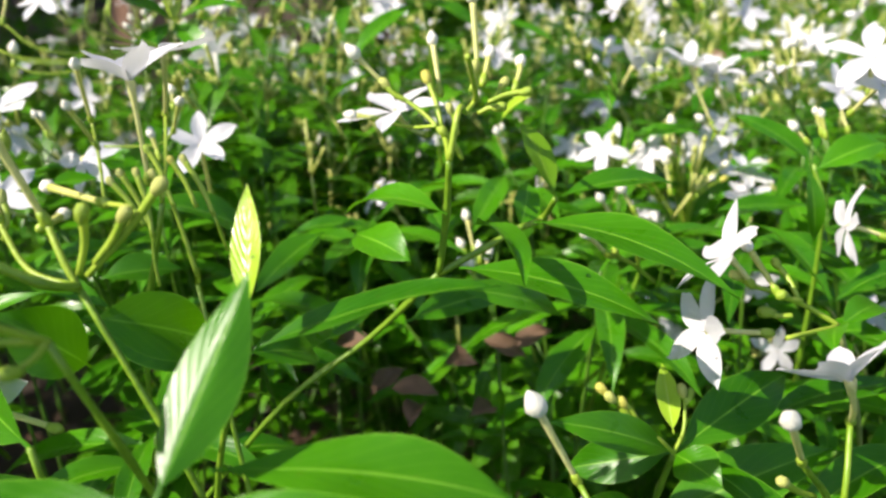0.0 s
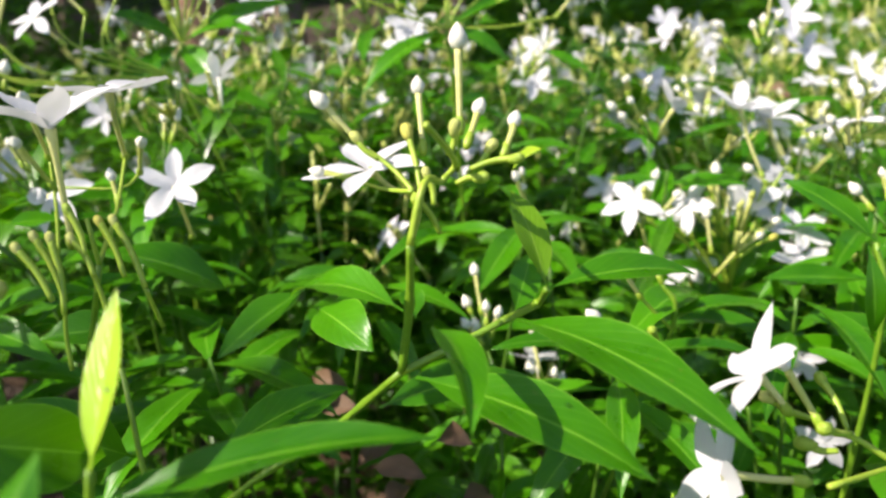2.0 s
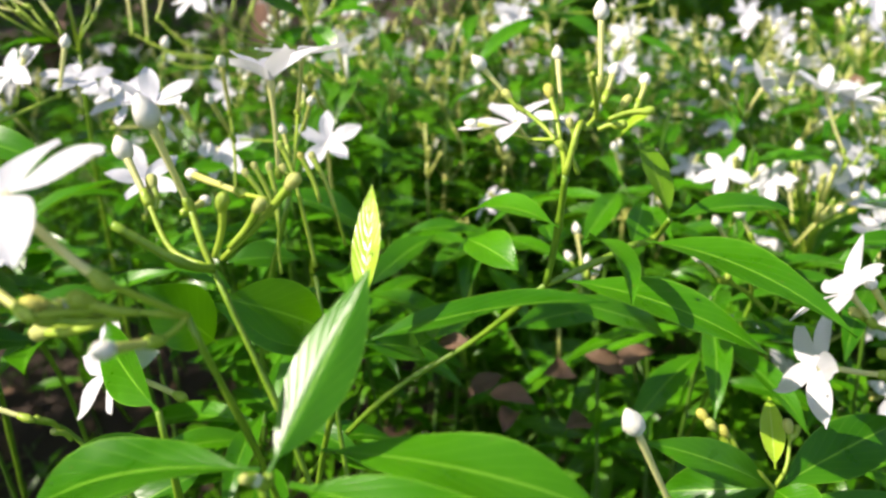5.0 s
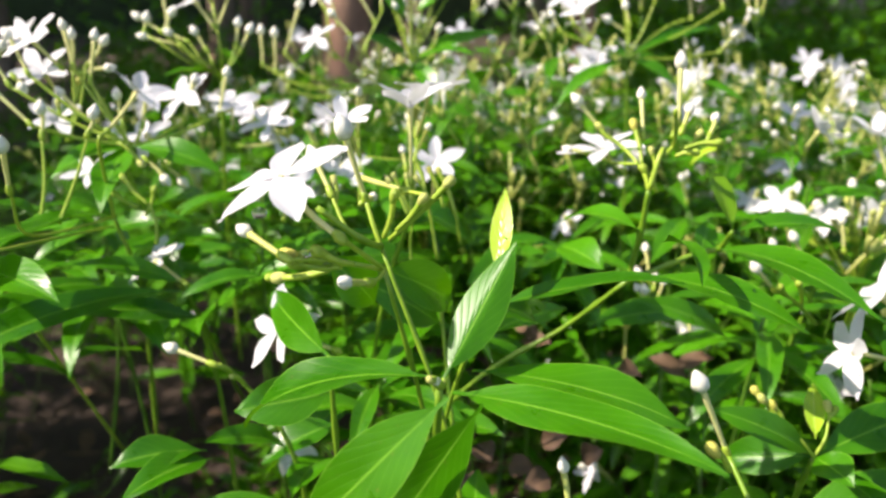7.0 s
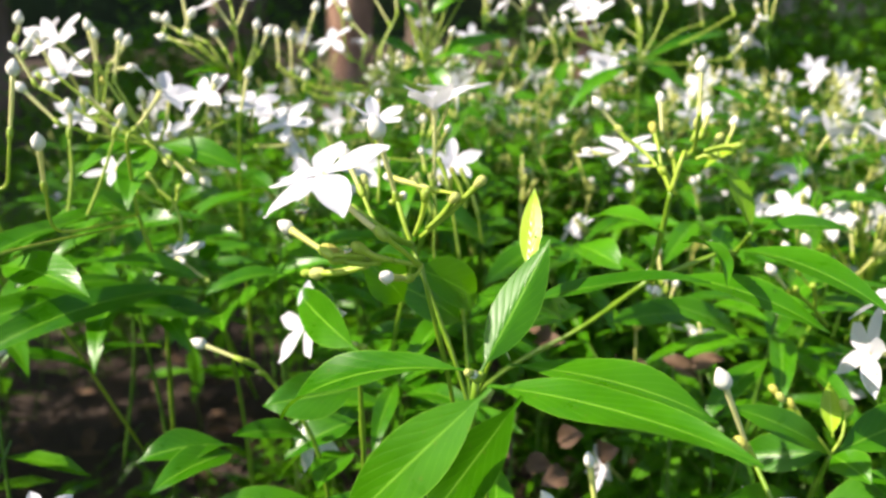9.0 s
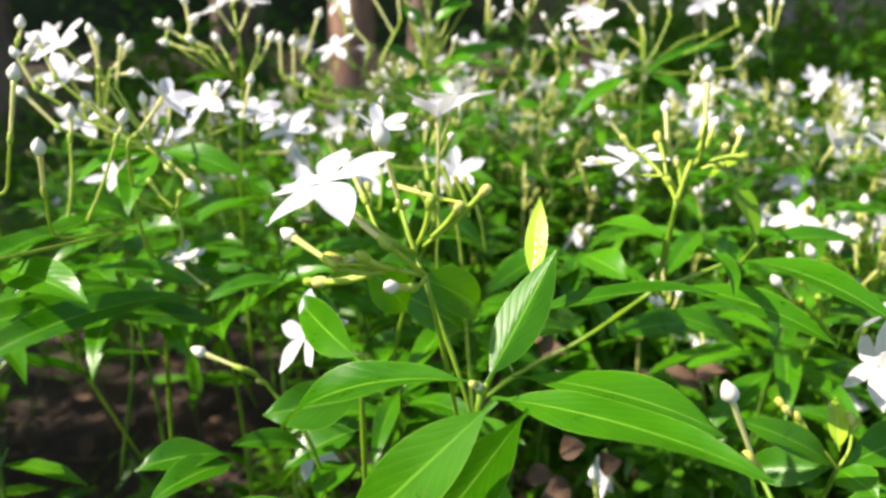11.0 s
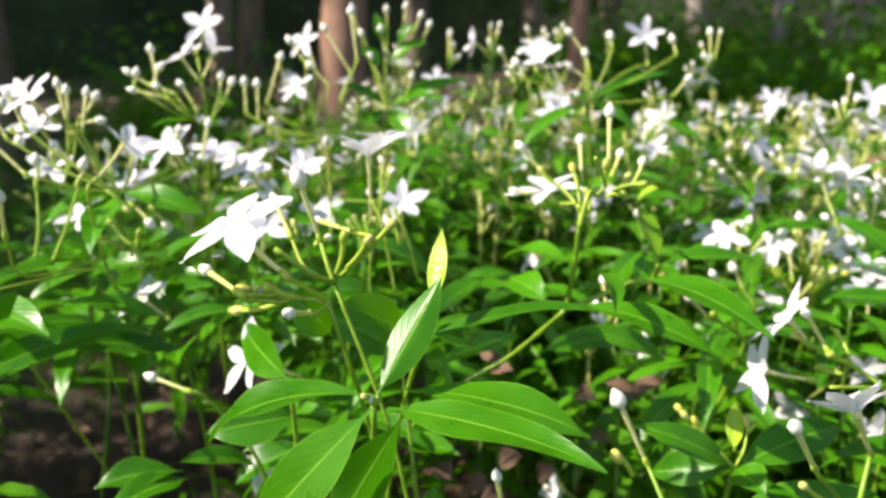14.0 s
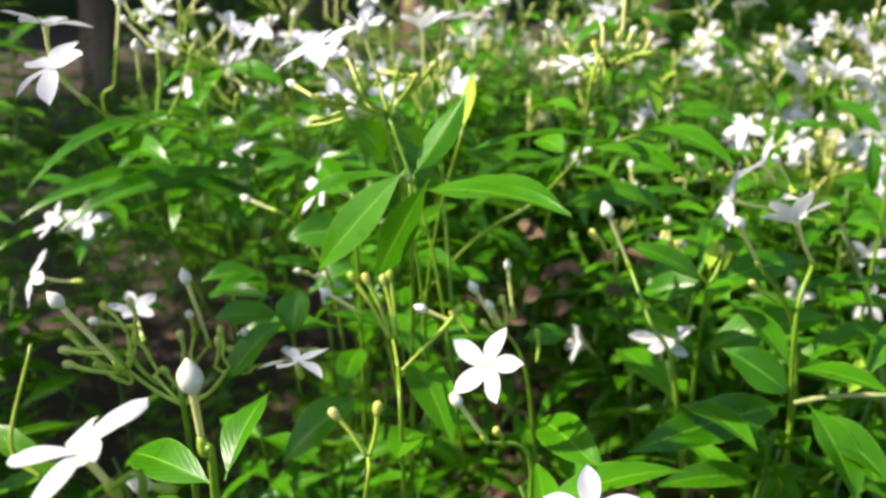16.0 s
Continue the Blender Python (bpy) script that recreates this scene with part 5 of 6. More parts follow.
leaf(b, (0.202, 0.669, 0.884), (0.221, 0.596, 0.913), 0.022, (0, -0.4, 0.9), 0.08, 0.28, 0.05)

b = branch((0.100, 0.500, 0.820), "stalk with cream buds in a loose fork")
stem(b, [(0.100, 0.500, 0.820), (0.130, 0.493, 0.941), (0.123, 0.496, 0.967)], 0.0016, 0.0012, STEM, 2)
bud(b, (0.112, 0.495, 0.986), (0.123, 0.496, 0.967), 0.0085, 0.0)
bud(b, (0.098, 0.480, 0.984), (0.112, 0.488, 0.961), 0.007, 0.0)
stem(b, [(0.130, 0.493, 0.941), (0.112, 0.488, 0.961)], 0.0011, 0.0009, CALYX, 0)
stem(b, [(0.131, 0.469, 0.933), (0.108, 0.428, 0.963), (0.094, 0.411, 0.974)], 0.0013, 0.001, CALYX, 0)
bud(b, (0.079, 0.406, 0.991), (0.094, 0.411, 0.974), 0.0078, 0.0)
husk(b, (0.096, 0.407, 0.978), (0.108, 0.428, 0.963), 0.0065)
husk(b, (0.108, 0.421, 0.976), (0.115, 0.438, 0.956), 0.0065)
flower(b, (0.054, 0.932, 1.037), (-0.2, -0.6, 0.65), 0.023, None, 12, 0)
flower(b, (0.050, 0.890, 1.007), (0.06, -0.6, 0.65), 0.023, None, 12, 34)
flower(b, (0.176, 0.976, 0.994), (-0.2, -0.6, 0.65), 0.023, None, 12, 68)
flower(b, (0.202, 1.107, 1.048), (0.06, -0.6, 0.65), 0.023, None, 12, 102)
flower(b, (0.168, 0.936, 0.943), (-0.2, -0.6, 0.65), 0.023, None, 12, 136)
flower(b, (0.261, 0.808, 1.076), (0.06, -0.6, 0.65), 0.023, None, 12, 170)
flower(b, (0.274, 0.804, 1.050), (0.19, -0.6, 0.65), 0.023, None, 12, 187)

b = branch((-0.300, 0.480, 0.800), "flowering branch crowded with pale flowers and thick bud stalks")
stem(b, [(-0.300, 0.480, 0.800), (-0.297, 0.370, 1.011), (-0.302, 0.377, 1.039)], 0.0024, 0.0016, STEM, 2)
flower(b, (-0.360, 0.369, 1.104), (-0.25, -0.55, 0.68), 0.0215, None, 14, 0)
flower(b, (-0.375, 0.391, 1.082), (0.07, -0.55, 0.68), 0.0215, None, 14, 46)
flower(b, (-0.296, 0.430, 1.065), (-0.09, -0.55, 0.68), 0.0215, None, 14, 115)
flower(b, (-0.248, 0.459, 1.044), (-0.09, -0.55, 0.68), 0.0215, None, 14, 207)
bud(b, (-0.358, 0.395, 1.115), (-0.348, 0.389, 1.085), 0.0075, 0.0)
stem(b, [(-0.302, 0.377, 1.039), (-0.324, 0.382, 1.060), (-0.348, 0.389, 1.085)], 0.0012, 0.001, CALYX, 0)
bud(b, (-0.336, 0.399, 1.109), (-0.337, 0.389, 1.077), 0.0075, 0.0)
stem(b, [(-0.302, 0.377, 1.039), (-0.319, 0.383, 1.056), (-0.337, 0.389, 1.077)], 0.0012, 0.001, CALYX, 0)
bud(b, (-0.376, 0.367, 1.110), (-0.360, 0.363, 1.083), 0.0075, 0.0)
stem(b, [(-0.302, 0.377, 1.039), (-0.331, 0.369, 1.059), (-0.360, 0.363, 1.083)], 0.0012, 0.001, CALYX, 0)
bud(b, (-0.388, 0.360, 1.101), (-0.371, 0.358, 1.076), 0.0075, 0.0)
stem(b, [(-0.302, 0.377, 1.039), (-0.337, 0.367, 1.055), (-0.371, 0.358, 1.076)], 0.0012, 0.001, CALYX, 0)
bud(b, (-0.314, 0.384, 1.074), (-0.308, 0.379, 1.051), 0.0075, 0.0)
stem(b, [(-0.302, 0.377, 1.039), (-0.305, 0.377, 1.043), (-0.308, 0.379, 1.051)], 0.0012, 0.001, CALYX, 0)
bud(b, (-0.351, 0.374, 1.074), (-0.330, 0.374, 1.055), 0.0075, 0.0)
stem(b, [(-0.302, 0.377, 1.039), (-0.316, 0.375, 1.045), (-0.330, 0.374, 1.055)], 0.0012, 0.001, CALYX, 0)
bud(b, (-0.301, 0.399, 1.075), (-0.303, 0.391, 1.049), 0.0075, 0.0)
stem(b, [(-0.302, 0.377, 1.039), (-0.302, 0.383, 1.042), (-0.303, 0.391, 1.049)], 0.0012, 0.001, CALYX, 0)
bud(b, (-0.289, 0.436, 1.079), (-0.295, 0.425, 1.048), 0.0075, 0.0)
stem(b, [(-0.302, 0.377, 1.039), (-0.299, 0.400, 1.041), (-0.295, 0.425, 1.048)], 0.0012, 0.001, CALYX, 0)
bud(b, (-0.268, 0.443, 1.084), (-0.272, 0.433, 1.052), 0.0075, 0.0)
stem(b, [(-0.302, 0.377, 1.039), (-0.288, 0.404, 1.043), (-0.272, 0.433, 1.052)], 0.0012, 0.001, CALYX, 0)
bud(b, (-0.359, 0.330, 1.081), (-0.333, 0.331, 1.058), 0.0075, 0.0)
stem(b, [(-0.302, 0.377, 1.039), (-0.318, 0.353, 1.047), (-0.333, 0.331, 1.058)], 0.0012, 0.001, CALYX, 0)
leaf(b, (-0.302, 0.377, 1.039), (-0.322, 0.325, 1.029), 0.022, (0, -0.4, 0.9), 0.08, 0.28, 0.05)
leaf(b, (-0.302, 0.377, 1.039), (-0.234, 0.371, 1.028), 0.022, (0, -0.4, 0.9), 0.08, 0.28, 0.05)
leaf(b, (-0.302, 0.377, 1.039), (-0.278, 0.312, 1.016), 0.022, (0, -0.4, 0.9), 0.08, 0.28, 0.05)

b = branch((-0.160, 0.130, 0.760), "cluster of slender buds with one white flower")
stem(b, [(-0.127, 0.092, 0.912), (-0.143, 0.093, 0.915), (-0.155, 0.087, 0.928)], 0.0012, 0.0011, CALYX, 0)
stem(b, [(-0.127, 0.092, 0.912), (-0.136, 0.095, 0.914), (-0.149, 0.098, 0.921)], 0.0012, 0.0011, CALYX, 0)
stem(b, [(-0.127, 0.092, 0.912), (-0.127, 0.099, 0.916), (-0.140, 0.118, 0.918)], 0.0012, 0.0011, CALYX, 0)
stem(b, [(-0.127, 0.092, 0.912), (-0.119, 0.102, 0.915), (-0.126, 0.127, 0.914)], 0.0012, 0.0011, CALYX, 0)
stem(b, [(-0.160, 0.130, 0.760), (-0.127, 0.092, 0.912), (-0.144, 0.102, 0.911)], 0.0022, 0.0015, STEM, 2)
bud(b, (-0.159, 0.139, 0.962), (-0.152, 0.146, 0.915), 0.0085, 0.0)
stem(b, [(-0.140, 0.118, 0.918), (-0.148, 0.130, 0.914), (-0.152, 0.146, 0.915)], 0.001, 0.0009, CALYX, 0)
bud(b, (-0.127, 0.027, 0.997), (-0.112, 0.042, 0.961), 0.0075, 0.0)
stem(b, [(-0.155, 0.087, 0.928), (-0.135, 0.063, 0.942), (-0.112, 0.042, 0.961)], 0.001, 0.0009, CALYX, 0)
bud(b, (-0.203, 0.112, 0.936), (-0.193, 0.134, 0.924), 0.006, 0.0)
stem(b, [(-0.155, 0.087, 0.928), (-0.175, 0.109, 0.923), (-0.193, 0.134, 0.924)], 0.001, 0.0009, CALYX, 0)
bud(b, (-0.183, 0.075, 0.939), (-0.177, 0.097, 0.932), 0.006, 0.0)
stem(b, [(-0.155, 0.087, 0.928), (-0.167, 0.091, 0.928), (-0.177, 0.097, 0.932)], 0.001, 0.0009, CALYX, 0)
bud(b, (-0.124, 0.140, 0.932), (-0.129, 0.155, 0.916), 0.006, 0.0)
stem(b, [(-0.126, 0.127, 0.914), (-0.129, 0.140, 0.912), (-0.129, 0.155, 0.916)], 0.001, 0.0009, CALYX, 0)
bud(b, (-0.153, 0.133, 0.941), (-0.161, 0.145, 0.921), 0.006, 0.0)
stem(b, [(-0.140, 0.118, 0.918), (-0.152, 0.130, 0.917), (-0.161, 0.145, 0.921)], 0.001, 0.0009, CALYX, 0)
bud(b, (-0.103, 0.145, 0.922), (-0.095, 0.167, 0.913), 0.005, 0.0)
stem(b, [(-0.126, 0.127, 0.914), (-0.113, 0.146, 0.911), (-0.095, 0.167, 0.913)], 0.001, 0.0009, CALYX, 0)
husk(b, (-0.166, 0.062, 0.949), (-0.145, 0.070, 0.948), 0.0065)
stem(b, [(-0.155, 0.087, 0.928), (-0.148, 0.079, 0.936), (-0.145, 0.070, 0.948)], 0.001, 0.0009, CALYX, 0)
husk(b, (-0.171, 0.067, 0.938), (-0.148, 0.075, 0.934), 0.0065)
stem(b, [(-0.155, 0.087, 0.928), (-0.150, 0.081, 0.929), (-0.148, 0.075, 0.934)], 0.001, 0.0009, CALYX, 0)
husk(b, (-0.165, 0.079, 0.933), (-0.150, 0.082, 0.924), 0.0065)
stem(b, [(-0.155, 0.087, 0.928), (-0.151, 0.085, 0.924), (-0.150, 0.082, 0.924)], 0.001, 0.0009, CALYX, 0)
husk(b, (-0.165, 0.100, 0.928), (-0.150, 0.101, 0.914), 0.0065)
stem(b, [(-0.149, 0.098, 0.921), (-0.147, 0.100, 0.915), (-0.150, 0.101, 0.914)], 0.001, 0.0009, CALYX, 0)
husk(b, (-0.148, 0.104, 0.921), (-0.136, 0.105, 0.911), 0.0065)
stem(b, [(-0.140, 0.118, 0.918), (-0.136, 0.111, 0.913), (-0.136, 0.105, 0.911)], 0.001, 0.0009, CALYX, 0)
husk(b, (-0.196, 0.117, 0.944), (-0.182, 0.117, 0.930), 0.0065)
stem(b, [(-0.155, 0.087, 0.928), (-0.167, 0.102, 0.927), (-0.182, 0.117, 0.930)], 0.001, 0.0009, CALYX, 0)
husk(b, (-0.130, 0.129, 0.936), (-0.127, 0.125, 0.923), 0.0065)
stem(b, [(-0.126, 0.127, 0.914), (-0.124, 0.126, 0.917), (-0.127, 0.125, 0.923)], 0.001, 0.0009, CALYX, 0)
husk(b, (-0.136, 0.134, 0.927), (-0.136, 0.129, 0.913), 0.0065)
stem(b, [(-0.126, 0.127, 0.914), (-0.129, 0.128, 0.911), (-0.136, 0.129, 0.913)], 0.001, 0.0009, CALYX, 0)
husk(b, (-0.149, 0.120, 0.934), (-0.146, 0.116, 0.920), 0.0065)
stem(b, [(-0.140, 0.118, 0.918), (-0.141, 0.117, 0.917), (-0.146, 0.116, 0.920)], 0.001, 0.0009, CALYX, 0)
husk(b, (-0.129, 0.135, 0.922), (-0.116, 0.137, 0.913), 0.0065)
stem(b, [(-0.126, 0.127, 0.914), (-0.119, 0.132, 0.911), (-0.116, 0.137, 0.913)], 0.001, 0.0009, CALYX, 0)
husk(b, (-0.164, 0.104, 0.936), (-0.154, 0.103, 0.925), 0.0065)
stem(b, [(-0.149, 0.098, 0.921), (-0.149, 0.101, 0.921), (-0.154, 0.103, 0.925)], 0.001, 0.0009, CALYX, 0)
husk(b, (-0.181, 0.079, 0.947), (-0.164, 0.080, 0.934), 0.0065)
stem(b, [(-0.155, 0.087, 0.928), (-0.158, 0.084, 0.929), (-0.164, 0.080, 0.934)], 0.001, 0.0009, CALYX, 0)
husk(b, (-0.183, 0.123, 0.946), (-0.179, 0.120, 0.933), 0.0065)
stem(b, [(-0.155, 0.087, 0.928), (-0.165, 0.103, 0.928), (-0.179, 0.120, 0.933)], 0.001, 0.0009, CALYX, 0)
flower(b, (-0.239, 0.181, 0.908), (0.3, -0.3, 0.85), 0.017, (-0.201, 0.147, 0.909), 25, 15)
stem(b, [(-0.214, 0.076, 0.855), (-0.233, 0.075, 0.872), (-0.232, 0.090, 0.909)], 0.0012, 0.0009, CALYX, 0)
stem(b, [(-0.214, 0.076, 0.855), (-0.233, 0.075, 0.872), (-0.230, 0.096, 0.924)], 0.0012, 0.0009, CALYX, 0)

b = branch((-0.050, 0.010, 0.800), "stalk with a large cream bud")
leaf(b, (-0.037, -0.002, 0.876), (-0.097, -0.019, 0.863), 0.0174, (0.02, 0.11, 0.95), 0.07, 0.25, 0.03)
leaf(b, (-0.037, -0.002, 0.876), (0.037, 0.019, 0.884), 0.0216, (-0.24, -0.08, 0.95), 0.07, 0.25, 0.03)
stem(b, [(-0.050, 0.010, 0.800), (-0.021, -0.016, 0.968), (-0.020, -0.019, 0.982)], 0.0016, 0.0011, STEM, 0)
bud(b, (-0.025, -0.017, 1.009), (-0.021, -0.019, 0.982), 0.0095, 0.0)
leaf(b, (-0.035, 0.001, 0.952), (-0.091, 0.020, 0.939), 0.016, (0, -0.5, 0.9), 0.08, 0.28, 0.05)
leaf(b, (-0.055, 0.030, 0.929), (-0.059, 0.069, 0.947), 0.018, (-0.2, -0.7, 0.7), 0.08, 0.28, 0.05)
leaf(b, (-0.124, 0.120, 0.908), (-0.109, 0.159, 0.933), 0.022, (-0.2, -0.8, 0.6), 0.08, 0.28, 0.05)

b = branch((-0.120, 0.000, 0.800), "stalk with a white flower with broad petals")
leaf(b, (-0.077, -0.019, 0.880), (-0.005, -0.041, 0.896), 0.0218, (-0.19, -0.31, 0.95), 0.07, 0.25, 0.03)
leaf(b, (-0.077, -0.019, 0.880), (-0.132, -0.003, 0.874), 0.0169, (0.04, -0.23, 0.95), 0.07, 0.25, 0.03)
stem(b, [(-0.120, 0.000, 0.800), (-0.024, -0.042, 0.978), (-0.030, -0.047, 0.986)], 0.0014, 0.001, STEM, 0)
flower(b, (-0.034, -0.050, 0.998), (-0.35, -0.3, 0.85), 0.021, (-0.029, -0.046, 0.985), 10, 20)
bud(b, (-0.031, -0.038, 0.981), (-0.024, -0.031, 0.976), 0.006, 0.0)

b = branch((0.030, 0.150, 0.760), "shoot with a white star-shaped flower turned upward")
stem(b, [(0.030, 0.150, 0.760), (0.041, 0.133, 0.892), (0.023, 0.117, 0.913)], 0.0015, 0.0009, STEM, 0)
flower(b, (0.020, 0.125, 0.947), (-0.22, -0.72, 0.62), 0.0188, (0.005, 0.122, 0.930), 5, 10)
bud(b, (0.009, 0.109, 0.938), (0.023, 0.117, 0.913), 0.007, 0.0)
husk(b, (0.028, 0.116, 0.920), (0.029, 0.123, 0.908), 0.006)
bud(b, (-0.019, 0.211, 0.950), (-0.002, 0.209, 0.927), 0.0075, 0.0)
bud(b, (-0.009, 0.211, 0.940), (0.002, 0.210, 0.925), 0.0065, 0.0)
bud(b, (-0.004, 0.232, 0.958), (0.004, 0.223, 0.927), 0.006, 0.0)
husk(b, (-0.001, 0.215, 0.941), (0.003, 0.211, 0.926), 0.006)
husk(b, (-0.026, 0.202, 0.933), (-0.016, 0.202, 0.922), 0.006)
husk(b, (-0.009, 0.207, 0.928), (-0.001, 0.208, 0.922), 0.006)
husk(b, (0.020, 0.216, 0.923), (0.022, 0.211, 0.907), 0.006)
stem(b, [(0.020, 0.240, 0.800), (0.015, 0.215, 0.897), (0.002, 0.210, 0.925)], 0.0014, 0.0009, STEM, 0)
leaf(b, (0.020, 0.230, 0.860), (0.070, 0.171, 0.872), 0.026, (0.1, -0.7, 0.7), 0.08, 0.28, 0.05)
leaf(b, (0.009, 0.220, 0.915), (0.036, 0.232, 0.918), 0.014, (0, -0.7, 0.7), 0.08, 0.28, 0.05)

b = branch((-0.040, 0.170, 0.740), "stalk with yellowing calyxes and a spent flower")
stem(b, [(-0.040, 0.170, 0.740), (-0.023, 0.124, 0.904), (-0.036, 0.149, 0.923)], 0.0014, 0.001, STEM, 0)
husk(b, (-0.073, 0.171, 0.960), (-0.050, 0.168, 0.928), 0.0072)
husk(b, (-0.066, 0.174, 0.959), (-0.049, 0.168, 0.928), 0.0072)
husk(b, (-0.054, 0.179, 0.961), (-0.047, 0.169, 0.928), 0.0072)
husk(b, (-0.057, 0.177, 0.959), (-0.047, 0.169, 0.928), 0.0072)
husk(b, (-0.010, 0.170, 0.952), (-0.027, 0.155, 0.930), 0.0072)
stem(b, [(-0.036, 0.149, 0.923), (-0.048, 0.169, 0.928)], 0.001, 0.0008, CALYX, 0)
stem(b, [(-0.035, 0.148, 0.920), (-0.027, 0.155, 0.930)], 0.0009, 0.0007, CALYX, 0)
bud(b, (-0.035, 0.170, 0.949), (-0.016, 0.175, 0.941), 0.0068, 0.0)
bud(b, (-0.088, 0.163, 0.953), (-0.066, 0.167, 0.941), 0.0068, 0.0)
husk(b, (-0.046, 0.099, 0.922), (-0.029, 0.098, 0.903), 0.0072)
husk(b, (-0.027, 0.107, 0.925), (-0.028, 0.099, 0.903), 0.0072)
stem(b, [(-0.060, 0.120, 0.760), (-0.027, 0.093, 0.888), (-0.028, 0.098, 0.903)], 0.0012, 0.0009, CALYX, 0)
flower(b, (-0.077, 0.119, 0.933), (0.0, 0.22, 0.97), 0.018, (-0.075, 0.118, 0.927), 4, 10)
flower(b, (0.082, 0.316, 0.883), (0.0, -0.35, 0.9), 0.02, None, 10, 25)
flower(b, (-0.374, 0.248, 0.931), (-0.2, -0.6, 0.7), 0.018, None, 12, 0)
flower(b, (0.075, 0.103, 0.898), (0.2, -0.5, 0.8), 0.021, None, 10, 0)
flower(b, (-0.367, 0.271, 0.925), (0.2, -0.5, 0.8), 0.02, None, 12, 0)
flower(b, (-0.267, 0.135, 0.944), (-0.5, -0.5, 0.5), 0.019, (-0.241, 0.144, 0.941), 0, 0)
leaf(b, (-0.020, 0.110, 0.894), (-0.022, 0.143, 0.893), 0.02, (0, -0.8, 0.5), 0.08, 0.28, 0.05)
leaf(b, (-0.060, 0.153, 0.899), (-0.085, 0.112, 0.876), 0.024, (0, -0.35, 0.93), 0.08, 0.28, 0.05)
leaf(b, (-0.128, 0.175, 0.936), (-0.176, 0.177, 0.931), 0.012, (0, -0.35, 0.93), 0.08, 0.28, 0.05)
leaf(b, (-0.108, 0.165, 0.919), (-0.114, 0.183, 0.942), 0.022, (0, -0.8, 0.5), 0.08, 0.28, 0.05)
leaf(b, (-0.116, 0.166, 0.931), (-0.148, 0.143, 0.932), 0.02, (0, -0.35, 0.93), 0.08, 0.28, 0.05)

b = branch((-0.280, 0.220, 0.800), "stalk with a white flower and long tube")
flower(b, (-0.198, 0.108, 1.071), (-0.1, -0.55, 0.8), 0.0215, (-0.192, 0.121, 1.054), 8, 10)
stem(b, [(-0.370, 0.520, 0.950), (-0.268, 0.232, 1.020), (-0.192, 0.121, 1.054)], 0.0009, 0.0008, CALYX, 0)
flower(b, (-0.228, 0.137, 1.088), (0.1, 0.2, 0.95), 0.021, (-0.223, 0.133, 1.073), 20, 10)
leaf(b, (-0.327, 0.266, 0.991), (-0.255, 0.248, 0.990), 0.026, (0, -0.35, 0.93), 0.08, 0.28, 0.05)
leaf(b, (-0.322, 0.264, 0.979), (-0.344, 0.241, 1.003), 0.022, (0, -0.35, 0.93), 0.08, 0.28, 0.05)

def whorl(at, foot, leaves, long, seed):
    """A leafy shoot that ends in a whorl of long, narrow, drooping leaves, two tiers of them."""
    rr = random.Random(seed)
    w = thing("leafy_branch", foot, "leafy shoot ending in a whorl of long drooping glossy leaves", "branch", "branches of the bush")
    top = Vector(at)
    stem(w, [foot, (Vector(foot) + top) / 2 + Vector((rr.uniform(-0.01, 0.01), rr.uniform(-0.01, 0.01), 0)), top], 0.0014, 0.0010, SHADED_STEM, 2)
    start = rr.uniform(0, 6.28)
    for k in range(leaves):
        a = start + 2.4 * k + rr.uniform(-0.25, 0.25)
        base = top - Vector((0, 0, 0.004 * k))
        size = long * rr.uniform(0.72, 1.1)
        tip = base + Vector((math.cos(a), math.sin(a), rr.uniform(-0.42, 0.22))).normalized() * size
        leaf(w, base, tip, size * rr.uniform(0.19, 0.25), (rr.uniform(-0.25, 0.25), rr.uniform(-0.3, 0.1), 0.95), rr.uniform(0.08, 0.16), rr.uniform(0.15, 0.4), 0.05)
    return w


WHORLS = [(-0.33, 0.37, 0.965), (-0.25, 0.44, 0.955), (-0.40, 0.46, 0.975), (-0.30, 0.54, 0.975), (-0.18, 0.52, 0.955), (-0.11, 0.45, 0.935), (-0.04, 0.53, 0.955), (-0.38, 0.30, 0.935), (0.10, 0.47, 0.940), (0.20, 0.52, 0.950), (0.29, 0.47, 0.955), (0.27, 0.62, 0.965), (0.05, 0.60, 0.965), (-0.22, 0.62, 0.985), (-0.13, 0.36, 0.905), (0.24, 0.36, 0.925)]
for k, (x, y, z) in enumerate(WHORLS):
    whorl((x, y, z), (x + 0.03 * math.sin(3 * k), y + 0.03 * math.cos(5 * k), z - 0.24), 9 + k % 3, 0.085, 900 + k)


# ---- ground ----
def ground_mesh():
    n = 70
    xs = [math.copysign(abs(2 * i / n - 1) ** 2.6, 2 * i / n - 1) * 60 for i in range(n + 1)]
    verts = [(x, y, 0.03 * noise.noise((x * 0.8, y * 0.8, 0)) + 0.012 * noise.noise((x * 5, y * 5, 3))) for y in xs for x in xs]
    faces = [(j * (n + 1) + i, j * (n + 1) + i + 1, (j + 1) * (n + 1) + i + 1, (j + 1) * (n + 1) + i) for j in range(n) for i in range(n)]
    return mesh_of("ground", verts, faces, SOIL)


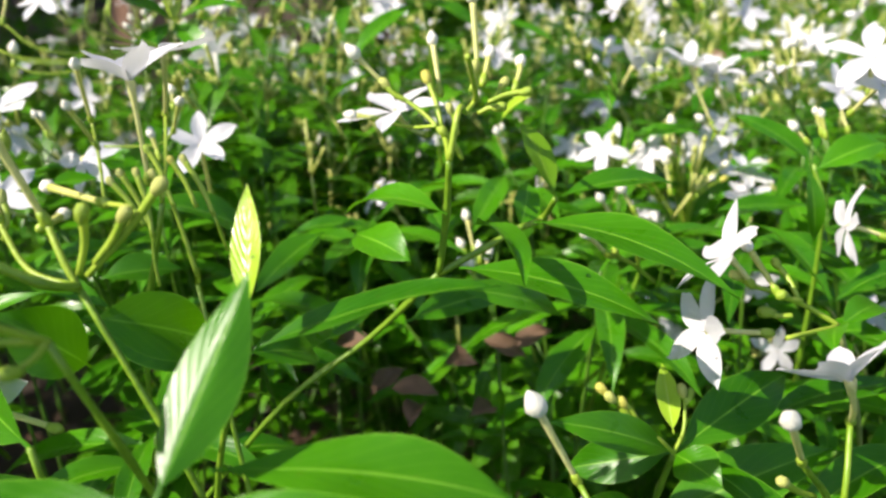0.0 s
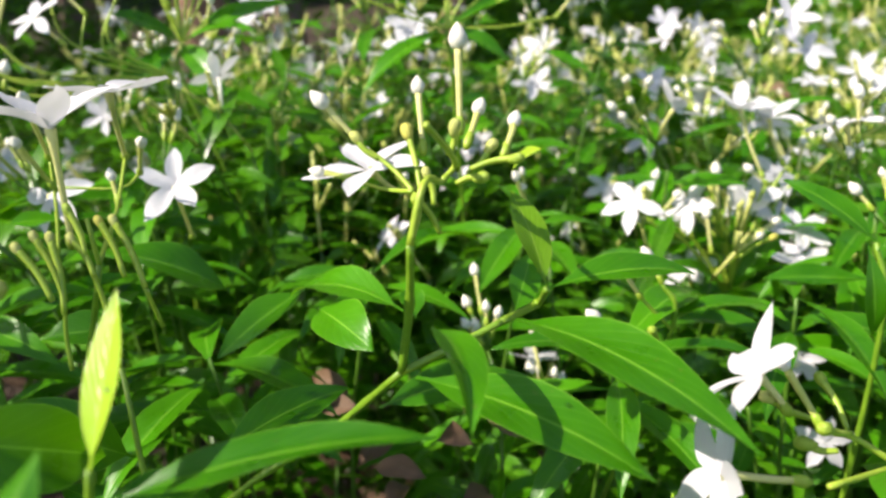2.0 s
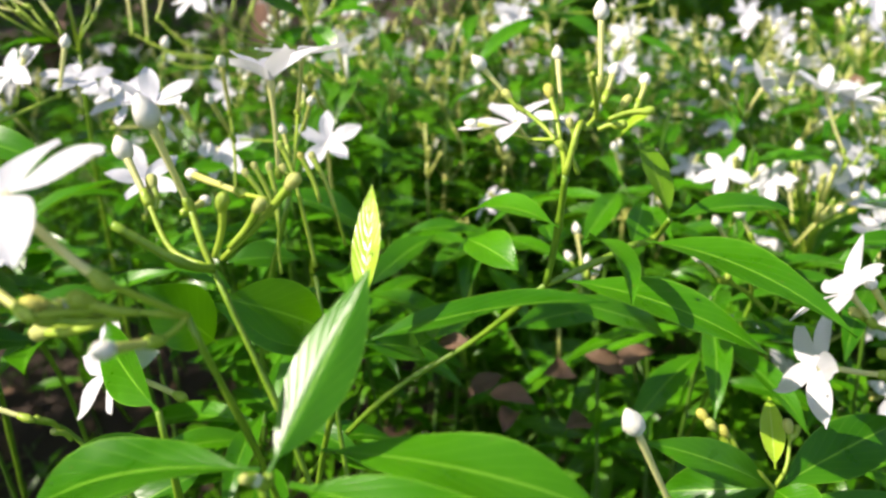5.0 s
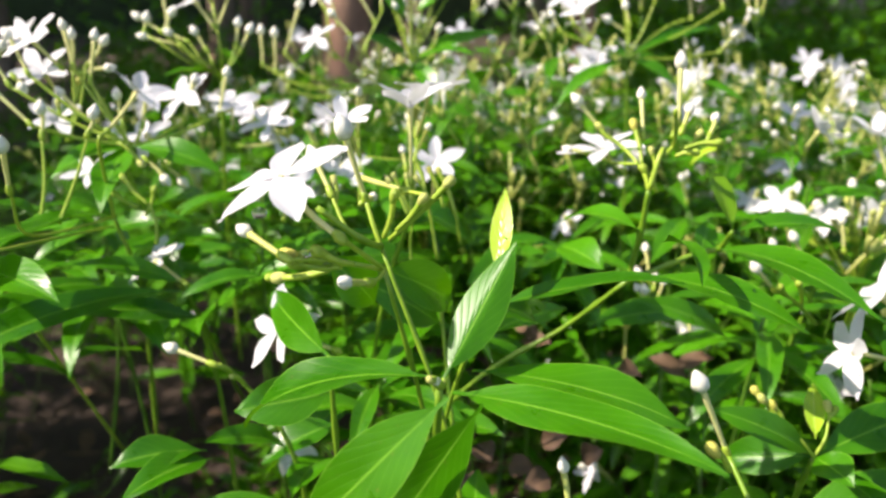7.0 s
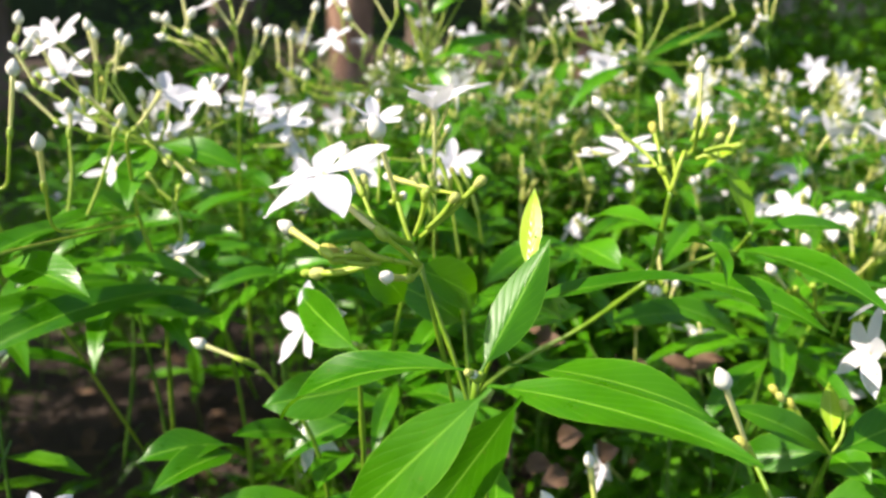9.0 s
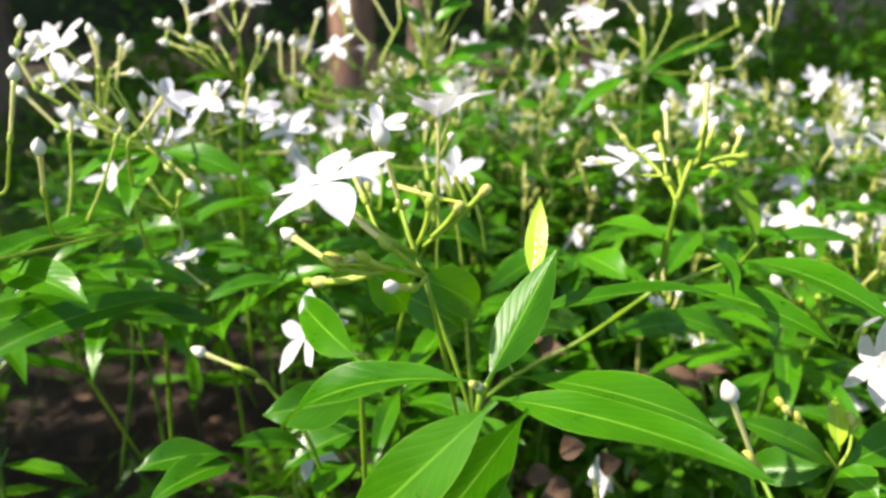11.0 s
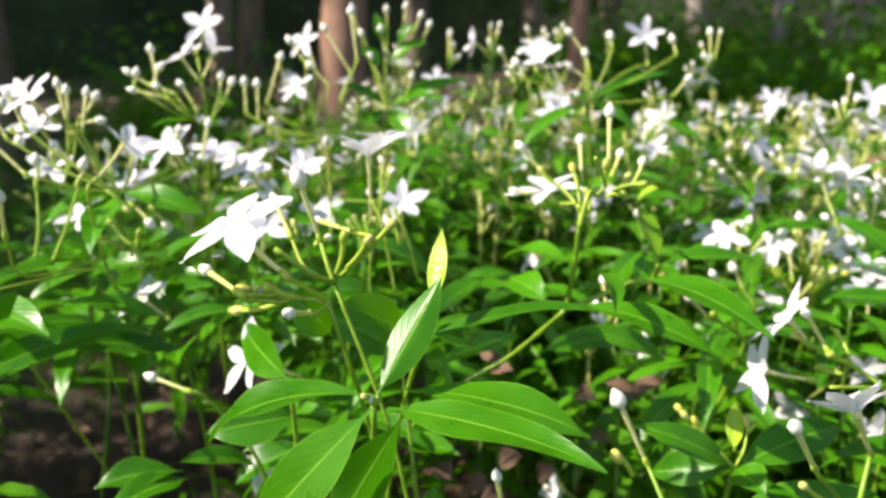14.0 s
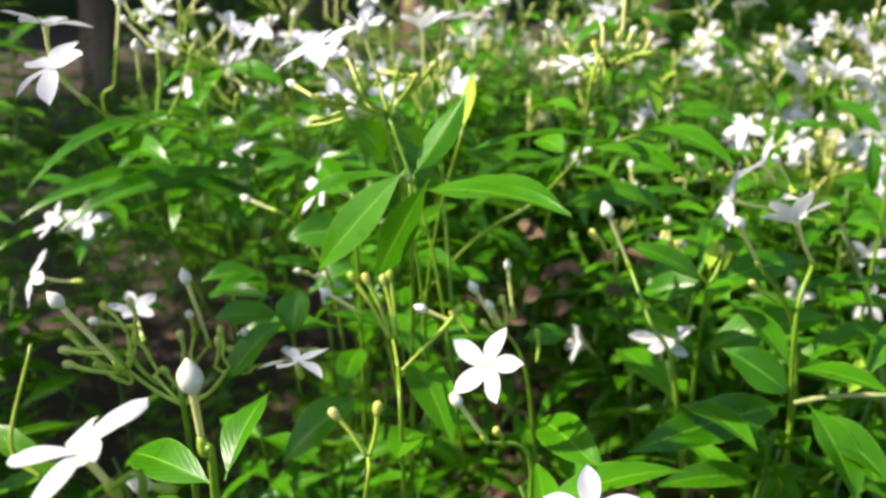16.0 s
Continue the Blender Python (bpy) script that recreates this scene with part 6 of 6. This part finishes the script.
ground = new("ground", ground_mesh())
tagged(ground, "brown bare soil littered with dead leaves under the bushes", "ground", kind="structure")
litter_v, litter_f, litter_uv = [], [], []
for k in range(2600):
    x, y = SEED.gauss(0.1, 0.9), SEED.uniform(-0.6, 3.2)
    v, f, uv = blade(SEED.uniform(0.05, 0.10), SEED.uniform(0.02, 0.04), SEED.uniform(-0.1, 0.15), SEED.uniform(-0.2, 0.5), 0.08, SEED.uniform(0, 6), 5, 2)
    m = pose(x, y, SEED.uniform(0.02, 0.06), SEED.uniform(-25, 25), SEED.uniform(-25, 25), SEED.uniform(0, 360))
    o = len(litter_v)
    litter_v += [m @ Vector(p) for p in v]
    litter_f += [tuple(o + i for i in q) for q in f]
    litter_uv += uv
tagged(new("leaf_litter", mesh_of("leaf_litter", litter_v, litter_f, DEAD, litter_uv)), "brown dry fallen leaves lying on the soil", "leaf litter", kind="stuff")


# ---- shoots that fill the bush ----
def sway(r, v, much):
    return (Vector(v) + Vector((r.uniform(-much, much), r.uniform(-much, much), r.uniform(-much, much)))).normalized()


LEAVES = []
for k in range(8):
    ln = (0.042, 0.050, 0.057, 0.064, 0.070, 0.077, 0.062, 0.048)[k]
    v, f, uv = blade(ln, ln * SEED.uniform(0.22, 0.30), SEED.uniform(0.02, 0.11), SEED.uniform(0.1, 0.4), 0.035, SEED.uniform(0, 6), 8, 4)
    LEAVES.append((ln, mesh_of("leaf", v, f, LEAF, uv)))


def shoot_plan(r, height, pairs, heads, bloom=(0, 0, 1, 1), step=0.115):
    """Where the leaves, buds and flowers of an upright shoot sit."""
    bend = Vector((r.uniform(-0.03, 0.03), r.uniform(-0.03, 0.03), 0))
    top = Vector((0, 0, height)) + bend
    line = [Vector((0, 0, 0)), Vector((0, 0, height * 0.5)) - bend * 0.3, top]
    smooth = glide(line, 10)
    leaves, buds, flowers, stalks = [], [], [], []
    turn = r.uniform(0, 6.28)
    for i in range(pairs):
        at = smooth[min(20, max(1, int(20 * (1 - step * i) - r.uniform(0, 1))))]
        turn += 1.57 + r.uniform(-0.3, 0.3)
        for k in (0, 1):
            a = turn + math.pi * k
            way = Vector((math.cos(a), math.sin(a), r.uniform(-0.30, 0.34))).normalized()
            leaves.append((at, way, sway(r, (0, 0, 1), 0.25), r.randrange(8)))
    for h in range(heads):
        a = r.uniform(0, 6.28)
        joint = top + Vector((math.cos(a) * 0.012, math.sin(a) * 0.012, r.uniform(0.02, 0.035)))
        stalks.append((top, joint))
        for n in range(r.randint(3, 6)):
            b = a + r.uniform(-1.6, 1.6)
            way = Vector((math.cos(b) * r.uniform(0.1, 0.8), math.sin(b) * r.uniform(0.1, 0.8), 1)).normalized()
            foot = joint + way * r.uniform(0.006, 0.026)
            stalks.append((joint, foot))
            buds.append((foot, foot + way * r.choice((0.010, 0.014, 0.018, 0.023, 0.030)), r.uniform(0.005, 0.0085)))
        for n in range(r.choice(bloom)):
            b = r.uniform(0, 6.28)
            way = Vector((math.cos(b) * 0.6, math.sin(b) * 0.6, 1)).normalized()
            foot = joint + way * 0.006
            centre = foot + way * 0.022
            stalks.append((joint, foot))
            flowers.append((centre, sway(r, way, 0.55), r.uniform(0.018, 0.0225), foot, r.uniform(0, 32)))
    return line, leaves, buds, flowers, stalks


def shoot(seed, height, pairs, heads, label, bloom=(0, 0, 1, 1)):
    """A shoot whose leaves, buds and flowers are parts."""
    r = random.Random(seed)
    line, leaves, buds, flowers, stalks = shoot_plan(r, height, pairs, heads, bloom, 0.115 if heads else 0.075)
    b = thing("flowering_branch" if heads else "leafy_branch", (0, 0, 0), label, "branch", "branches of the bush")
    v, f = hose(glide(line, 6), [0.0016 - 0.0005 * i / 12 for i in range(13)], 6)
    for a, c in stalks:
        hose([a, (a + c) / 2, c], [0.0010, 0.0009, 0.0008], 5, v, f)
    part("stem", mesh_of("stem", v, f, SHADED_STEM), Matrix(), b)
    for at, way, face, kind in leaves:
        part("leaf", LEAVES[kind][1], aimed(at, at + way, face), b)
    for foot, tip, size in buds:
        bud(b, tip, foot, size)
    for centre, face, radius, foot, cup in flowers:
        flower(b, centre, face, radius, foot, cup, r.uniform(0, 72))
    return b


def bush_clump(seed, label, spread, count, heads):
    """Several shoots of the bush farther back, their leaves and blossoms joined as uncountable masses."""
    r = random.Random(seed)
    sv, sf, lv, lf, luv, pv, pf, bv, bf, yv, yf = [], [], [], [], [], [], [], [], [], [], []
    for n in range(count):
        h = r.uniform(0.20, 0.34)
        m = pose(r.gauss(0, spread), r.gauss(0, spread), r.uniform(-0.07, 0.03), r.uniform(-22, 22), r.uniform(-22, 22), r.uniform(0, 360))
        line, leaves, buds, flowers, stalks = shoot_plan(r, h, r.randint(6, 8), heads and r.choice((0, 1, 1)), (0, 0, 1), 0.10)
        hose([m @ p for p in glide(line, 4)], [0.0014 - 0.0006 * i / 8 for i in range(9)], 5, sv, sf)
        for a, c in stalks:
            hose([m @ a, m @ c], [0.0015, 0.0012], 4, yv, yf)
        for at, way, face, kind in leaves:
            ln = LEAVES[kind][0]
            v, f, uv = blade(ln, ln * r.uniform(0.21, 0.29), r.uniform(0.02, 0.11), 0.25, 0.03, r.uniform(0, 6), 5 if heads else 3, 2)
            q = m @ aimed(at, at + way, face)
            o = len(lv)
            lv += [q @ Vector(p) for p in v]
            lf += [tuple(o + i for i in g) for g in f]
            luv += uv
        for foot, tip, size in buds:
            if r.random() < 0.62:
                continue
            hose([m @ foot, m @ tip], [0.0013, 0.0017], 4, yv, yf)
            w = (tip - foot).normalized()
            hose([m @ (tip - w * size * 0.5 + w * size * s) for s in (0, 0.3, 0.7, 1)], [0.0012, size * 0.34, size * 0.3, 0.0004], 6, *((bv, bf) if size > 0.0076 else (yv, yf)))
        for centre, face, radius, foot, cup in flowers:
            hose([m @ foot, m @ centre], [0.001, 0.0016], 5, bv, bf)
            q = m @ Matrix.Translation(centre) @ face.to_track_quat("Z", "Y").to_matrix().to_4x4()
            for k in range(5):
                me = FAR_PETALS[r.randrange(6)]
                w = q @ pose(0, 0, 0, 0, 0, 72 * k + r.uniform(-6, 6)) @ pose(0, 0, 0, cup + r.uniform(-10, 10), 5, 0) @ Matrix.Scale(radius, 4)
                o = len(pv)
                pv += [w @ x.co for x in me.vertices]
                pf += [tuple(o + i for i in g.vertices) for g in me.polygons]
    b = thing("bush_clump", (0, 0, 0), label, "bush", "clumps of the bush")
    part("stem", mesh_of("stem", sv, sf, SHADED_STEM), Matrix(), b, kind="stuff")
    part("foliage", mesh_of("foliage", lv, lf, FOLIAGE, luv), Matrix(), b, kind="stuff")
    if pv:
        part("blossom", mesh_of("blossom", pv, pf, PETAL), Matrix(), b, kind="stuff")
    if yv:
        part("bud_stalk", mesh_of("bud_stalk", yv, yf, STALK), Matrix(), b, kind="stuff")
    if bv:
        part("bud", mesh_of("bud", bv, bf, BUD), Matrix(), b, kind="stuff")
    return b


def roof_of_bush(x, y):
    """How high the leaves of the bush reach over a place."""
    near = 0.93 + 0.02 * math.sin(9 * x + 4 * y) - 0.15 * math.exp(-((x + 0.06) / 0.17) ** 2 - ((y - 0.40) / 0.17) ** 2)
    far = 1.01 + 0.04 * math.sin(3.1 * x + 1.7 * y) + 0.03 * math.sin(7 * x - 5 * y)
    s = min(1.0, max(0.0, (y - 0.38) / 0.35))
    s = s * s * (3 - 2 * s)
    return near + (far - near) * s


SHOOTS = []
for k in range(6):
    SHOOTS.append((shoot(100 + k, 0.24 + 0.015 * k, 6, 1, "leafy green branch with slender cream buds and white flowers" if k < 4 else "leafy green branch topped with slender cream buds", (0, 0, 1) if k < 4 else (0,)), 0.24 + 0.015 * k + 0.03))
TWIGS = []
for k in range(5):
    TWIGS.append((shoot(200 + k, 0.22 + 0.02 * k, 4, 0, "green branch with opposite glossy leaves"), 0.22 + 0.02 * k + 0.02))
used = set()


def plant(pool, k, x, y, top, tilt, r):
    model, height = pool[k % len(pool)]
    m = pose(x, y, top - height, r.uniform(-tilt, tilt), r.uniform(-tilt, tilt), r.uniform(0, 360))
    if model not in used:
        used.add(model)
        model.matrix_basis = m
        return model
    return copy_thing(model, m)


r = random.Random(11)
count = 0
for k in range(230):
    x, y = r.uniform(-0.45, 0.75), r.uniform(0.44, 1.05)
    if abs(x) > 0.30 + 0.62 * (y + 0.1):
        continue
    if x < -0.22 and y < 0.62:
        continue
    plant(SHOOTS if y > 0.58 else SHOOTS[4:], count, x, y, roof_of_bush(x, y) + r.uniform(-0.06, 0.05), 18, r)
    count += 1
    if count >= 78:
        break
count = 0
for k in range(420):
    x, y = r.uniform(-0.30, 0.45), r.uniform(-0.12, 0.60)
    if x < -0.18 and y > 0.05 and r.random() < 0.7:
        continue
    if abs(x) > 0.26 + 0.5 * (y + 0.2):
        continue
    plant(TWIGS, count, x, y, roof_of_bush(x, y) + r.uniform(-0.12, 0.015) - (0.03 if y > 0.1 else 0.0), 25, r)
    count += 1
    if count >= 58:
        break

CLUMPS = [bush_clump(300 + k, "dense clump of glossy leaves with white flowers and buds", 0.13, 9, 1) for k in range(5)]
LOW = [bush_clump(320 + k, "dense clump of green leaves in the shade", 0.12, 8, 0) for k in range(4)]


def put_clumps(pool, spots):
    for k, (x, y, z) in enumerate(spots):
        model = pool[k % len(pool)]
        m = pose(x, y, z, r.uniform(-8, 8), r.uniform(-8, 8), r.uniform(0, 360))
        if model in used:
            copy_thing(model, m)
        else:
            used.add(model)
            model.matrix_basis = m


def joined(name, pool, spots, label, category):
    """Many clumps as one uncountable mass."""
    mats, verts, faces, uvs, picks = [], [], [], [], []
    for k, (x, y, z) in enumerate(spots):
        m = pose(x, y, z, r.uniform(-10, 10), r.uniform(-10, 10), r.uniform(0, 360))
        for child in pool[k % len(pool)].children:
            me = child.data
            if me.materials[0] not in mats:
                mats.append(me.materials[0])
            co = np.zeros(len(me.vertices) * 3, dtype=np.float32)
            me.vertices.foreach_get("co", co)
            w = np.array(m)
            o = len(verts)
            verts += (co.reshape(-1, 3) @ w[:3, :3].T + w[:3, 3]).tolist()
            flat = np.full((len(me.vertices), 2), 0.5, dtype=np.float32)
            if me.uv_layers:
                loop, at = np.zeros(len(me.loops), dtype=np.int32), np.zeros(len(me.loops) * 2, dtype=np.float32)
                me.loops.foreach_get("vertex_index", loop)
                me.uv_layers[0].data.foreach_get("uv", at)
                flat[loop] = at.reshape(-1, 2)
            uvs.append(flat)
            faces += [tuple(o + i for i in g.vertices) for g in me.polygons]
            picks += [mats.index(me.materials[0])] * len(me.polygons)
    me = mesh_of(name, verts, faces, mats[0], np.concatenate(uvs))
    for extra in mats[1:]:
        me.materials.append(extra)
    me.polygons.foreach_set("material_index", picks)
    return tagged(new(name, me), label, category, kind="stuff")


near, far = [], []
for k in range(1500):
    y = 0.75 + 3.4 * r.random() ** 0.8
    x = r.uniform(-0.75 - 0.15 * y, 0.5 + 0.75 * y)
    if y > 1.5 + 0.9 * max(0.0, x + 0.4):
        continue
    if x < -0.3 and y < 1.25:
        continue
    (near if y < 1.5 else far).append((x, y, roof_of_bush(x, y) - 0.37 + r.uniform(-0.06, 0.05)))
put_clumps(CLUMPS, near[:75] + [(-0.52, 0.90, 0.66), (-0.47, 1.05, 0.64), (-0.66, 0.98, 0.58), (-0.80, 1.15, 0.58), (-0.62, 1.22, 0.62)])
joined("far_bush", CLUMPS, near[75:115] + far[:85], "bushes farther off, thick with glossy leaves and white flowers", "bush")
spots = []
for k in range(420):
    y = r.uniform(-0.25, 2.6)
    x = r.uniform(-1.3 - 0.3 * y, 0.45 + 0.6 * y)
    left = x < -0.15 and y < 1.0
    if y < 0.72 or (x < -0.30 and y < 1.9 + 0.6 * x):
        continue
    spots.append((x, y, r.uniform(0.12, 0.32) if left else r.uniform(0.15, 0.45)))
put_clumps(LOW, spots[:4])
# Growth added out of view, tallest towards the sun, to shade the bush's inside.
side = []
for k in range(900):
    x, y = r.uniform(-1.5, 1.6), r.uniform(-1.5, 0.9)
    clear = (y > 0.28 - 1.1 * max(0.0, 0.55 + x) + 0.9 * max(0.0, -0.75 - x) if x < 0 else y > -0.12 + 1.25 * max(0.0, x - 0.42)) and y > -0.2
    if clear or abs(x) > 1.5 - 0.35 * max(0.0, -y):
        continue
    high = 0.24 if x < 0.0 - 1.9 * (y + 0.30) and x < -0.36 else 0.30 if x < -0.62 else 0.22 if y < -0.55 else 0.10 if x < -0.42 or y < -0.42 else 0.0
    if y > -0.5 and abs(x) < 0.5:
        high -= 0.10
    side.append((x, y, r.uniform(0.36, 0.55) + high))
side = side[:285]
# More unseen clumps at left, added to shade the bare ground there.
for k in range(130):
    x, y = r.uniform(-2.4, -0.6), r.uniform(0.1, 1.5)
    if x < -0.40 - 1.2 * y:
        side.append((x, y, r.uniform(0.36, 0.62)))
joined("neighbouring_bush", LOW, side, "dense unseen leafy growth added around the bush to shade its inside", "bush")
low = []
for k in range(64):
    x, y = r.uniform(-2.9, -0.95), r.uniform(0.75, 2.9)
    if y < -0.5 * x + 1.0 or x > -1.5 or r.random() < 0.15:
        continue
    low.append((x, y, r.uniform(-0.10, 0.06)))
joined("low_growth", LOW, low, "dark green leafy growth beside the bush, partly shaded", "undergrowth")
for k in range(11):
    spots.insert(4, (r.uniform(-0.70, -0.20), r.uniform(0.48, 1.0), r.uniform(0.08, 0.24)))
joined("shaded_foliage", LOW, spots[4:161], "dense green leaves in the shade inside the bush", "foliage")


# ---- trees behind ----
def crown_mesh(seed):
    rr = random.Random(seed)
    heaps = [Vector((rr.gauss(0, 1.1), rr.gauss(0, 1.1), rr.gauss(0, 0.55))) for k in range(11)]
    v, f, uvs = [], [], []
    for k in range(1300):
        c = rr.choice(heaps) + Vector((rr.gauss(0, 0.5), rr.gauss(0, 0.5), rr.gauss(0, 0.3)))
        ln = rr.uniform(0.22, 0.38)
        bv, bf, buv = blade(ln, ln * 0.45, 0.08, 0.2, 0.0, 0, 3, 2)
        m = Matrix.Translation(c) @ pose(0, 0, 0, rr.uniform(-60, 60), rr.uniform(-60, 60), rr.uniform(0, 360))
        o = len(v)
        v += [m @ Vector(p) for p in bv]
        f += [tuple(o + i for i in g) for g in bf]
        uvs += buv
    return mesh_of("crown", v, f, FOLIAGE, uvs)


CROWNS = [crown_mesh(500 + k) for k in range(3)]


def tree(at, radius, height, lean, seed, label, bark, crown=True):
    rr = random.Random(seed)
    t = thing("tree", at, label, "tree", "trees behind the bush")
    base = Vector(at)
    pts = [base + Vector((lean[0] * s + rr.uniform(-0.04, 0.04) * height * 0.2, lean[1] * s, height * s)) for s in (0, 0.2, 0.45, 0.7, 1.0)]
    line = glide(pts, 6)
    n = len(line) - 1
    v, f = hose([p - base for p in line], [radius * (1.25 - 0.25 * min(1, 8 * i / n)) * (1 - 0.6 * i / n) * (1 + 0.08 * noise.noise((i * 0.7, seed, 0))) for i in range(n + 1)], 14)
    part("trunk", mesh_of("trunk", [p + Vector(p).normalized() * 0 + Vector((0.12 * radius * noise.noise(p * 6), 0.12 * radius * noise.noise(p * 6 + Vector((9, 0, 0))), 0)) for p in v], f, bark), Matrix.Translation(base), t)
    v, f = [], []
    tips = []
    for k in range(6):
        a = rr.uniform(0, 6.28)
        at0 = line[int(n * rr.uniform(0.55, 0.98))]
        end = at0 + Vector((math.cos(a), math.sin(a), rr.uniform(0.3, 0.8))) * height * 0.28
        hose([p - base for p in glide([at0, (at0 + end) / 2 + Vector((0, 0, 0.15)), end], 3)], [radius * 0.32 * (1 - 0.12 * i) for i in range(7)], 6, v, f)
        tips.append(end)
    part("limbs", mesh_of("limbs", v, f, bark), Matrix.Translation(base), t)
    if crown:
        part("crown", CROWNS[seed % len(CROWNS)], Matrix.Translation(base + Vector((lean[0], lean[1], height * 0.92))) @ pose(0, 0, 0, 0, 0, 77 * seed), t, kind="stuff")
    return t


tree((-1.54, 3.64, 0), 0.125, 8.2, (0.1, 0.2), 1, "tree with reddish brown flaking bark", BARK_RED)
tree((-0.62, 5.6, 0), 0.075, 8.6, (0.05, 0.1), 2, "slender tree with pale brown bark", BARK_RED)
# Two trees added outside the view; their crowns shade the ground left of the bush.
tree((-5.6, -1.7, 0), 0.14, 3.5, (0.1, 0.0), 3, "unseen grey-brown tree added so that its crown shades the ground at left", BARK)
tree((-5.7, 0.5, 0), 0.15, 3.4, (0.1, 0.1), 4, "unseen grey-brown tree added so that its crown shades the ground at left", BARK)
# The leftmost of these are unseen too, added to shade the wood's left side.
WOODS = [(-8.6, 2.4, .2), (-7.4, 4.4, .15), (-10.5, 5.0, .2), (-8.4, 3.6, .16), (-5.4, 5.4, .15), (-6.8, 4.6, .2), (-4.1, 6.9, .12), (-9.8, 1.6, .2), (-4.2, 7.5, .16), (-3.0, 9.5, .18), (-1.9, 12, .2), (-0.9, 14, .2), (0.6, 15.5, .22), (1.6, 13, .16), (2.7, 14.5, .26), (3.3, 15.5, .18), (4.3, 14, .2), (5.6, 16, .24), (7.2, 15, .2), (-6.0, 10, .2), (9.0, 14, .2), (-3.3, 8.4, .12)]
for k, (x, y, rad) in enumerate(WOODS):
    tree((x, y, 0), rad, (5.6 if x < 0.4 else 9.5) + 0.3 * (k % 4), (0.2 * math.sin(k), 0.1), 10 + k, "tree with grey-brown bark in the shade of the wood" if x < 0.4 else "tall tree with pale greyish bark", BARK if x < 0.4 else BARK_PALE)


def undergrowth(seed, spread):
    rr = random.Random(seed)
    v, f, uvs = [], [], []
    for k in range(1500):
        c = Vector((rr.gauss(0, spread), rr.gauss(0, spread * 0.6), abs(rr.gauss(0, 0.50))))
        ln = rr.uniform(0.08, 0.17)
        bv, bf, buv = blade(ln, ln * 0.4, 0.08, 0.2, 0.0, 0, 3, 2)
        m = Matrix.Translation(c) @ pose(0, 0, 0, rr.uniform(-50, 50), rr.uniform(-50, 50), rr.uniform(0, 360))
        o = len(v)
        v += [m @ Vector(p) for p in bv]
        f += [tuple(o + i for i in g) for g in bf]
        uvs += buv
    return mesh_of("undergrowth", v, f, FOLIAGE, uvs)


UNDER = [undergrowth(70 + k, 0.9) for k in range(3)]
for k in range(40):
    x = r.uniform(-1.2, 9)
    y = r.uniform(6.5, 13) + max(0.0, -x) * 2
    u = new("undergrowth", UNDER[k % 3])
    u.matrix_basis = pose(x, y, 0, 0, 0, r.uniform(0, 360)) @ Matrix.Scale(r.uniform(0.7, 1.3), 4)
    tagged(u, "loose low green undergrowth at the edge of the wood", "undergrowth", kind="stuff")

for k, (x, y, big) in enumerate(((-3.6, 5.6, 0.7), (-3.0, 6.6, 0.8), (-4.6, 6.6, 0.9), (-4.4, 3.0, 0.55), (-3.5, 3.9, 0.5))):
    u = new("undergrowth", UNDER[k % 3])
    u.matrix_basis = pose(x, y, 0, 0, 0, 70 * k) @ Matrix.Scale(big, 4)
    tagged(u, "dark green undergrowth in the shade of the trees", "undergrowth", kind="stuff")

# Curved wall standing in for the far wood, its shade painted by the dark green.
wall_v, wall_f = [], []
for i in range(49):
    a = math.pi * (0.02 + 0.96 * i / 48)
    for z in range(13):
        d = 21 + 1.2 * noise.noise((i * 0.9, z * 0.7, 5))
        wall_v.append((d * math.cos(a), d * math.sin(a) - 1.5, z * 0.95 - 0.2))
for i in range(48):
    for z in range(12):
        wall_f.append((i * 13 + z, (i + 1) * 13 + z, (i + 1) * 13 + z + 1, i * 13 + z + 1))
tagged(new("backdrop", mesh_of("backdrop", wall_v, wall_f, FAR)), "curved wall behind the trees, its dark green standing for shaded distant wood", "woods", kind="structure")


# ---- dew ----
def drop_mesh():
    v, f = hose([Vector((0, 0, z)) for z in (0, 0.25, 0.5, 0.75, 0.92, 1.0)], [0.5, 0.72, 0.78, 0.62, 0.35, 0.08], 10)
    return mesh_of("water_drop", v, f, WATER)


WATER, water_tree, water_bsdf, water_out = nodes_of("water")
water_bsdf.inputs["Transmission Weight"].default_value = 1.0
water_bsdf.inputs["Roughness"].default_value = 0.02
water_bsdf.inputs["IOR"].default_value = 1.33
DROP = drop_mesh()


def water_drop(at, size, label):
    """A hanging drop of dew."""
    d = new("water_drop", DROP)
    d.matrix_basis = Matrix.Translation(at) @ Matrix.Scale(size, 4)
    return tagged(d, label, "water drop", "dew drops")


water_drop((-0.104, 0.181, 1.065), 0.0035, "clear dew drop hanging from a white petal")
water_drop((0.033, 0.380, 0.986), 0.003, "clear dew drop under a green leaf")
water_drop((-0.089, 0.182, 1.052), 0.003, "clear dew drop on a pale green calyx")
water_drop((-0.083, 0.187, 1.048), 0.003, "clear dew drop on a pale green calyx")
for at, size in (((0.0669, 0.2954, 1.0148), 0.0010), ((0.0850, 0.2830, 1.0120), 0.0009), ((-0.0330, 0.2446, 1.0447), 0.0008), ((0.1064, 0.4377, 0.9430), 0.0011)):
    water_drop(at, size, "clear dew drop lying on a glossy leaf")
